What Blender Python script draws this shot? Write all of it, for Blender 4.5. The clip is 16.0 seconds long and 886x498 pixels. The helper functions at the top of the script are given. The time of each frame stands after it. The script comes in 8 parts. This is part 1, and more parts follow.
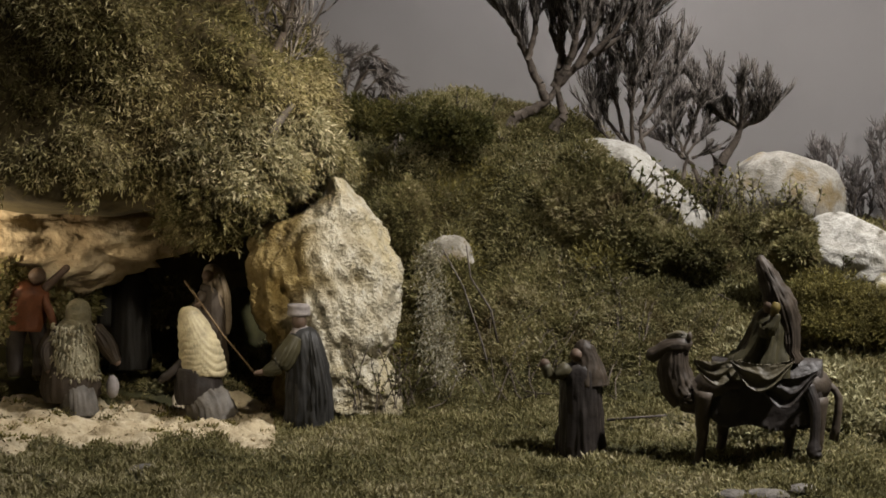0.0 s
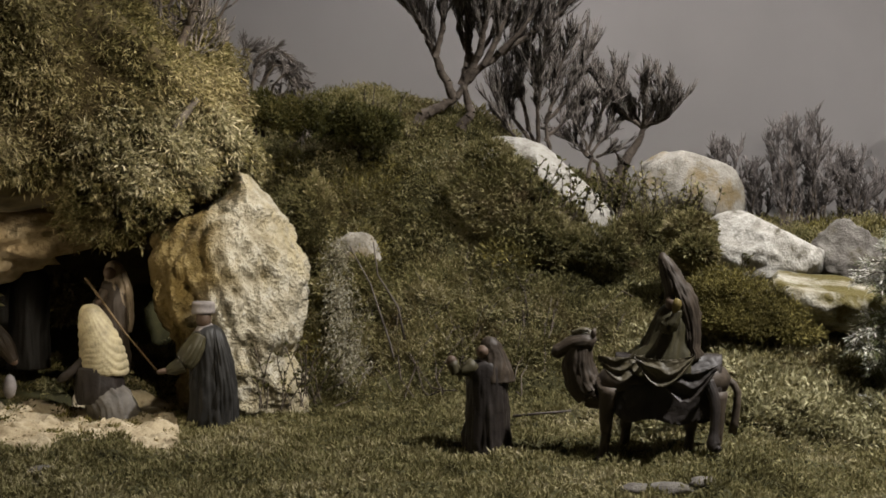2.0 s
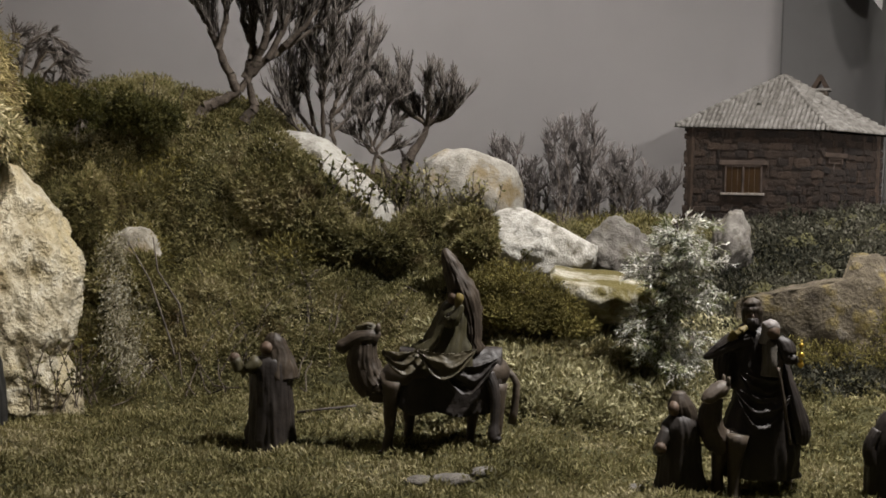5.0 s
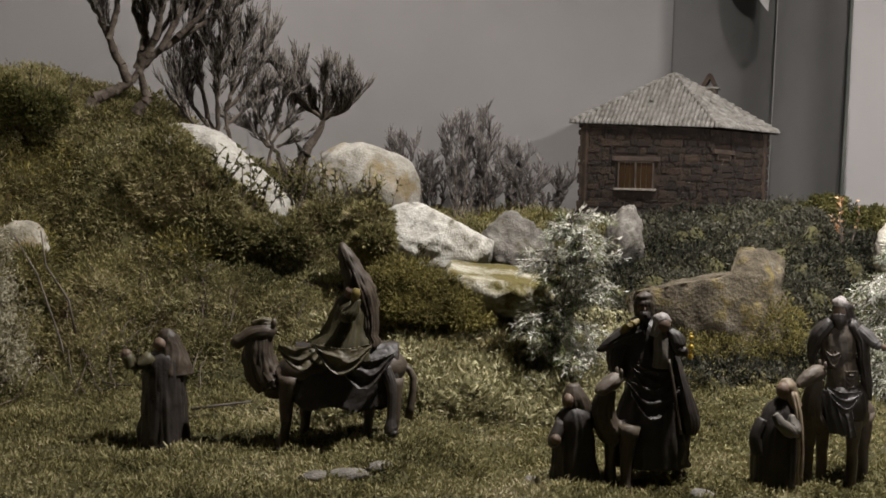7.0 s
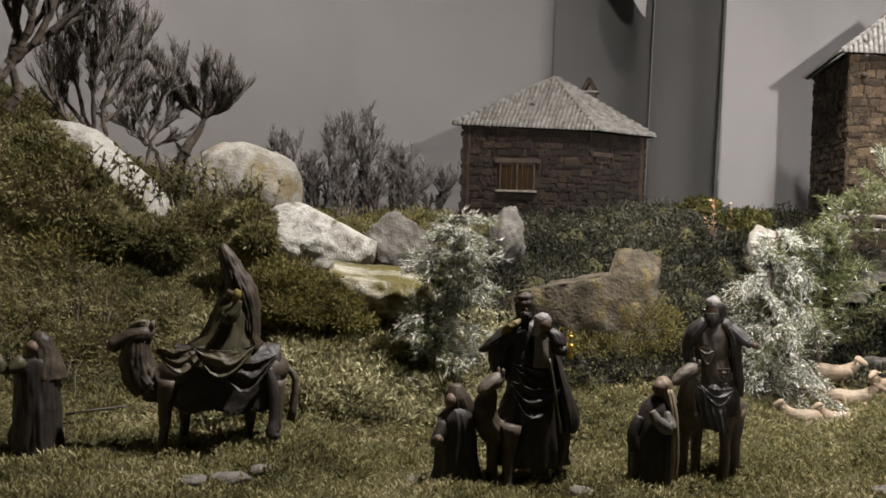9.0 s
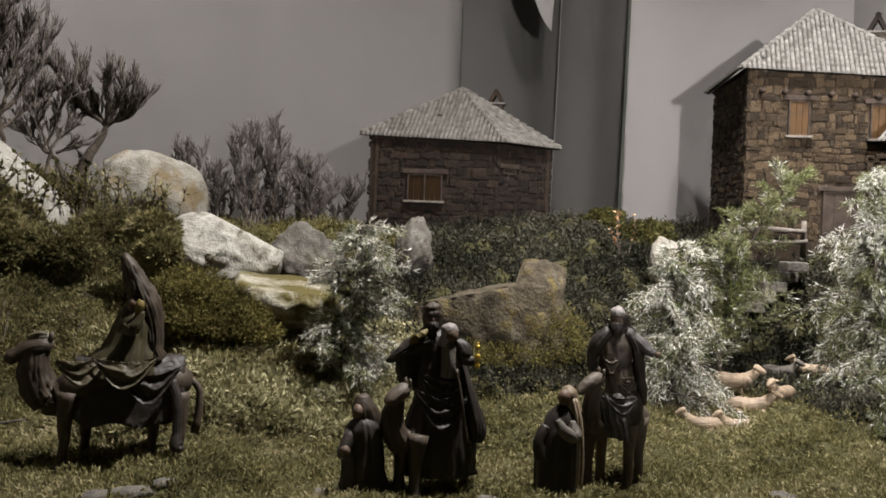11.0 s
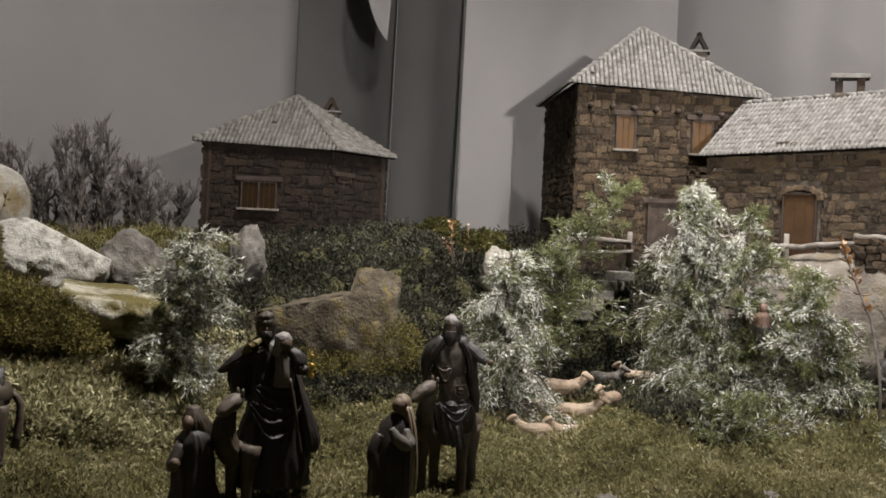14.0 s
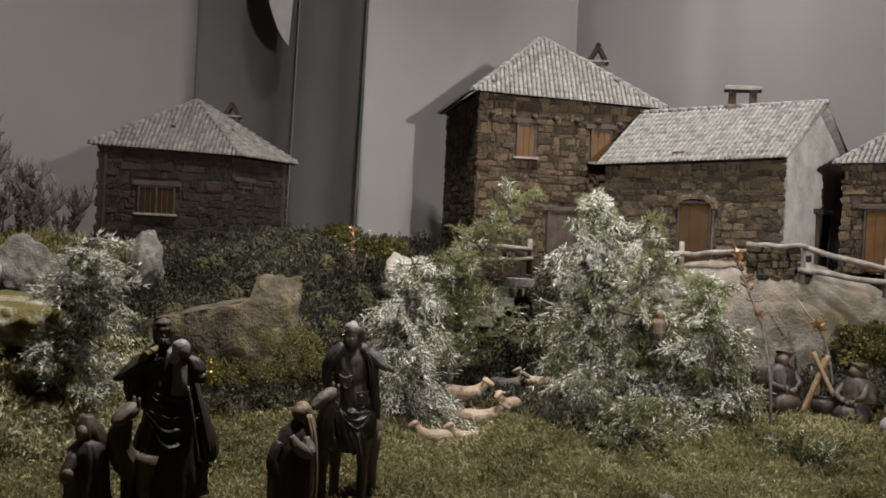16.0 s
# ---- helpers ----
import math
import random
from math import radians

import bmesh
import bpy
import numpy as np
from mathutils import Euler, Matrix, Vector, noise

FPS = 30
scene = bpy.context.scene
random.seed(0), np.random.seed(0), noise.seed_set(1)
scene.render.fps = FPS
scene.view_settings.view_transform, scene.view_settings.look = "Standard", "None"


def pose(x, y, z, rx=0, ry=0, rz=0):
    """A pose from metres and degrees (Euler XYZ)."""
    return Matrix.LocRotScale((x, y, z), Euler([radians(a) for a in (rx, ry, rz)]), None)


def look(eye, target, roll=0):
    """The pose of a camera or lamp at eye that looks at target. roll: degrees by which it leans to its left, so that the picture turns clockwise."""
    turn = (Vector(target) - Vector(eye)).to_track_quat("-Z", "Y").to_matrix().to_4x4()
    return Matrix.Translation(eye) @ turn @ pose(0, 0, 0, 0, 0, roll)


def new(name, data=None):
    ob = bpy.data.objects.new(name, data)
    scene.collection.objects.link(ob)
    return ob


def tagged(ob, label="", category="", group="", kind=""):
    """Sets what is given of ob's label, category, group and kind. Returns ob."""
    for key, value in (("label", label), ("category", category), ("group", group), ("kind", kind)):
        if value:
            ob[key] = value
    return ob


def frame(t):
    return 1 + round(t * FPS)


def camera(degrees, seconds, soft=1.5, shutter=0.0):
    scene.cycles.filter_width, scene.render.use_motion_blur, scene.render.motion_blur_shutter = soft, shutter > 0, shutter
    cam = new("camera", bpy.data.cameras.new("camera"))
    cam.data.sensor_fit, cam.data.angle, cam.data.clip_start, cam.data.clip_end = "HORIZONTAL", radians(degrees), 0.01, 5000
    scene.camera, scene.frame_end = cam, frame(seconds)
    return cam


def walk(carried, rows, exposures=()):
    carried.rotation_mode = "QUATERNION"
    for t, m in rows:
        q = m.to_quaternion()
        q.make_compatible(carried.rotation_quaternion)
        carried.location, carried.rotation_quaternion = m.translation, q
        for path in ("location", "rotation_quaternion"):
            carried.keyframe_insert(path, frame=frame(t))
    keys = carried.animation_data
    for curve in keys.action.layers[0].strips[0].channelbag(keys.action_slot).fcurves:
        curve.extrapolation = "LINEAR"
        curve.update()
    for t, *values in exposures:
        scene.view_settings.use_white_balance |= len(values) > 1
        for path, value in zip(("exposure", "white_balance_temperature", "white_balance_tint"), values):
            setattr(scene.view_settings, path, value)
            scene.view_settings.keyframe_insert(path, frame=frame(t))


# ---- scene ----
from math import sin, cos, pi

# the camera stands still on its tripod and pans to the right
EYE = 0.43
cam = camera(41.57, 16.0, 1.7)
ROWS = [
    # seconds, tilt, roll, pan
    (0.0, 88.15, -0.88, 21.69),
    (0.5, 88.12, -0.93, 21.05),
    (1.0, 88.11, -1.00, 19.83),
    (1.5, 88.11, -1.07, 18.47),
    (2.0, 88.09, -1.13, 17.14),
    (2.5, 88.11, -1.21, 15.30),
    (3.0, 88.13, -1.26, 13.59),
    (3.5, 88.13, -1.35, 12.12),
    (4.0, 88.15, -1.40, 10.13),
    (4.5, 88.16, -1.49, 8.22),
    (7.0, 87.99, -1.75, 1.55),
    (7.5, 87.96, -1.78, 0.18),
    (8.0, 88.00, -1.90, -1.34),
    (8.5, 88.09, -1.92, -2.77),
    (9.0, 88.22, -1.98, -4.19),
    (11.5, 89.06, -2.29, -9.84),
    (12.0, 89.22, -2.36, -11.09),
    (12.5, 89.36, -2.42, -12.56),
    (13.0, 89.47, -2.48, -14.05),
    (13.5, 89.56, -2.53, -15.32),
    (14.0, 89.66, -2.60, -16.82),
    (14.5, 89.74, -2.59, -17.99),
    (15.0, 89.84, -2.64, -19.10),
    (15.5, 90.00, -2.69, -20.26),
    (16.0, 90.21, -2.78, -21.66),
]
walk(cam, [(t, pose(0, 0, EYE, rx, ry, rz)) for t, rx, ry, rz in ROWS], [(0.0, 0.05), (4.0, 0.08), (8.5, 0.08), (12.5, -0.12), (14.0, -0.26), (16.0, -0.42)])

# ---- light: gallery lamps above and in front of the model landscape, added backdrop fill, a dim room round it ----
world = bpy.data.worlds.new("world")
scene.world = world
world.use_nodes = True
world.node_tree.nodes["Background"].inputs[0].default_value = (0.55, 0.5, 0.44, 1)
world.node_tree.nodes["Background"].inputs[1].default_value = 0.1


def lamp(name, eye, target, watts, size, colour, spread=180):
    data = bpy.data.lights.new(name, "AREA")
    data.shape, data.size, data.energy, data.color, data.spread = "DISK", size, watts, colour, radians(spread)
    ob = new(name, data)
    ob.matrix_world = look(eye, target)
    return ob


lamp("front_lamp", (0.95, -0.5, 1.02), (1.5, 3.4, 1.02), 16.5, 0.05, (1.0, 0.96, 0.94), 54)
lamp("village_lamp", (1.3, 1.85, 2.45), (1.7, 2.5, 0.25), 19, 0.1, (1.0, 0.965, 0.96), 75)
lamp("hill_lamp", (0.8, 1.85, 2.45), (0.1, 2.1, 0.1), 62, 0.1, (1.0, 0.955, 0.92), 120)
lamp("mound_lamp", (0.0, 1.0, 1.25), (-1.2, 2.2, 0.5), 1.9, 0.06, (1.0, 0.88, 0.7), 45)
# unseen fill, added overhead to brighten the backdrop cloths
lamp("backdrop_fill", (-1.6, 2.85, 2.5), (-1.5, 3.9, 0.75), 17, 0.2, (1.0, 0.955, 0.95), 92)
lamp("backdrop_fill", (-0.75, 2.95, 2.5), (-0.65, 3.9, 0.75), 15, 0.2, (1.0, 0.955, 0.95), 84)
lamp("backdrop_fill", (2.0, 2.3, 2.5), (2.35, 3.3, 1.2), 11, 0.15, (1.0, 0.96, 0.95), 62)
lamp("cave_lamp", (-1.73, 1.65, 0.3), (-1.57, 1.99, 0.36), 1.15, 0.04, (1.0, 0.82, 0.58))

# ---- materials ----


def material(name, colours, scale=20.0, rough=0.8, bump=0.3, fine=6.0, metal=0.0, random_shift=0.0, island=False, detail=8.0, spec=0.3, stain=None, depth=0.006, leaf=0.0, split=None):
    """Colours run along a two-scale noise; grain and bump at a finer scale."""
    mat = bpy.data.materials.new(name)
    mat.use_nodes = True
    nt = mat.node_tree
    N, L = nt.nodes, nt.links
    bsdf = N["Principled BSDF"]
    tc = N.new("ShaderNodeTexCoord")
    n1 = N.new("ShaderNodeTexNoise")
    n1.inputs["Scale"].default_value, n1.inputs["Detail"].default_value = scale, detail
    n2 = N.new("ShaderNodeTexNoise")
    n2.inputs["Scale"].default_value, n2.inputs["Detail"].default_value = scale * fine, 4.0
    L.new(tc.outputs["Object"], n1.inputs["Vector"])
    L.new(tc.outputs["Object"], n2.inputs["Vector"])
    mix = N.new("ShaderNodeMath")
    mix.operation = "MULTIPLY_ADD"
    mix.inputs[1].default_value = 0.35
    L.new(n2.outputs["Fac"], mix.inputs[0])
    off = N.new("ShaderNodeMath")
    off.operation = "MULTIPLY_ADD"
    off.inputs[1].default_value, off.inputs[2].default_value = 0.9, -0.12
    L.new(n1.outputs["Fac"], off.inputs[0])
    L.new(off.outputs[0], mix.inputs[2])
    fac = mix.outputs[0]
    if random_shift:
        if island:
            rnd = N.new("ShaderNodeNewGeometry").outputs["Random Per Island"]
        else:
            rnd = N.new("ShaderNodeObjectInfo").outputs["Random"]
        sh = N.new("ShaderNodeMath")
        sh.operation = "MULTIPLY_ADD"
        sh.inputs[1].default_value, sh.inputs[2].default_value = random_shift, -0.5 * random_shift
        L.new(rnd, sh.inputs[0])
        ad = N.new("ShaderNodeMath")
        L.new(fac, ad.inputs[0])
        L.new(sh.outputs[0], ad.inputs[1])
        fac = ad.outputs[0]
    ramp = N.new("ShaderNodeValToRGB")
    els = ramp.color_ramp.elements
    k = len(colours)
    for i, c in enumerate(colours):
        p = 0.25 + 0.5 * i / max(1, k - 1)
        e = els[i] if i < 2 else els.new(p)
        e.position, e.color = p, (*c, 1)
    L.new(fac, ramp.inputs[0])
    colour = ramp.outputs[0]
    if stain:  # (colour, scale, from, to): lichen, dirt and weathering in patches
        n3 = N.new("ShaderNodeTexNoise")
        n3.inputs["Scale"].default_value, n3.inputs["Detail"].default_value = stain[1], 7.0
        n3.inputs["Roughness"].default_value = 0.65
        L.new(tc.outputs["Object"], n3.inputs["Vector"])
        mr = N.new("ShaderNodeMapRange")
        mr.inputs["From Min"].default_value, mr.inputs["From Max"].default_value = stain[2], stain[3]
        L.new(n3.outputs["Fac"], mr.inputs["Value"])
        mx = N.new("ShaderNodeMix")
        mx.data_type = "RGBA"
        L.new(mr.outputs[0], mx.inputs["Factor"])
        L.new(colour, mx.inputs[6])
        mx.inputs[7].default_value = (*stain[0], 1)
        colour = mx.outputs[2]
    L.new(colour, bsdf.inputs["Base Color"])
    bsdf.inputs["Roughness"].default_value = rough
    bsdf.inputs["Metallic"].default_value = metal
    bsdf.inputs["Specular IOR Level"].default_value = spec
    if bump:
        b = N.new("ShaderNodeBump")
        b.inputs["Strength"].default_value, b.inputs["Distance"].default_value = bump, depth
        L.new(mix.outputs[0], b.inputs["Height"])
        L.new(b.outputs[0], bsdf.inputs["Normal"])
    if leaf:
        tr = N.new("ShaderNodeBsdfTranslucent")
        L.new(colour, tr.inputs["Color"])
        ms = N.new("ShaderNodeMixShader")
        ms.inputs[0].default_value = leaf
        L.new(bsdf.outputs[0], ms.inputs[1])
        L.new(tr.outputs[0], ms.inputs[2])
        L.new(ms.outputs[0], N["Material Output"].inputs["Surface"])
    if split:  # (colour, x, width): a second, darker tone multiplied in on the side of lower x
        sx = N.new("ShaderNodeSeparateXYZ")
        L.new(tc.outputs["Object"], sx.inputs[0])
        n4 = N.new("ShaderNodeTexNoise")
        n4.inputs["Scale"].default_value, n4.inputs["Detail"].default_value = 9.0, 8.0
        L.new(tc.outputs["Object"], n4.inputs["Vector"])
        ad4 = N.new("ShaderNodeMath")
        ad4.operation = "MULTIPLY_ADD"
        ad4.inputs[1].default_value = 0.3
        L.new(n4.outputs["Fac"], ad4.inputs[0])
        L.new(sx.outputs[0], ad4.inputs[2])
        m4 = N.new("ShaderNodeMapRange")
        m4.inputs["From Min"].default_value, m4.inputs["From Max"].default_value = split[1] + 0.15 + split[2], split[1] + 0.15 - split[2]
        m4.inputs["To Max"].default_value = 0.85
        L.new(ad4.outputs[0], m4.inputs["Value"])
        mx4 = N.new("ShaderNodeMix")
        mx4.data_type, mx4.blend_type = "RGBA", "MULTIPLY"
        L.new(m4.outputs[0], mx4.inputs["Factor"])
        L.new(colour, mx4.inputs[6])
        mx4.inputs[7].default_value = (*split[0], 1)
        L.new(mx4.outputs[2], bsdf.inputs["Base Color"])
    return mat


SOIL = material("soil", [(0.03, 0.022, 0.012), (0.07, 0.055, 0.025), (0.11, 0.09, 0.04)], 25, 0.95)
SAND = material("sand", [(0.2436, 0.1955, 0.1218), (0.435, 0.3655, 0.2436), (0.5481, 0.476, 0.3444)], 30, 0.95, 0.9, stain=((0.18, 0.14, 0.08), 9.0, 0.55, 0.7))
MOSS = material("moss", [(0.0726, 0.066, 0.0291), (0.1565, 0.1426, 0.0608), (0.2682, 0.2393, 0.1189), (0.391, 0.3457, 0.218)], 4.5, 0.7, 0, random_shift=0.3, island=True, spec=0.12, leaf=0.3)
HILL_LEAF = material("hill_leaf", [(0.0437, 0.041, 0.0187), (0.1352, 0.125, 0.05), (0.2652, 0.235, 0.11), (0.3848, 0.335, 0.2063)], 5, 0.6, 0, random_shift=0.3, island=True, stain=((0.1, 0.075, 0.035), 7.0, 0.52, 0.66), spec=0.12, leaf=0.3)
MOUND_LEAF = material("mound_leaf", [(0.0464, 0.0432, 0.0139), (0.1287, 0.1133, 0.0435), (0.2572, 0.2227, 0.1), (0.4322, 0.3744, 0.2086)], 5, 0.6, 0, random_shift=0.42, island=True, stain=((0.1, 0.075, 0.04), 7.0, 0.54, 0.68), spec=0.12, leaf=0.3)
SPRIG = material("sprig_leaf", [(0.044, 0.0533, 0.0161), (0.132, 0.1476, 0.0517), (0.2904, 0.2952, 0.1725)], 6, 0.5, 0, random_shift=0.42, island=True, spec=0.12, leaf=0.3)
SNOW_LEAF = material("frosted_leaf", [(0.15, 0.165, 0.088), (0.48, 0.485, 0.396), (0.82, 0.8, 0.759)], 9, 0.6, 0, random_shift=0.7, island=True, leaf=0.3)
TWIG = material("dry_twig", [(0.05, 0.042, 0.036), (0.115, 0.099, 0.086), (0.24, 0.212, 0.188)], 30, 0.85, 0.2, random_shift=0.6, island=True)
BARK = material("bark", [(0.03, 0.023, 0.017), (0.072, 0.057, 0.045), (0.15, 0.125, 0.1)], 40, 0.9, 0.5)
WHITE_ROCK = material("white_rock", [(0.17, 0.155, 0.125), (0.3, 0.285, 0.25), (0.4, 0.385, 0.345), (0.48, 0.465, 0.425)], 34, 0.85, 0.9, stain=((0.07, 0.06, 0.04), 15.0, 0.55, 0.66), depth=0.009)
LEDGE_ROCK = material("mossy_ledge_rock", [(0.088, 0.0726, 0.0385), (0.22, 0.198, 0.1375), (0.341, 0.3245, 0.2695), (0.44, 0.4235, 0.374)], 30, 0.88, 0.9, stain=((0.085, 0.07, 0.02), 9.0, 0.42, 0.55), depth=0.01)
OCHRE_ROCK = material("ochre_rock", [(0.1445, 0.1193, 0.0723), (0.289, 0.2564, 0.1806), (0.3974, 0.3685, 0.289), (0.4913, 0.4696, 0.4046)], 26, 0.9, 1.0, stain=((0.36, 0.31, 0.19), 7.0, 0.5, 0.64), depth=0.03, split=((0.5, 0.38, 0.12), -0.03, 0.035))
GREY_ROCK = material("grey_rock", [(0.0533, 0.048, 0.04), (0.1173, 0.1066, 0.0932), (0.1919, 0.1812, 0.1599)], 36, 0.9, 0.9, stain=((0.06, 0.05, 0.03), 22.0, 0.53, 0.68), depth=0.009)
BROWN_ROCK = material("brown_rock", [(0.0168, 0.0134, 0.0086), (0.0476, 0.0381, 0.0242), (0.084, 0.0683, 0.0449), (0.1456, 0.1316, 0.1094)], 28, 0.9, 1.0, stain=((0.12, 0.092, 0.03), 15.0, 0.55, 0.65), depth=0.012)
CAVE_ROCK = material("cave_rock", [(0.23, 0.1725, 0.1035), (0.483, 0.391, 0.253), (0.69, 0.598, 0.437)], 12, 0.9, 0.9, stain=((0.2, 0.13, 0.06), 6.0, 0.5, 0.66), depth=0.012)
STONE = material("wall_stone", [(0.0147, 0.0086, 0.0039), (0.0432, 0.0282, 0.0149), (0.0963, 0.0656, 0.0362)], 60, 0.85, 0.8, random_shift=0.45, stain=((0.36, 0.33, 0.29), 50.0, 0.63, 0.73), depth=0.004)
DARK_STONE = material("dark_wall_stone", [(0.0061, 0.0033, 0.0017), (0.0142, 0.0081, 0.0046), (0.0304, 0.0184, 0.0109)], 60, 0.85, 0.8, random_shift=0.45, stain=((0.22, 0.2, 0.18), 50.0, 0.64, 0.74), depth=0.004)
MORTAR = material("mortar", [(0.025, 0.019, 0.013), (0.058, 0.046, 0.035), (0.12, 0.1, 0.078)], 60, 0.95, 0.8)
PLASTER = material("plaster", [(0.2, 0.19, 0.17), (0.34, 0.32, 0.29), (0.45, 0.43, 0.4)], 20, 0.95)
TILE = material("roof_tile", [(0.052, 0.0465, 0.0392), (0.104, 0.0967, 0.0857), (0.1652, 0.1573, 0.1438)], 60, 0.85, 0.3, random_shift=0.16, island=True)
TILE_SNOW = material("snowy_roof_tile", [(0.0511, 0.0463, 0.0395), (0.1191, 0.1123, 0.1015), (0.1906, 0.1824, 0.1688)], 60, 0.85, 0.3, random_shift=0.16, island=True)
SHUTTER = material("ochre_shutter", [(0.03, 0.0125, 0.0016), (0.052, 0.023, 0.0028), (0.075, 0.034, 0.005)], 25, 0.7, 0.2)
PANE = material("ochre_window_pane", [(0.0118, 0.0061, 0.0019), (0.0182, 0.0092, 0.0026), (0.0268, 0.0138, 0.0039)], 20, 0.35, 0.05)
DOOR = material("red_brown_door", [(0.0225, 0.0101, 0.003), (0.0375, 0.0173, 0.0045), (0.051, 0.0248, 0.0075)], 25, 0.7, 0.2)
DARK_WOOD = material("dark_wood", [(0.012, 0.008, 0.006), (0.03, 0.02, 0.014), (0.055, 0.039, 0.029)], 40, 0.8)
PALE_WOOD = material("pale_wood", [(0.0936, 0.0576, 0.0282), (0.1579, 0.1065, 0.0563), (0.2105, 0.1525, 0.09)], 40, 0.7)
GREY_WOOD = material("grey_wood", [(0.0595, 0.0484, 0.0377), (0.1389, 0.1209, 0.1037), (0.2232, 0.2031, 0.1791)], 50, 0.85)
BACKDROP = material("grey_backdrop_cloth", [(0.3, 0.283, 0.275), (0.32, 0.302, 0.293), (0.34, 0.32, 0.31)], 1.2, 0.95, 0.05)
CURTAIN = material("grey_curtain_cloth", [(0.11, 0.106, 0.1), (0.13, 0.125, 0.12), (0.145, 0.14, 0.135)], 1.5, 0.9, 0.05)
PALE_GRASS = material("pale_dry_grass", [(0.117, 0.1035, 0.063), (0.234, 0.216, 0.1485), (0.36, 0.342, 0.27)], 12, 0.8, 0, random_shift=0.5, island=True, leaf=0.3)
DARK_LEAF = material("dark_leaf", [(0.0242, 0.0256, 0.0082), (0.0605, 0.0595, 0.0184), (0.1331, 0.118, 0.0413)], 9, 0.6, 0, random_shift=0.42, island=True, spec=0.12, leaf=0.3)
COPPER_LEAF = material("copper_leaf", [(0.12, 0.055, 0.02), (0.3, 0.16, 0.07), (0.55, 0.38, 0.22)], 30, 0.55, 0.1, random_shift=0.5, island=True)
TERRACE_LEAF = material("terrace_leaf", [(0.012, 0.0128, 0.0086), (0.0315, 0.0315, 0.0207), (0.0675, 0.0645, 0.0448), (0.12, 0.1125, 0.0863)], 5, 0.65, 0, random_shift=0.42, island=True, spec=0.12, leaf=0.3)
GAP_DARK = material("gap_dark_paint", [(0.018, 0.02, 0.017), (0.03, 0.032, 0.027), (0.045, 0.046, 0.038)], 8, 0.95, 0.3)
PALE_TWIG = material("pale_twig", [(0.0612, 0.0528, 0.0482), (0.1156, 0.101, 0.0924), (0.1904, 0.1683, 0.1551)], 30, 0.85, 0.2, random_shift=0.5, island=True)
FACE_ROCK = material("face_rock", [(0.0544, 0.0448, 0.0344), (0.1122, 0.0954, 0.0772), (0.1769, 0.1536, 0.1264)], 26, 0.9, 0.9, stain=((0.1, 0.08, 0.04), 9.0, 0.52, 0.68), depth=0.01)
SLOPE_LEAF = material("slope_leaf", [(0.1361, 0.126, 0.0636), (0.2873, 0.267, 0.1458), (0.5141, 0.4799, 0.3083)], 7, 0.65, 0, random_shift=0.4, island=True, spec=0.12, leaf=0.3)
LICHEN = material("pale_lichen", [(0.1207, 0.1092, 0.0523), (0.2898, 0.2645, 0.151), (0.5554, 0.506, 0.3369)], 9, 0.7, 0, random_shift=0.5, island=True, spec=0.12, leaf=0.3)
GROUND_MOSS = material("mossy_ground", [(0.0238, 0.0218, 0.0086), (0.0475, 0.0443, 0.0164), (0.0752, 0.0693, 0.0281)], 14, 0.95, 0.8)
OLIVE_LEAF = material("olive_rock_moss", [(0.0585, 0.05, 0.0168), (0.13, 0.1125, 0.036), (0.247, 0.2125, 0.072)], 6, 0.75, 0, random_shift=0.42, island=True, spec=0.12, leaf=0.3)
ROOM = material("room_paint", [(0.522, 0.5075, 0.493), (0.609, 0.5945, 0.58)], 3, 0.9, 0.05)


def cloth(name, c, bump=0.25, rough=0.58, ridge_highlight=0.17):
    """Stiffened and painted cloth or clay: darker in the grain, highlights painted on its raised edges."""
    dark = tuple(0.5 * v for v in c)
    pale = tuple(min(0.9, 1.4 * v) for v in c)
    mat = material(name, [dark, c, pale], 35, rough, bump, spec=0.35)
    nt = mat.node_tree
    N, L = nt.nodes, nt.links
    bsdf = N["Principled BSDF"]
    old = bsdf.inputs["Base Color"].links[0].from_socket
    # fold ridges are lightened in the colour, as painted highlights
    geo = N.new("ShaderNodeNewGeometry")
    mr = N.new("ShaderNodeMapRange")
    mr.inputs["From Min"].default_value, mr.inputs["From Max"].default_value, mr.inputs["To Max"].default_value = 0.52, 0.62, ridge_highlight
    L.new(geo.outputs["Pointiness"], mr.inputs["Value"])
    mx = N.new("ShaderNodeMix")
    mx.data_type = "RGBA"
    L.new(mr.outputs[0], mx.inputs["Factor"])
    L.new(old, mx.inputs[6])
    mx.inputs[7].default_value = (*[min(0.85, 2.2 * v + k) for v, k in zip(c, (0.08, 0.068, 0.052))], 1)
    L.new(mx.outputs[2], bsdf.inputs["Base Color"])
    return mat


ROBE_BLUE = cloth("slate_cloak", (0.016, 0.0155, 0.0145), ridge_highlight=0.12)
NIGHT = cloth("night_black_robe", (0.008, 0.007, 0.006), ridge_highlight=0.04)
ROBE_BLACK = cloth("black_robe", (0.02, 0.0155, 0.0128), rough=0.54, ridge_highlight=0.14)
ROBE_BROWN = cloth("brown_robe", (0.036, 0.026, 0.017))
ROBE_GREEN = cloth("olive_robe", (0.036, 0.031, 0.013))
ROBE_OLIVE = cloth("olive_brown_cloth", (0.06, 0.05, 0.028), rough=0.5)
CREAM = cloth("cream_shawl", (0.36, 0.31, 0.19), ridge_highlight=0.1)
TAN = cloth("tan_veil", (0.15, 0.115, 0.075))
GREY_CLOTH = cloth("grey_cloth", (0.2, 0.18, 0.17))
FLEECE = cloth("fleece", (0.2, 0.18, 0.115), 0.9)
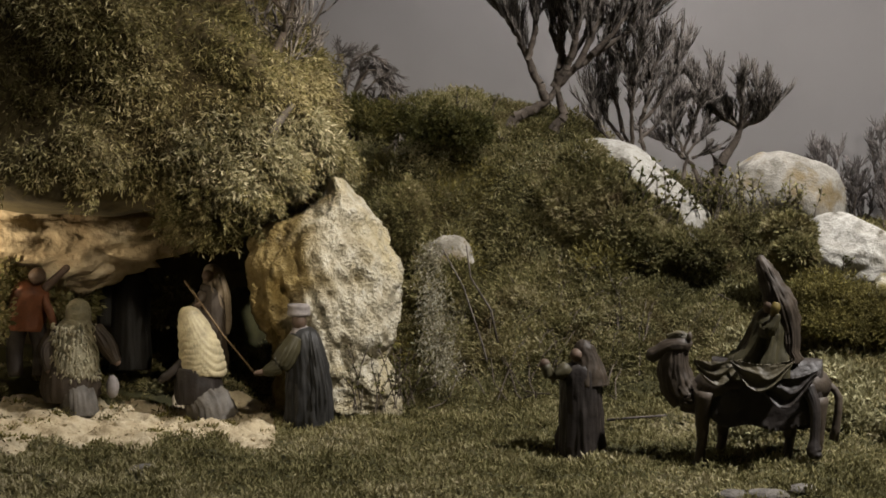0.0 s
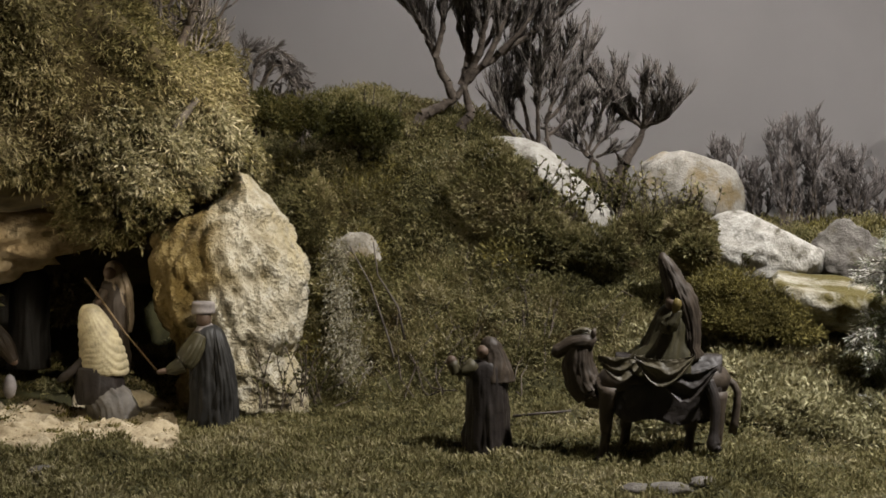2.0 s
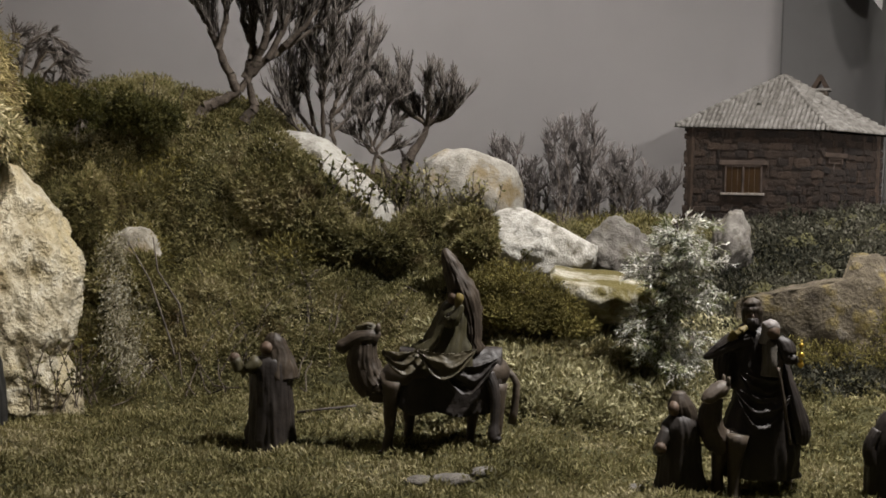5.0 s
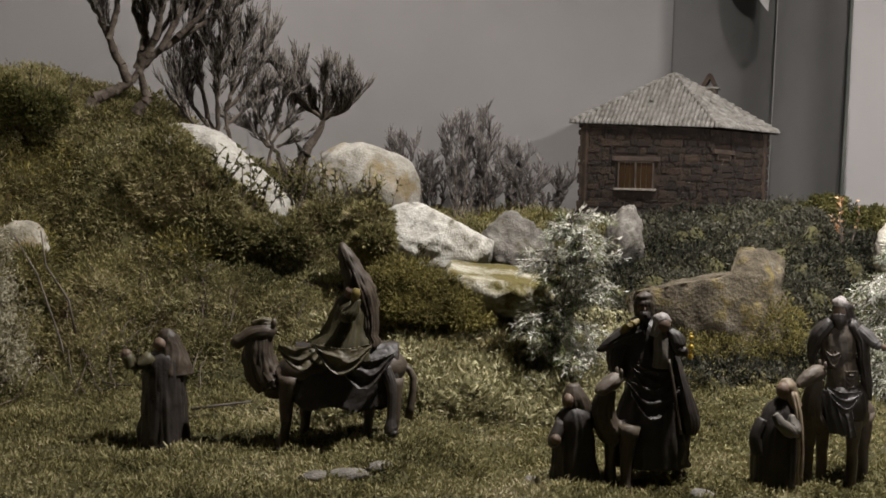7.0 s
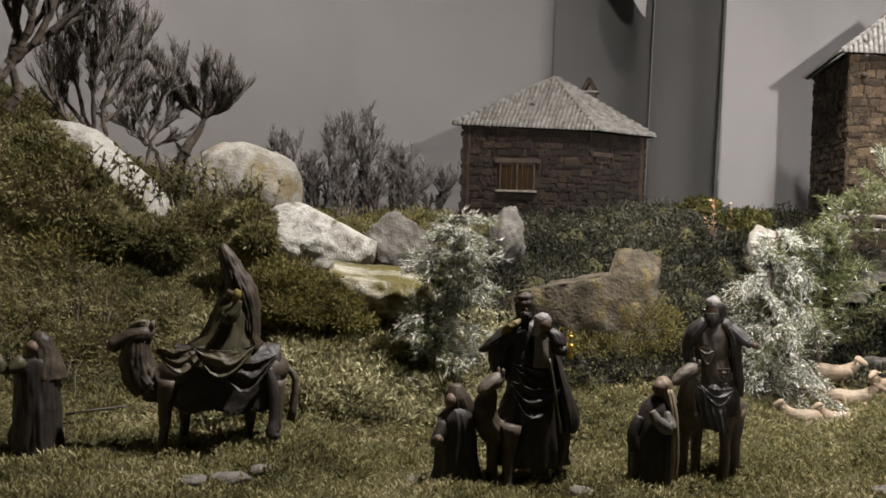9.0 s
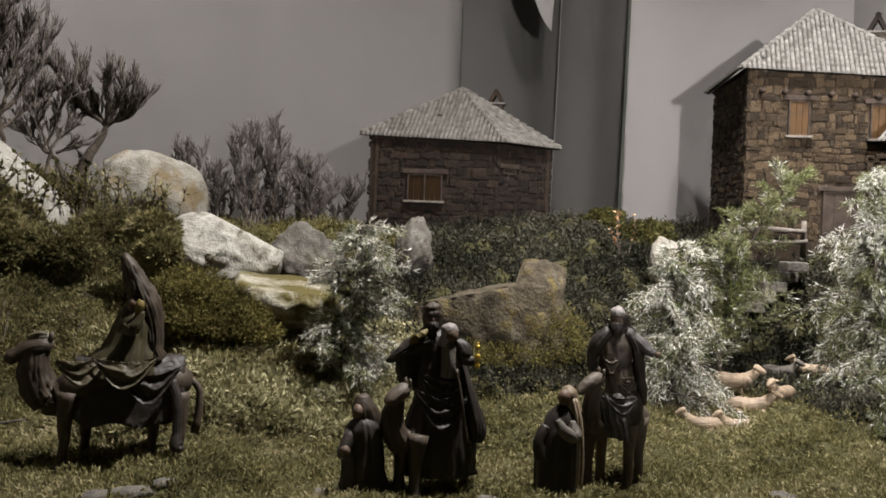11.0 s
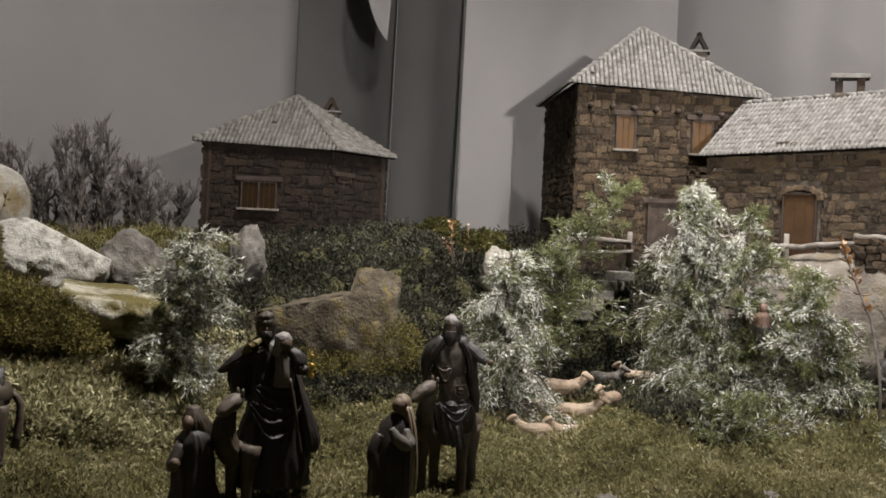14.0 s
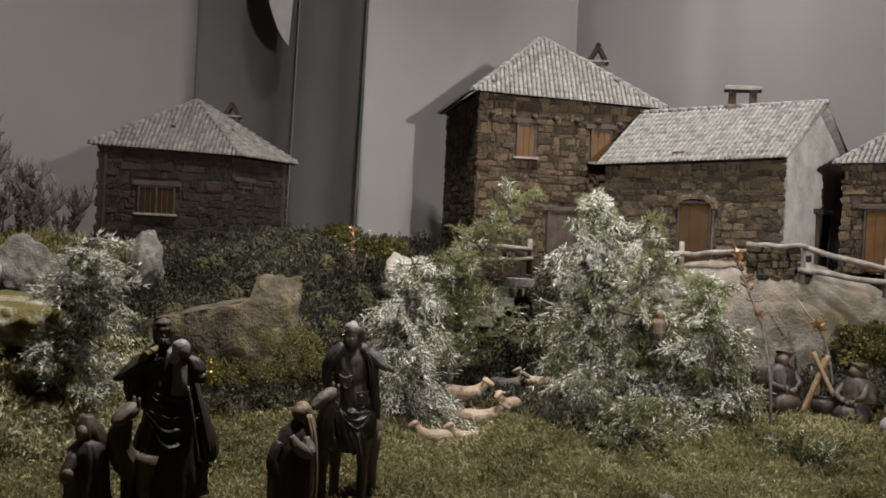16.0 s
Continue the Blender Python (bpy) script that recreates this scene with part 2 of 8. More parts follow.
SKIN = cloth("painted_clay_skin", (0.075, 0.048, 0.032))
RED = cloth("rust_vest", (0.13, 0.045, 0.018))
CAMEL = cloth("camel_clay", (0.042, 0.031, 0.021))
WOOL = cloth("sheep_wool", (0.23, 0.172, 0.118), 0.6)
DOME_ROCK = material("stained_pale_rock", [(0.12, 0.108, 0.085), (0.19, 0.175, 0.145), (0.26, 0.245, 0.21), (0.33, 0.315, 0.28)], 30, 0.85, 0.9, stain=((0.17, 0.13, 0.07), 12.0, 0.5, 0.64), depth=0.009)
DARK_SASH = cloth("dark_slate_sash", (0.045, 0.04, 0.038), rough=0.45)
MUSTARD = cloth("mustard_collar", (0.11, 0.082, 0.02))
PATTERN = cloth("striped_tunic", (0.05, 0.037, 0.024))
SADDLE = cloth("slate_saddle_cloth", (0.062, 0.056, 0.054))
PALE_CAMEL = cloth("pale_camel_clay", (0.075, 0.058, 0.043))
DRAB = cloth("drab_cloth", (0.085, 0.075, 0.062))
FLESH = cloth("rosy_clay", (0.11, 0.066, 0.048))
GOLD = material("gold_paint", [(0.5, 0.33, 0.05), (0.8, 0.55, 0.12)], 60, 0.35, 0.1, metal=0.8)

# ---- building helpers ----


def at(az, rho, z=0.0):
    """A place by its bearing from the tripod in degrees (to the right), its distance and its height."""
    a = radians(az)
    return Vector((rho * sin(a), rho * cos(a), z))


def facing(az, rho, z=0.0, turn=0.0):
    """A pose at a place, x to the right as seen from the tripod, y away from it."""
    return Matrix.Translation(at(az, rho, z)) @ pose(0, 0, 0, 0, 0, turn - az)


def mesh_of(bm, name, mats, smooth=True):
    me = bpy.data.meshes.new(name)
    bm.normal_update()
    bm.to_mesh(me)
    bm.free()
    for m in mats if isinstance(mats, (list, tuple)) else [mats]:
        me.materials.append(m)
    if smooth:
        me.polygons.foreach_set("use_smooth", [True] * len(me.polygons))
    return me


def raw_mesh(name, verts, faces, mat, smooth=False):
    """verts (n, 3) and faces (m, 3 or 4) as arrays."""
    me = bpy.data.meshes.new(name)
    k = faces.shape[1]
    me.vertices.add(len(verts))
    me.vertices.foreach_set("co", np.ascontiguousarray(verts, dtype=np.float32).ravel())
    me.loops.add(faces.size)
    me.loops.foreach_set("vertex_index", np.ascontiguousarray(faces, dtype=np.int32).ravel())
    me.polygons.add(len(faces))
    me.polygons.foreach_set("loop_start", np.arange(0, faces.size, k, dtype=np.int32))
    me.polygons.foreach_set("loop_total", np.full(len(faces), k, dtype=np.int32))
    me.polygons.foreach_set("use_smooth", np.full(len(faces), smooth))
    me.update(calc_edges=True)
    me.materials.append(mat)
    return me


def thing(name, m, label, category, group="", kind=""):
    ob = new(name)
    ob.matrix_world = m
    return tagged(ob, label, category, group, kind)


def part(name, bm, mat, parent, label="", smooth=True, m=None):
    me = mesh_of(bm, name, mat, smooth) if isinstance(bm, bmesh.types.BMesh) else bm
    ob = new(name, me)
    ob.parent = parent
    if m is not None:
        ob.matrix_basis = m
    return tagged(ob, label)


def single(name, bm, mats, m, label, category, group="", kind="", smooth=True, uneven=True):
    if "figurine" in category and uneven:
        sculpt(bm, 0.0011, 80.0, len(label))
    me = mesh_of(bm, name, mats, smooth) if isinstance(bm, bmesh.types.BMesh) else bm
    ob = new(name, me)
    ob.matrix_world = m
    return tagged(ob, label, category, group, kind)


def box(bm, size, m=Matrix(), bevel=0.0, mat=0):
    made = bmesh.ops.create_cube(bm, size=1.0, matrix=m @ Matrix.Diagonal((*size, 1)))
    fs = {f for v in made["verts"] for f in v.link_faces}
    for f in fs:
        f.material_index = mat
    if bevel:
        es = list({e for f in fs for e in f.edges})
        out = bmesh.ops.bevel(bm, geom=es, offset=bevel, segments=2, affect="EDGES", profile=0.6)
        for f in out["faces"]:
            f.material_index = mat


def loft(bm, rings, mat=0, n=20, folds=0.0, count=9, seed=0, cap=True):
    """A closed body through rings (centre, rx, ry[, fold]): robes, limbs, heads. Draped rings get running folds."""
    rnd = random.Random(seed)
    o = Vector((rnd.uniform(0, 50), rnd.uniform(0, 50), rnd.uniform(0, 50)))
    full = [(Vector(r[0]), r[1], r[2], r[3] if len(r) > 3 else folds) for r in rings]
    draped = max(r[3] for r in full) > 0.015
    if draped:
        n = max(n, 76)
    if len(full) > 2 and n > 7:  # rings between the given ones, on a smooth curve
        k = 5 if draped else 3
        dense = []
        for i in range(len(full) - 1):
            q = [full[max(0, i - 1)], full[i], full[i + 1], full[min(len(full) - 1, i + 2)]]
            for j in range(k):
                t = j / k
                w = (-0.5 * t + t * t - 0.5 * t ** 3, 1 - 2.5 * t * t + 1.5 * t ** 3, 0.5 * t + 2 * t * t - 1.5 * t ** 3, -0.5 * t * t + 0.5 * t ** 3)
                c = sum((q[m][0] * w[m] for m in range(4)), Vector())
                lo = [min(q[1][e], q[2][e]) * 0.9 for e in (1, 2, 3)]
                dense.append((c, *[max(lo[e - 1], sum(q[m][e] * w[m] for m in range(4))) for e in (1, 2, 3)]))
        full = dense + [full[-1]]
    loops = []
    cs = [r[0] for r in full]
    for i, (c, rx, ry, fo) in enumerate(full):
        d = (cs[min(i + 1, len(cs) - 1)] - cs[max(i - 1, 0)]).normalized()
        side = Vector((1, 0, 0)) if abs(d.x) < 0.8 else Vector((0, 1, 0))
        up = d.cross(side).normalized()
        side = up.cross(d).normalized()
        loop = []
        for k in range(n):
            a = 2 * pi * k / n
            w = 1.0
            if draped and fo:
                run = Vector((cos(a + i * 0.017) * count * 0.26, sin(a + i * 0.017) * count * 0.26, i * 0.063)) + o
                f1 = noise.noise(run)
                f2 = noise.noise(run * 1.9 + Vector((0, 0, i * 0.07)))
                f3 = noise.noise(run * 4.1 + Vector((3, 0, i * 0.11)))
                crest = (1 - abs(sin(0.75 * count * a + 2.6 * f1))) ** 1.4
                w += fo * (1.5 * crest * (0.75 + 0.9 * f2) - 0.4 + 0.5 * f3)
            loop.append(bm.verts.new(c + side * (cos(a) * rx * w) + up * (sin(a) * ry * w)))
        loops.append(loop)
    for a, b in zip(loops, loops[1:]):
        for k in range(n):
            f = bm.faces.new((a[k], a[(k + 1) % n], b[(k + 1) % n], b[k]))
            f.material_index = mat
    if cap:
        for lp in (loops[0][::-1], loops[-1]):
            f = bm.faces.new(lp)
            f.material_index = mat


def tube(bm, pts, r0, r1, n=6, mat=0):
    k = len(pts) - 1
    loft(bm, [(p, r0 + (r1 - r0) * i / k, r0 + (r1 - r0) * i / k) for i, p in enumerate(pts)], mat, n)


def ball(bm, c, r, mat=0, squash=(1, 1, 1), n=12):
    m = Matrix.Translation(c) @ Matrix.Diagonal((r * squash[0], r * squash[1], r * squash[2], 1))
    made = bmesh.ops.create_uvsphere(bm, u_segments=n, v_segments=max(6, n // 2 + 2), radius=1.0, matrix=m)
    for f in {f for v in made["verts"] for f in v.link_faces}:
        f.material_index = mat


def sculpt(bm, amp=0.0022, fine=70.0, seed=0):
    """Uneven modelling of clay: every point is pushed along its normal by noise at two scales."""
    bm.normal_update()
    o = Vector((seed * 1.7, seed * 0.9, seed * 2.3))
    moves = [(v, v.normal * (amp * noise.fractal(v.co * fine + o, 0.9, 2.0, 2) + 0.5 * amp * noise.noise(v.co * fine * 3.1 + o))) for v in bm.verts]
    for v, m in moves:
        v.co += m
    return bm


def rock_mesh(size, seed, mat, cuts=9, rough=0.07, sub=5, keep=0.72, lumps=0.035, shape=None, after=0.5, before=1.0):
    """A weathered stone: a ball cut by planes, then eroded by noise, cracks and pits."""
    rnd = random.Random(seed)
    bm = bmesh.new()
    bmesh.ops.create_icosphere(bm, subdivisions=sub, radius=1.0)
    planes = []
    for _ in range(cuts):
        n = Vector((rnd.gauss(0, 1), rnd.gauss(0, 1), rnd.gauss(0, 1))).normalized()
        planes.append((n, rnd.uniform(keep, 0.97)))
    o = Vector((seed * 3.7, seed * 1.3, seed * 0.7))
    sx, sy, sz = size
    for v in bm.verts:
        p = v.co.copy()
        for n, d in planes:
            e = p.dot(n)
            if e > d:
                p -= n * (e - d) * 0.92
        nn = v.co.copy()
        cell = noise.voronoi(p * 4.5 + o)[0]
        p += before * nn * (rough * 1.6 * noise.fractal(p * 1.6 + o, 1.0, 2.0, 3) + rough * 0.6 * noise.fractal(p * 6 + o, 0.7, 2.1, 4) + lumps * (0.35 - cell[0]) + lumps * 0.5 * min(0.25, cell[1] - cell[0]))
        if shape:
            p = shape(p)
            calm = 1.0 if before == 1 else 1 - 0.8 * max(0.0, min(1.0, (v.co.z - 0.5) / 0.35))
            p += calm * nn * rough * after * (noise.fractal(v.co * 3.5 + o, 0.8, 2.1, 4) + (0.35 * (0.45 - noise.voronoi(v.co * 3.2 + o)[0][0]) + 0.3 * noise.fractal(v.co * 11 + o, 0.9, 2.1, 3) if before < 1 else 0.0))
        v.co = Vector((p.x * sx, p.y * sy, p.z * sz))
    return mesh_of(bm, "rock", mat)


# ---- the landscape's height: rows of bearings, at these distances ----
REACH = np.array([1.3, 2.0, 2.4, 2.7, 3.0, 3.4, 4.4])
LAY = [
    (-52, 0, 0, 0.02, 0.06, 0.10, 0.55, 0.7),
    (-40, 0, 0, 0.01, 0.06, 0.10, 0.50, 0.7),
    (-30, 0, 0, 0.0, 0.06, 0.34, 0.66, 0.7),
    (-22, 0, 0, 0.0, 0.28, 0.70, 0.72, 0.6),
    (-16, 0, 0, 0.03, 0.30, 0.67, 0.68, 0.5),
    (-11, 0, 0, 0.05, 0.27, 0.48, 0.50, 0.4),
    (-7, 0, 0.01, 0.09, 0.26, 0.42, 0.46, 0.4),
    (-2, 0, 0.02, 0.17, 0.27, 0.35, 0.40, 0.4),
    (4, 0, 0.0, 0.12, 0.24, 0.36, 0.40, 0.4),
    (9, 0, 0.0, 0.13, 0.30, 0.42, 0.43, 0.43),
    (15, 0, 0.0, 0.12, 0.28, 0.42, 0.43, 0.43),
    (22, 0, 0.0, 0.05, 0.09, 0.33, 0.45, 0.45),
    (29, 0, 0.05, 0.11, 0.12, 0.36, 0.46, 0.46),
    (37, 0, 0.06, 0.12, 0.17, 0.45, 0.47, 0.47),
    (52, 0, 0.06, 0.12, 0.2, 0.46, 0.48, 0.48),
]
LAY_AZ = np.array([r[0] for r in LAY], float)
LAY_Z = np.array([r[1:] for r in LAY], float)


def smooth_index(x, knots):
    i = np.clip(np.searchsorted(knots, x) - 1, 0, len(knots) - 2)
    f = np.clip((x - knots[i]) / (knots[i + 1] - knots[i]), 0, 1)
    return i, f


def land(az, rho):
    """Height of the ground at bearings and distances (arrays)."""
    az, rho = np.asarray(az, float), np.asarray(rho, float)
    i, f = smooth_index(az, LAY_AZ)
    f = f * f * (3 - 2 * f)
    j, g = smooth_index(rho, REACH)
    g = 0.5 * g + 0.5 * g * g * (3 - 2 * g)
    z = (LAY_Z[i, j] * (1 - f) + LAY_Z[i + 1, j] * f) * (1 - g) + (LAY_Z[i, j + 1] * (1 - f) + LAY_Z[i + 1, j + 1] * f) * g
    a = np.radians(az)
    x, y = rho * np.sin(a), rho * np.cos(a)
    steep = np.clip(z * 6, 0.2, 1)
    big = np.sin(9.1 * x + 1.3 * np.sin(7 * y)) * np.sin(8.3 * y + 0.7)
    mid = np.sin(23 * x + 2 * np.sin(17 * y)) * np.sin(21 * y + 1.9 + np.sin(13 * x))
    small = np.sin(51 * x + 47 * y) * np.sin(44 * y - 39 * x) + 0.6 * np.sin(83 * x - 31 * y) * np.sin(71 * y + 29 * x)
    hill = np.clip((z - 0.06) * 7, 0, 1) * np.clip((3.0 - rho) * 4, 0, 1) * np.clip((-az - 3) / 4, 0, 1)
    gully = np.exp(-((az + 20.1 - 2.4 * (rho - 2.75)) / 0.8) ** 2) + 0.7 * np.exp(-((az + 23.6) / 0.7) ** 2)
    lobes = np.sin(az * 0.92 + 1.6 + 3.0 * z) * np.cos(z * 15 + 0.25 * az) + 0.6 * np.sin(az * 1.9 - 9 * z)
    return z + 0.007 * mid + 0.004 * small + steep * (0.02 * big + 0.015 * mid + 0.007 * small) + hill * (0.02 * lobes - 0.1 * gully)


def ground(az, rho):
    return float(land(np.array([az]), np.array([rho]))[0])


def polar(az, rho, z):
    a = np.radians(az)
    return np.stack([rho * np.sin(a), rho * np.cos(a), z], -1)


def leaf_cloud(name, P, N, length, width, mat, seed, lean=0.6, droop=0.0):
    """Many small folded leaves: each stands off the surface P along N, leaning at random."""
    rng = np.random.default_rng(seed)
    n = len(P)
    R = rng.normal(size=(n, 3))
    d = N * 1.0 + lean * R
    d[:, 2] -= droop
    d /= np.linalg.norm(d, axis=1, keepdims=True)
    s = np.cross(d, rng.normal(size=(n, 3)))
    s /= np.linalg.norm(s, axis=1, keepdims=True) + 1e-9
    u = np.cross(s, d)
    L = (length * rng.uniform(0.5, 1.35, n))[:, None]
    Wd = (width * rng.uniform(0.6, 1.3, n))[:, None]
    bend = u * L * rng.uniform(-0.22, 0.22, n)[:, None]
    v0 = P
    v1 = P + d * L * 0.5 + s * Wd * 0.5 + bend
    v2 = P + d * L
    v3 = P + d * L * 0.5 - s * Wd * 0.5 + bend
    V = np.stack([v0, v1, v2, v3], 1).reshape(-1, 3)
    b = np.arange(n)[:, None] * 4
    F = np.concatenate([b + [0, 1, 3], b + [1, 2, 3]], 0)
    return raw_mesh(name, V, F, mat)


# ---- the room and the backdrop ----


def slab(name, corners, thick, mat, label, category):
    """A flat sheet with thickness from four corners; it thickens against its normal."""
    bm = bmesh.new()
    c = [Vector(p) for p in corners]
    n = (c[1] - c[0]).cross(c[3] - c[0]).normalized() * -thick
    a = [bm.verts.new(p) for p in c]
    b = [bm.verts.new(p + n) for p in c]
    bm.faces.new(a)
    bm.faces.new(b[::-1])
    for k in range(4):
        bm.faces.new((a[k], b[k], b[(k + 1) % 4], a[(k + 1) % 4]))
    return single(name, bm, mat, Matrix(), label, category, kind="structure", smooth=False)


X0, X1, Y0, Y1, Z0, Z1 = -4.5, 4.5, -2.5, 5.2, -0.95, 2.6
slab("floor", [(X0, Y0, Z0), (X1, Y0, Z0), (X1, Y1, Z0), (X0, Y1, Z0)], 0.1, ROOM, "dim grey floor of the exhibition room", "floor")
slab("ceiling", [(X0, Y1, Z1), (X1, Y1, Z1), (X1, Y0, Z1), (X0, Y0, Z1)], 0.1, ROOM, "dim grey ceiling of the exhibition room", "ceiling")
slab("wall_south", [(X1, Y0, Z0), (X0, Y0, Z0), (X0, Y0, Z1), (X1, Y0, Z1)], 0.1, ROOM, "dim grey wall behind the visitors", "wall")
slab("wall_west", [(X0, Y0, Z0), (X0, Y1, Z0), (X0, Y1, Z1), (X0, Y0, Z1)], 0.1, ROOM, "dim grey side wall of the room", "wall")
slab("wall_east", [(X1, Y1, Z0), (X1, Y0, Z0), (X1, Y0, Z1), (X1, Y1, Z1)], 0.1, ROOM, "dim grey side wall of the room", "wall")
slab("wall_north", [(X0, Y1, Z0), (X1, Y1, Z0), (X1, Y1, Z1), (X0, Y1, Z1)], 0.1, ROOM, "dim grey rear wall of the room", "wall")


def hanging(name, a, b, mat, label, wave=0.004, seed=0, z0=0.2, z1=2.3, lean=0.0, bow=0.0):
    """Cloth hung between two plan points, with soft vertical folds."""
    rnd = random.Random(seed)
    ph = [rnd.uniform(0, 6) for _ in range(4)]
    bm = bmesh.new()
    a, b = Vector((*a, 0)), Vector((*b, 0))
    d = b - a
    n = Vector((d.y, -d.x, 0)).normalized()
    m, k = 60, 24
    grid = []
    for i in range(m + 1):
        u = i / m
        col = []
        for j in range(k + 1):
            v = j / k
            z = z0 + (z1 - z0) * v
            w = wave * (sin(7 * u * d.length * 3 + ph[0] + 0.6 * v) + 0.5 * sin(17 * u * d.length * 2 + ph[1] - v)) + bow * sin(pi * u)
            p = a + d * u + n * w + Vector((lean * v * d.normalized().x, lean * v * d.normalized().y, z))
            col.append(bm.verts.new(p))
        grid.append(col)
    for i in range(m):
        for j in range(k):
            bm.faces.new((grid[i][j], grid[i + 1][j], grid[i + 1][j + 1], grid[i][j + 1]))
    bmesh.ops.solidify(bm, geom=bm.faces[:], thickness=0.006)
    return single(name, bm, mat, Matrix(), label, "backdrop cloth", kind="structure")


B0, B1, B2, B3, B4, B5, B6 = [at(*p).xy for p in ((-66, 3.9), (-46, 3.93), (9.3, 3.88), (14.05, 3.68), (17.35, 3.5), (27.7, 4.1), (52, 3.4))]
hanging("backdrop_left", B0, B1, BACKDROP, "plain grey cloth backdrop hung behind the hill", 0.003, 1)
hanging("backdrop_middle", B1, B2, BACKDROP, "plain grey cloth backdrop hung behind the hill", 0.003, 2)
hanging("curtain_1", B2, B3, CURTAIN, "dark grey cloth hung in a deep fold", 0.004, 3, bow=-0.05)
hanging("curtain_2", B3, B4, CURTAIN, "dark grey cloth hung over a pillar", 0.004, 4, bow=-0.01)
hanging("backdrop_bright", B4, B4 + (B5 - B4) * 1.03, BACKDROP, "pale grey cloth backdrop facing the lamps", 0.003, 5)
hanging("backdrop_right", B5 + (B5 - B6) * 0.02, B6, BACKDROP, "grey cloth backdrop behind the village", 0.003, 6)

# seam tube in curtain cloth; the near-black tube paints the gap's shade
for nm, P_, mat_, r_ in (("curtain_seam", B3, CURTAIN, 0.0012), ("curtain_gap", B4, GAP_DARK, 0.005)):
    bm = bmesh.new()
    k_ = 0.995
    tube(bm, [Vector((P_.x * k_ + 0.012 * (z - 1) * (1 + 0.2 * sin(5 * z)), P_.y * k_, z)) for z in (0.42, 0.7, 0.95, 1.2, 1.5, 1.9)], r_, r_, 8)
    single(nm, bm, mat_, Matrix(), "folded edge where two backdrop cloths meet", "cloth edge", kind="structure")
# loose flap of pale lining where the curtain is gathered
bm = bmesh.new()
prev = None
for i in range(13):
    u = i / 12
    row = [bm.verts.new(at(12.5 + 1.45 * u - 0.3 * v, 3.62 - 0.02 * sin(pi * u) - 0.015 * v, 1.16 + (1 - v) * (0.34 - 0.05 * u) - 0.04 * sin(pi * u) - 0.12 * u * v + 0.1 * v * (1 - u))) for v in (0, 0.25, 0.5, 0.75, 1)]
    if prev:
        for j in range(4):
            bm.faces.new((prev[j], row[j], row[j + 1], prev[j + 1]))
    prev = row
bmesh.ops.solidify(bm, geom=bm.faces[:], thickness=0.003)
single("curtain_flap", bm, BACKDROP, Matrix(), "pale loose flap where the dark curtain is gathered", "cloth flap", kind="structure")

# ---- ground of the model landscape, on its table ----
na, nr = 320, 210
AZ, RH = np.meshgrid(np.linspace(-52, 52, na), np.concatenate([np.linspace(1.5, 3.2, nr - 30), np.linspace(3.21, 4.3, 30)]), indexing="ij")
GV = polar(AZ, RH, land(AZ, RH)).reshape(-1, 3)
q = (np.arange(na - 1)[:, None] * nr + np.arange(nr - 1)[None]).reshape(-1, 1)
GF = np.concatenate([q, q + nr, q + nr + 1, q + 1], 1)
# skirt of the table along the front
front = np.arange(na) * nr
low = GV[front] * [0.998, 0.998, 0] + [0, 0, -0.12]
base = len(GV)
sk = np.arange(na - 1)[:, None]
GF = np.concatenate([GF, np.concatenate([front[sk], base + sk, base + sk + 1, front[sk + 1]], 1)], 0)
ob = new("ground", raw_mesh("ground", np.concatenate([GV, low]), GF, GROUND_MOSS, True))
tagged(ob, "brown soil of the model landscape, rising into hills", "ground", kind="structure")
bm = bmesh.new()
box(bm, (6.4, 3.6, 0.05), Matrix.Translation((0, 2.9, -0.15)), 0.005)
single("table", bm, DARK_WOOD, Matrix(), "dark wooden platform under the model landscape", "table", kind="structure", smooth=False)


def scatter(n, a0, a1, r0, r1, seed):
    rng = np.random.default_rng(seed)
    az = rng.uniform(a0, a1, n)
    rho = np.sqrt(rng.uniform(r0 * r0, r1 * r1, n))
    return az, rho, rng


def land_normal(az, rho, e=0.012):
    a = np.radians(az)
    x, y = rho * np.sin(a), rho * np.cos(a)

    def h(x, y):
        return land(np.degrees(np.arctan2(x, y)), np.hypot(x, y))
    n = np.stack([(h(x - e, y) - h(x + e, y)) / (2 * e), (h(x, y - e) - h(x, y + e)) / (2 * e), np.ones_like(x)], -1)
    return n / np.linalg.norm(n, axis=1, keepdims=True)


def towards_eye(P, N):
    """How far a slope faces the open side of the landscape."""
    d = np.array([0, 0, EYE]) - P
    return (d * N).sum(1) / np.linalg.norm(d, axis=1)


def sandy(az, rho):
    """Where the trodden sand before the cave lies."""
    edge = 0.05 * np.sin(az * 0.9) + 0.03 * np.sin(az * 2.3 + rho * 9)
    return (az < -29.5 + 8 * edge) & (rho > 2.14 + edge) & (rho < 2.52 + edge)


def cave_floor(az, rho):
    return (az < -31.5) & (rho > 2.5)


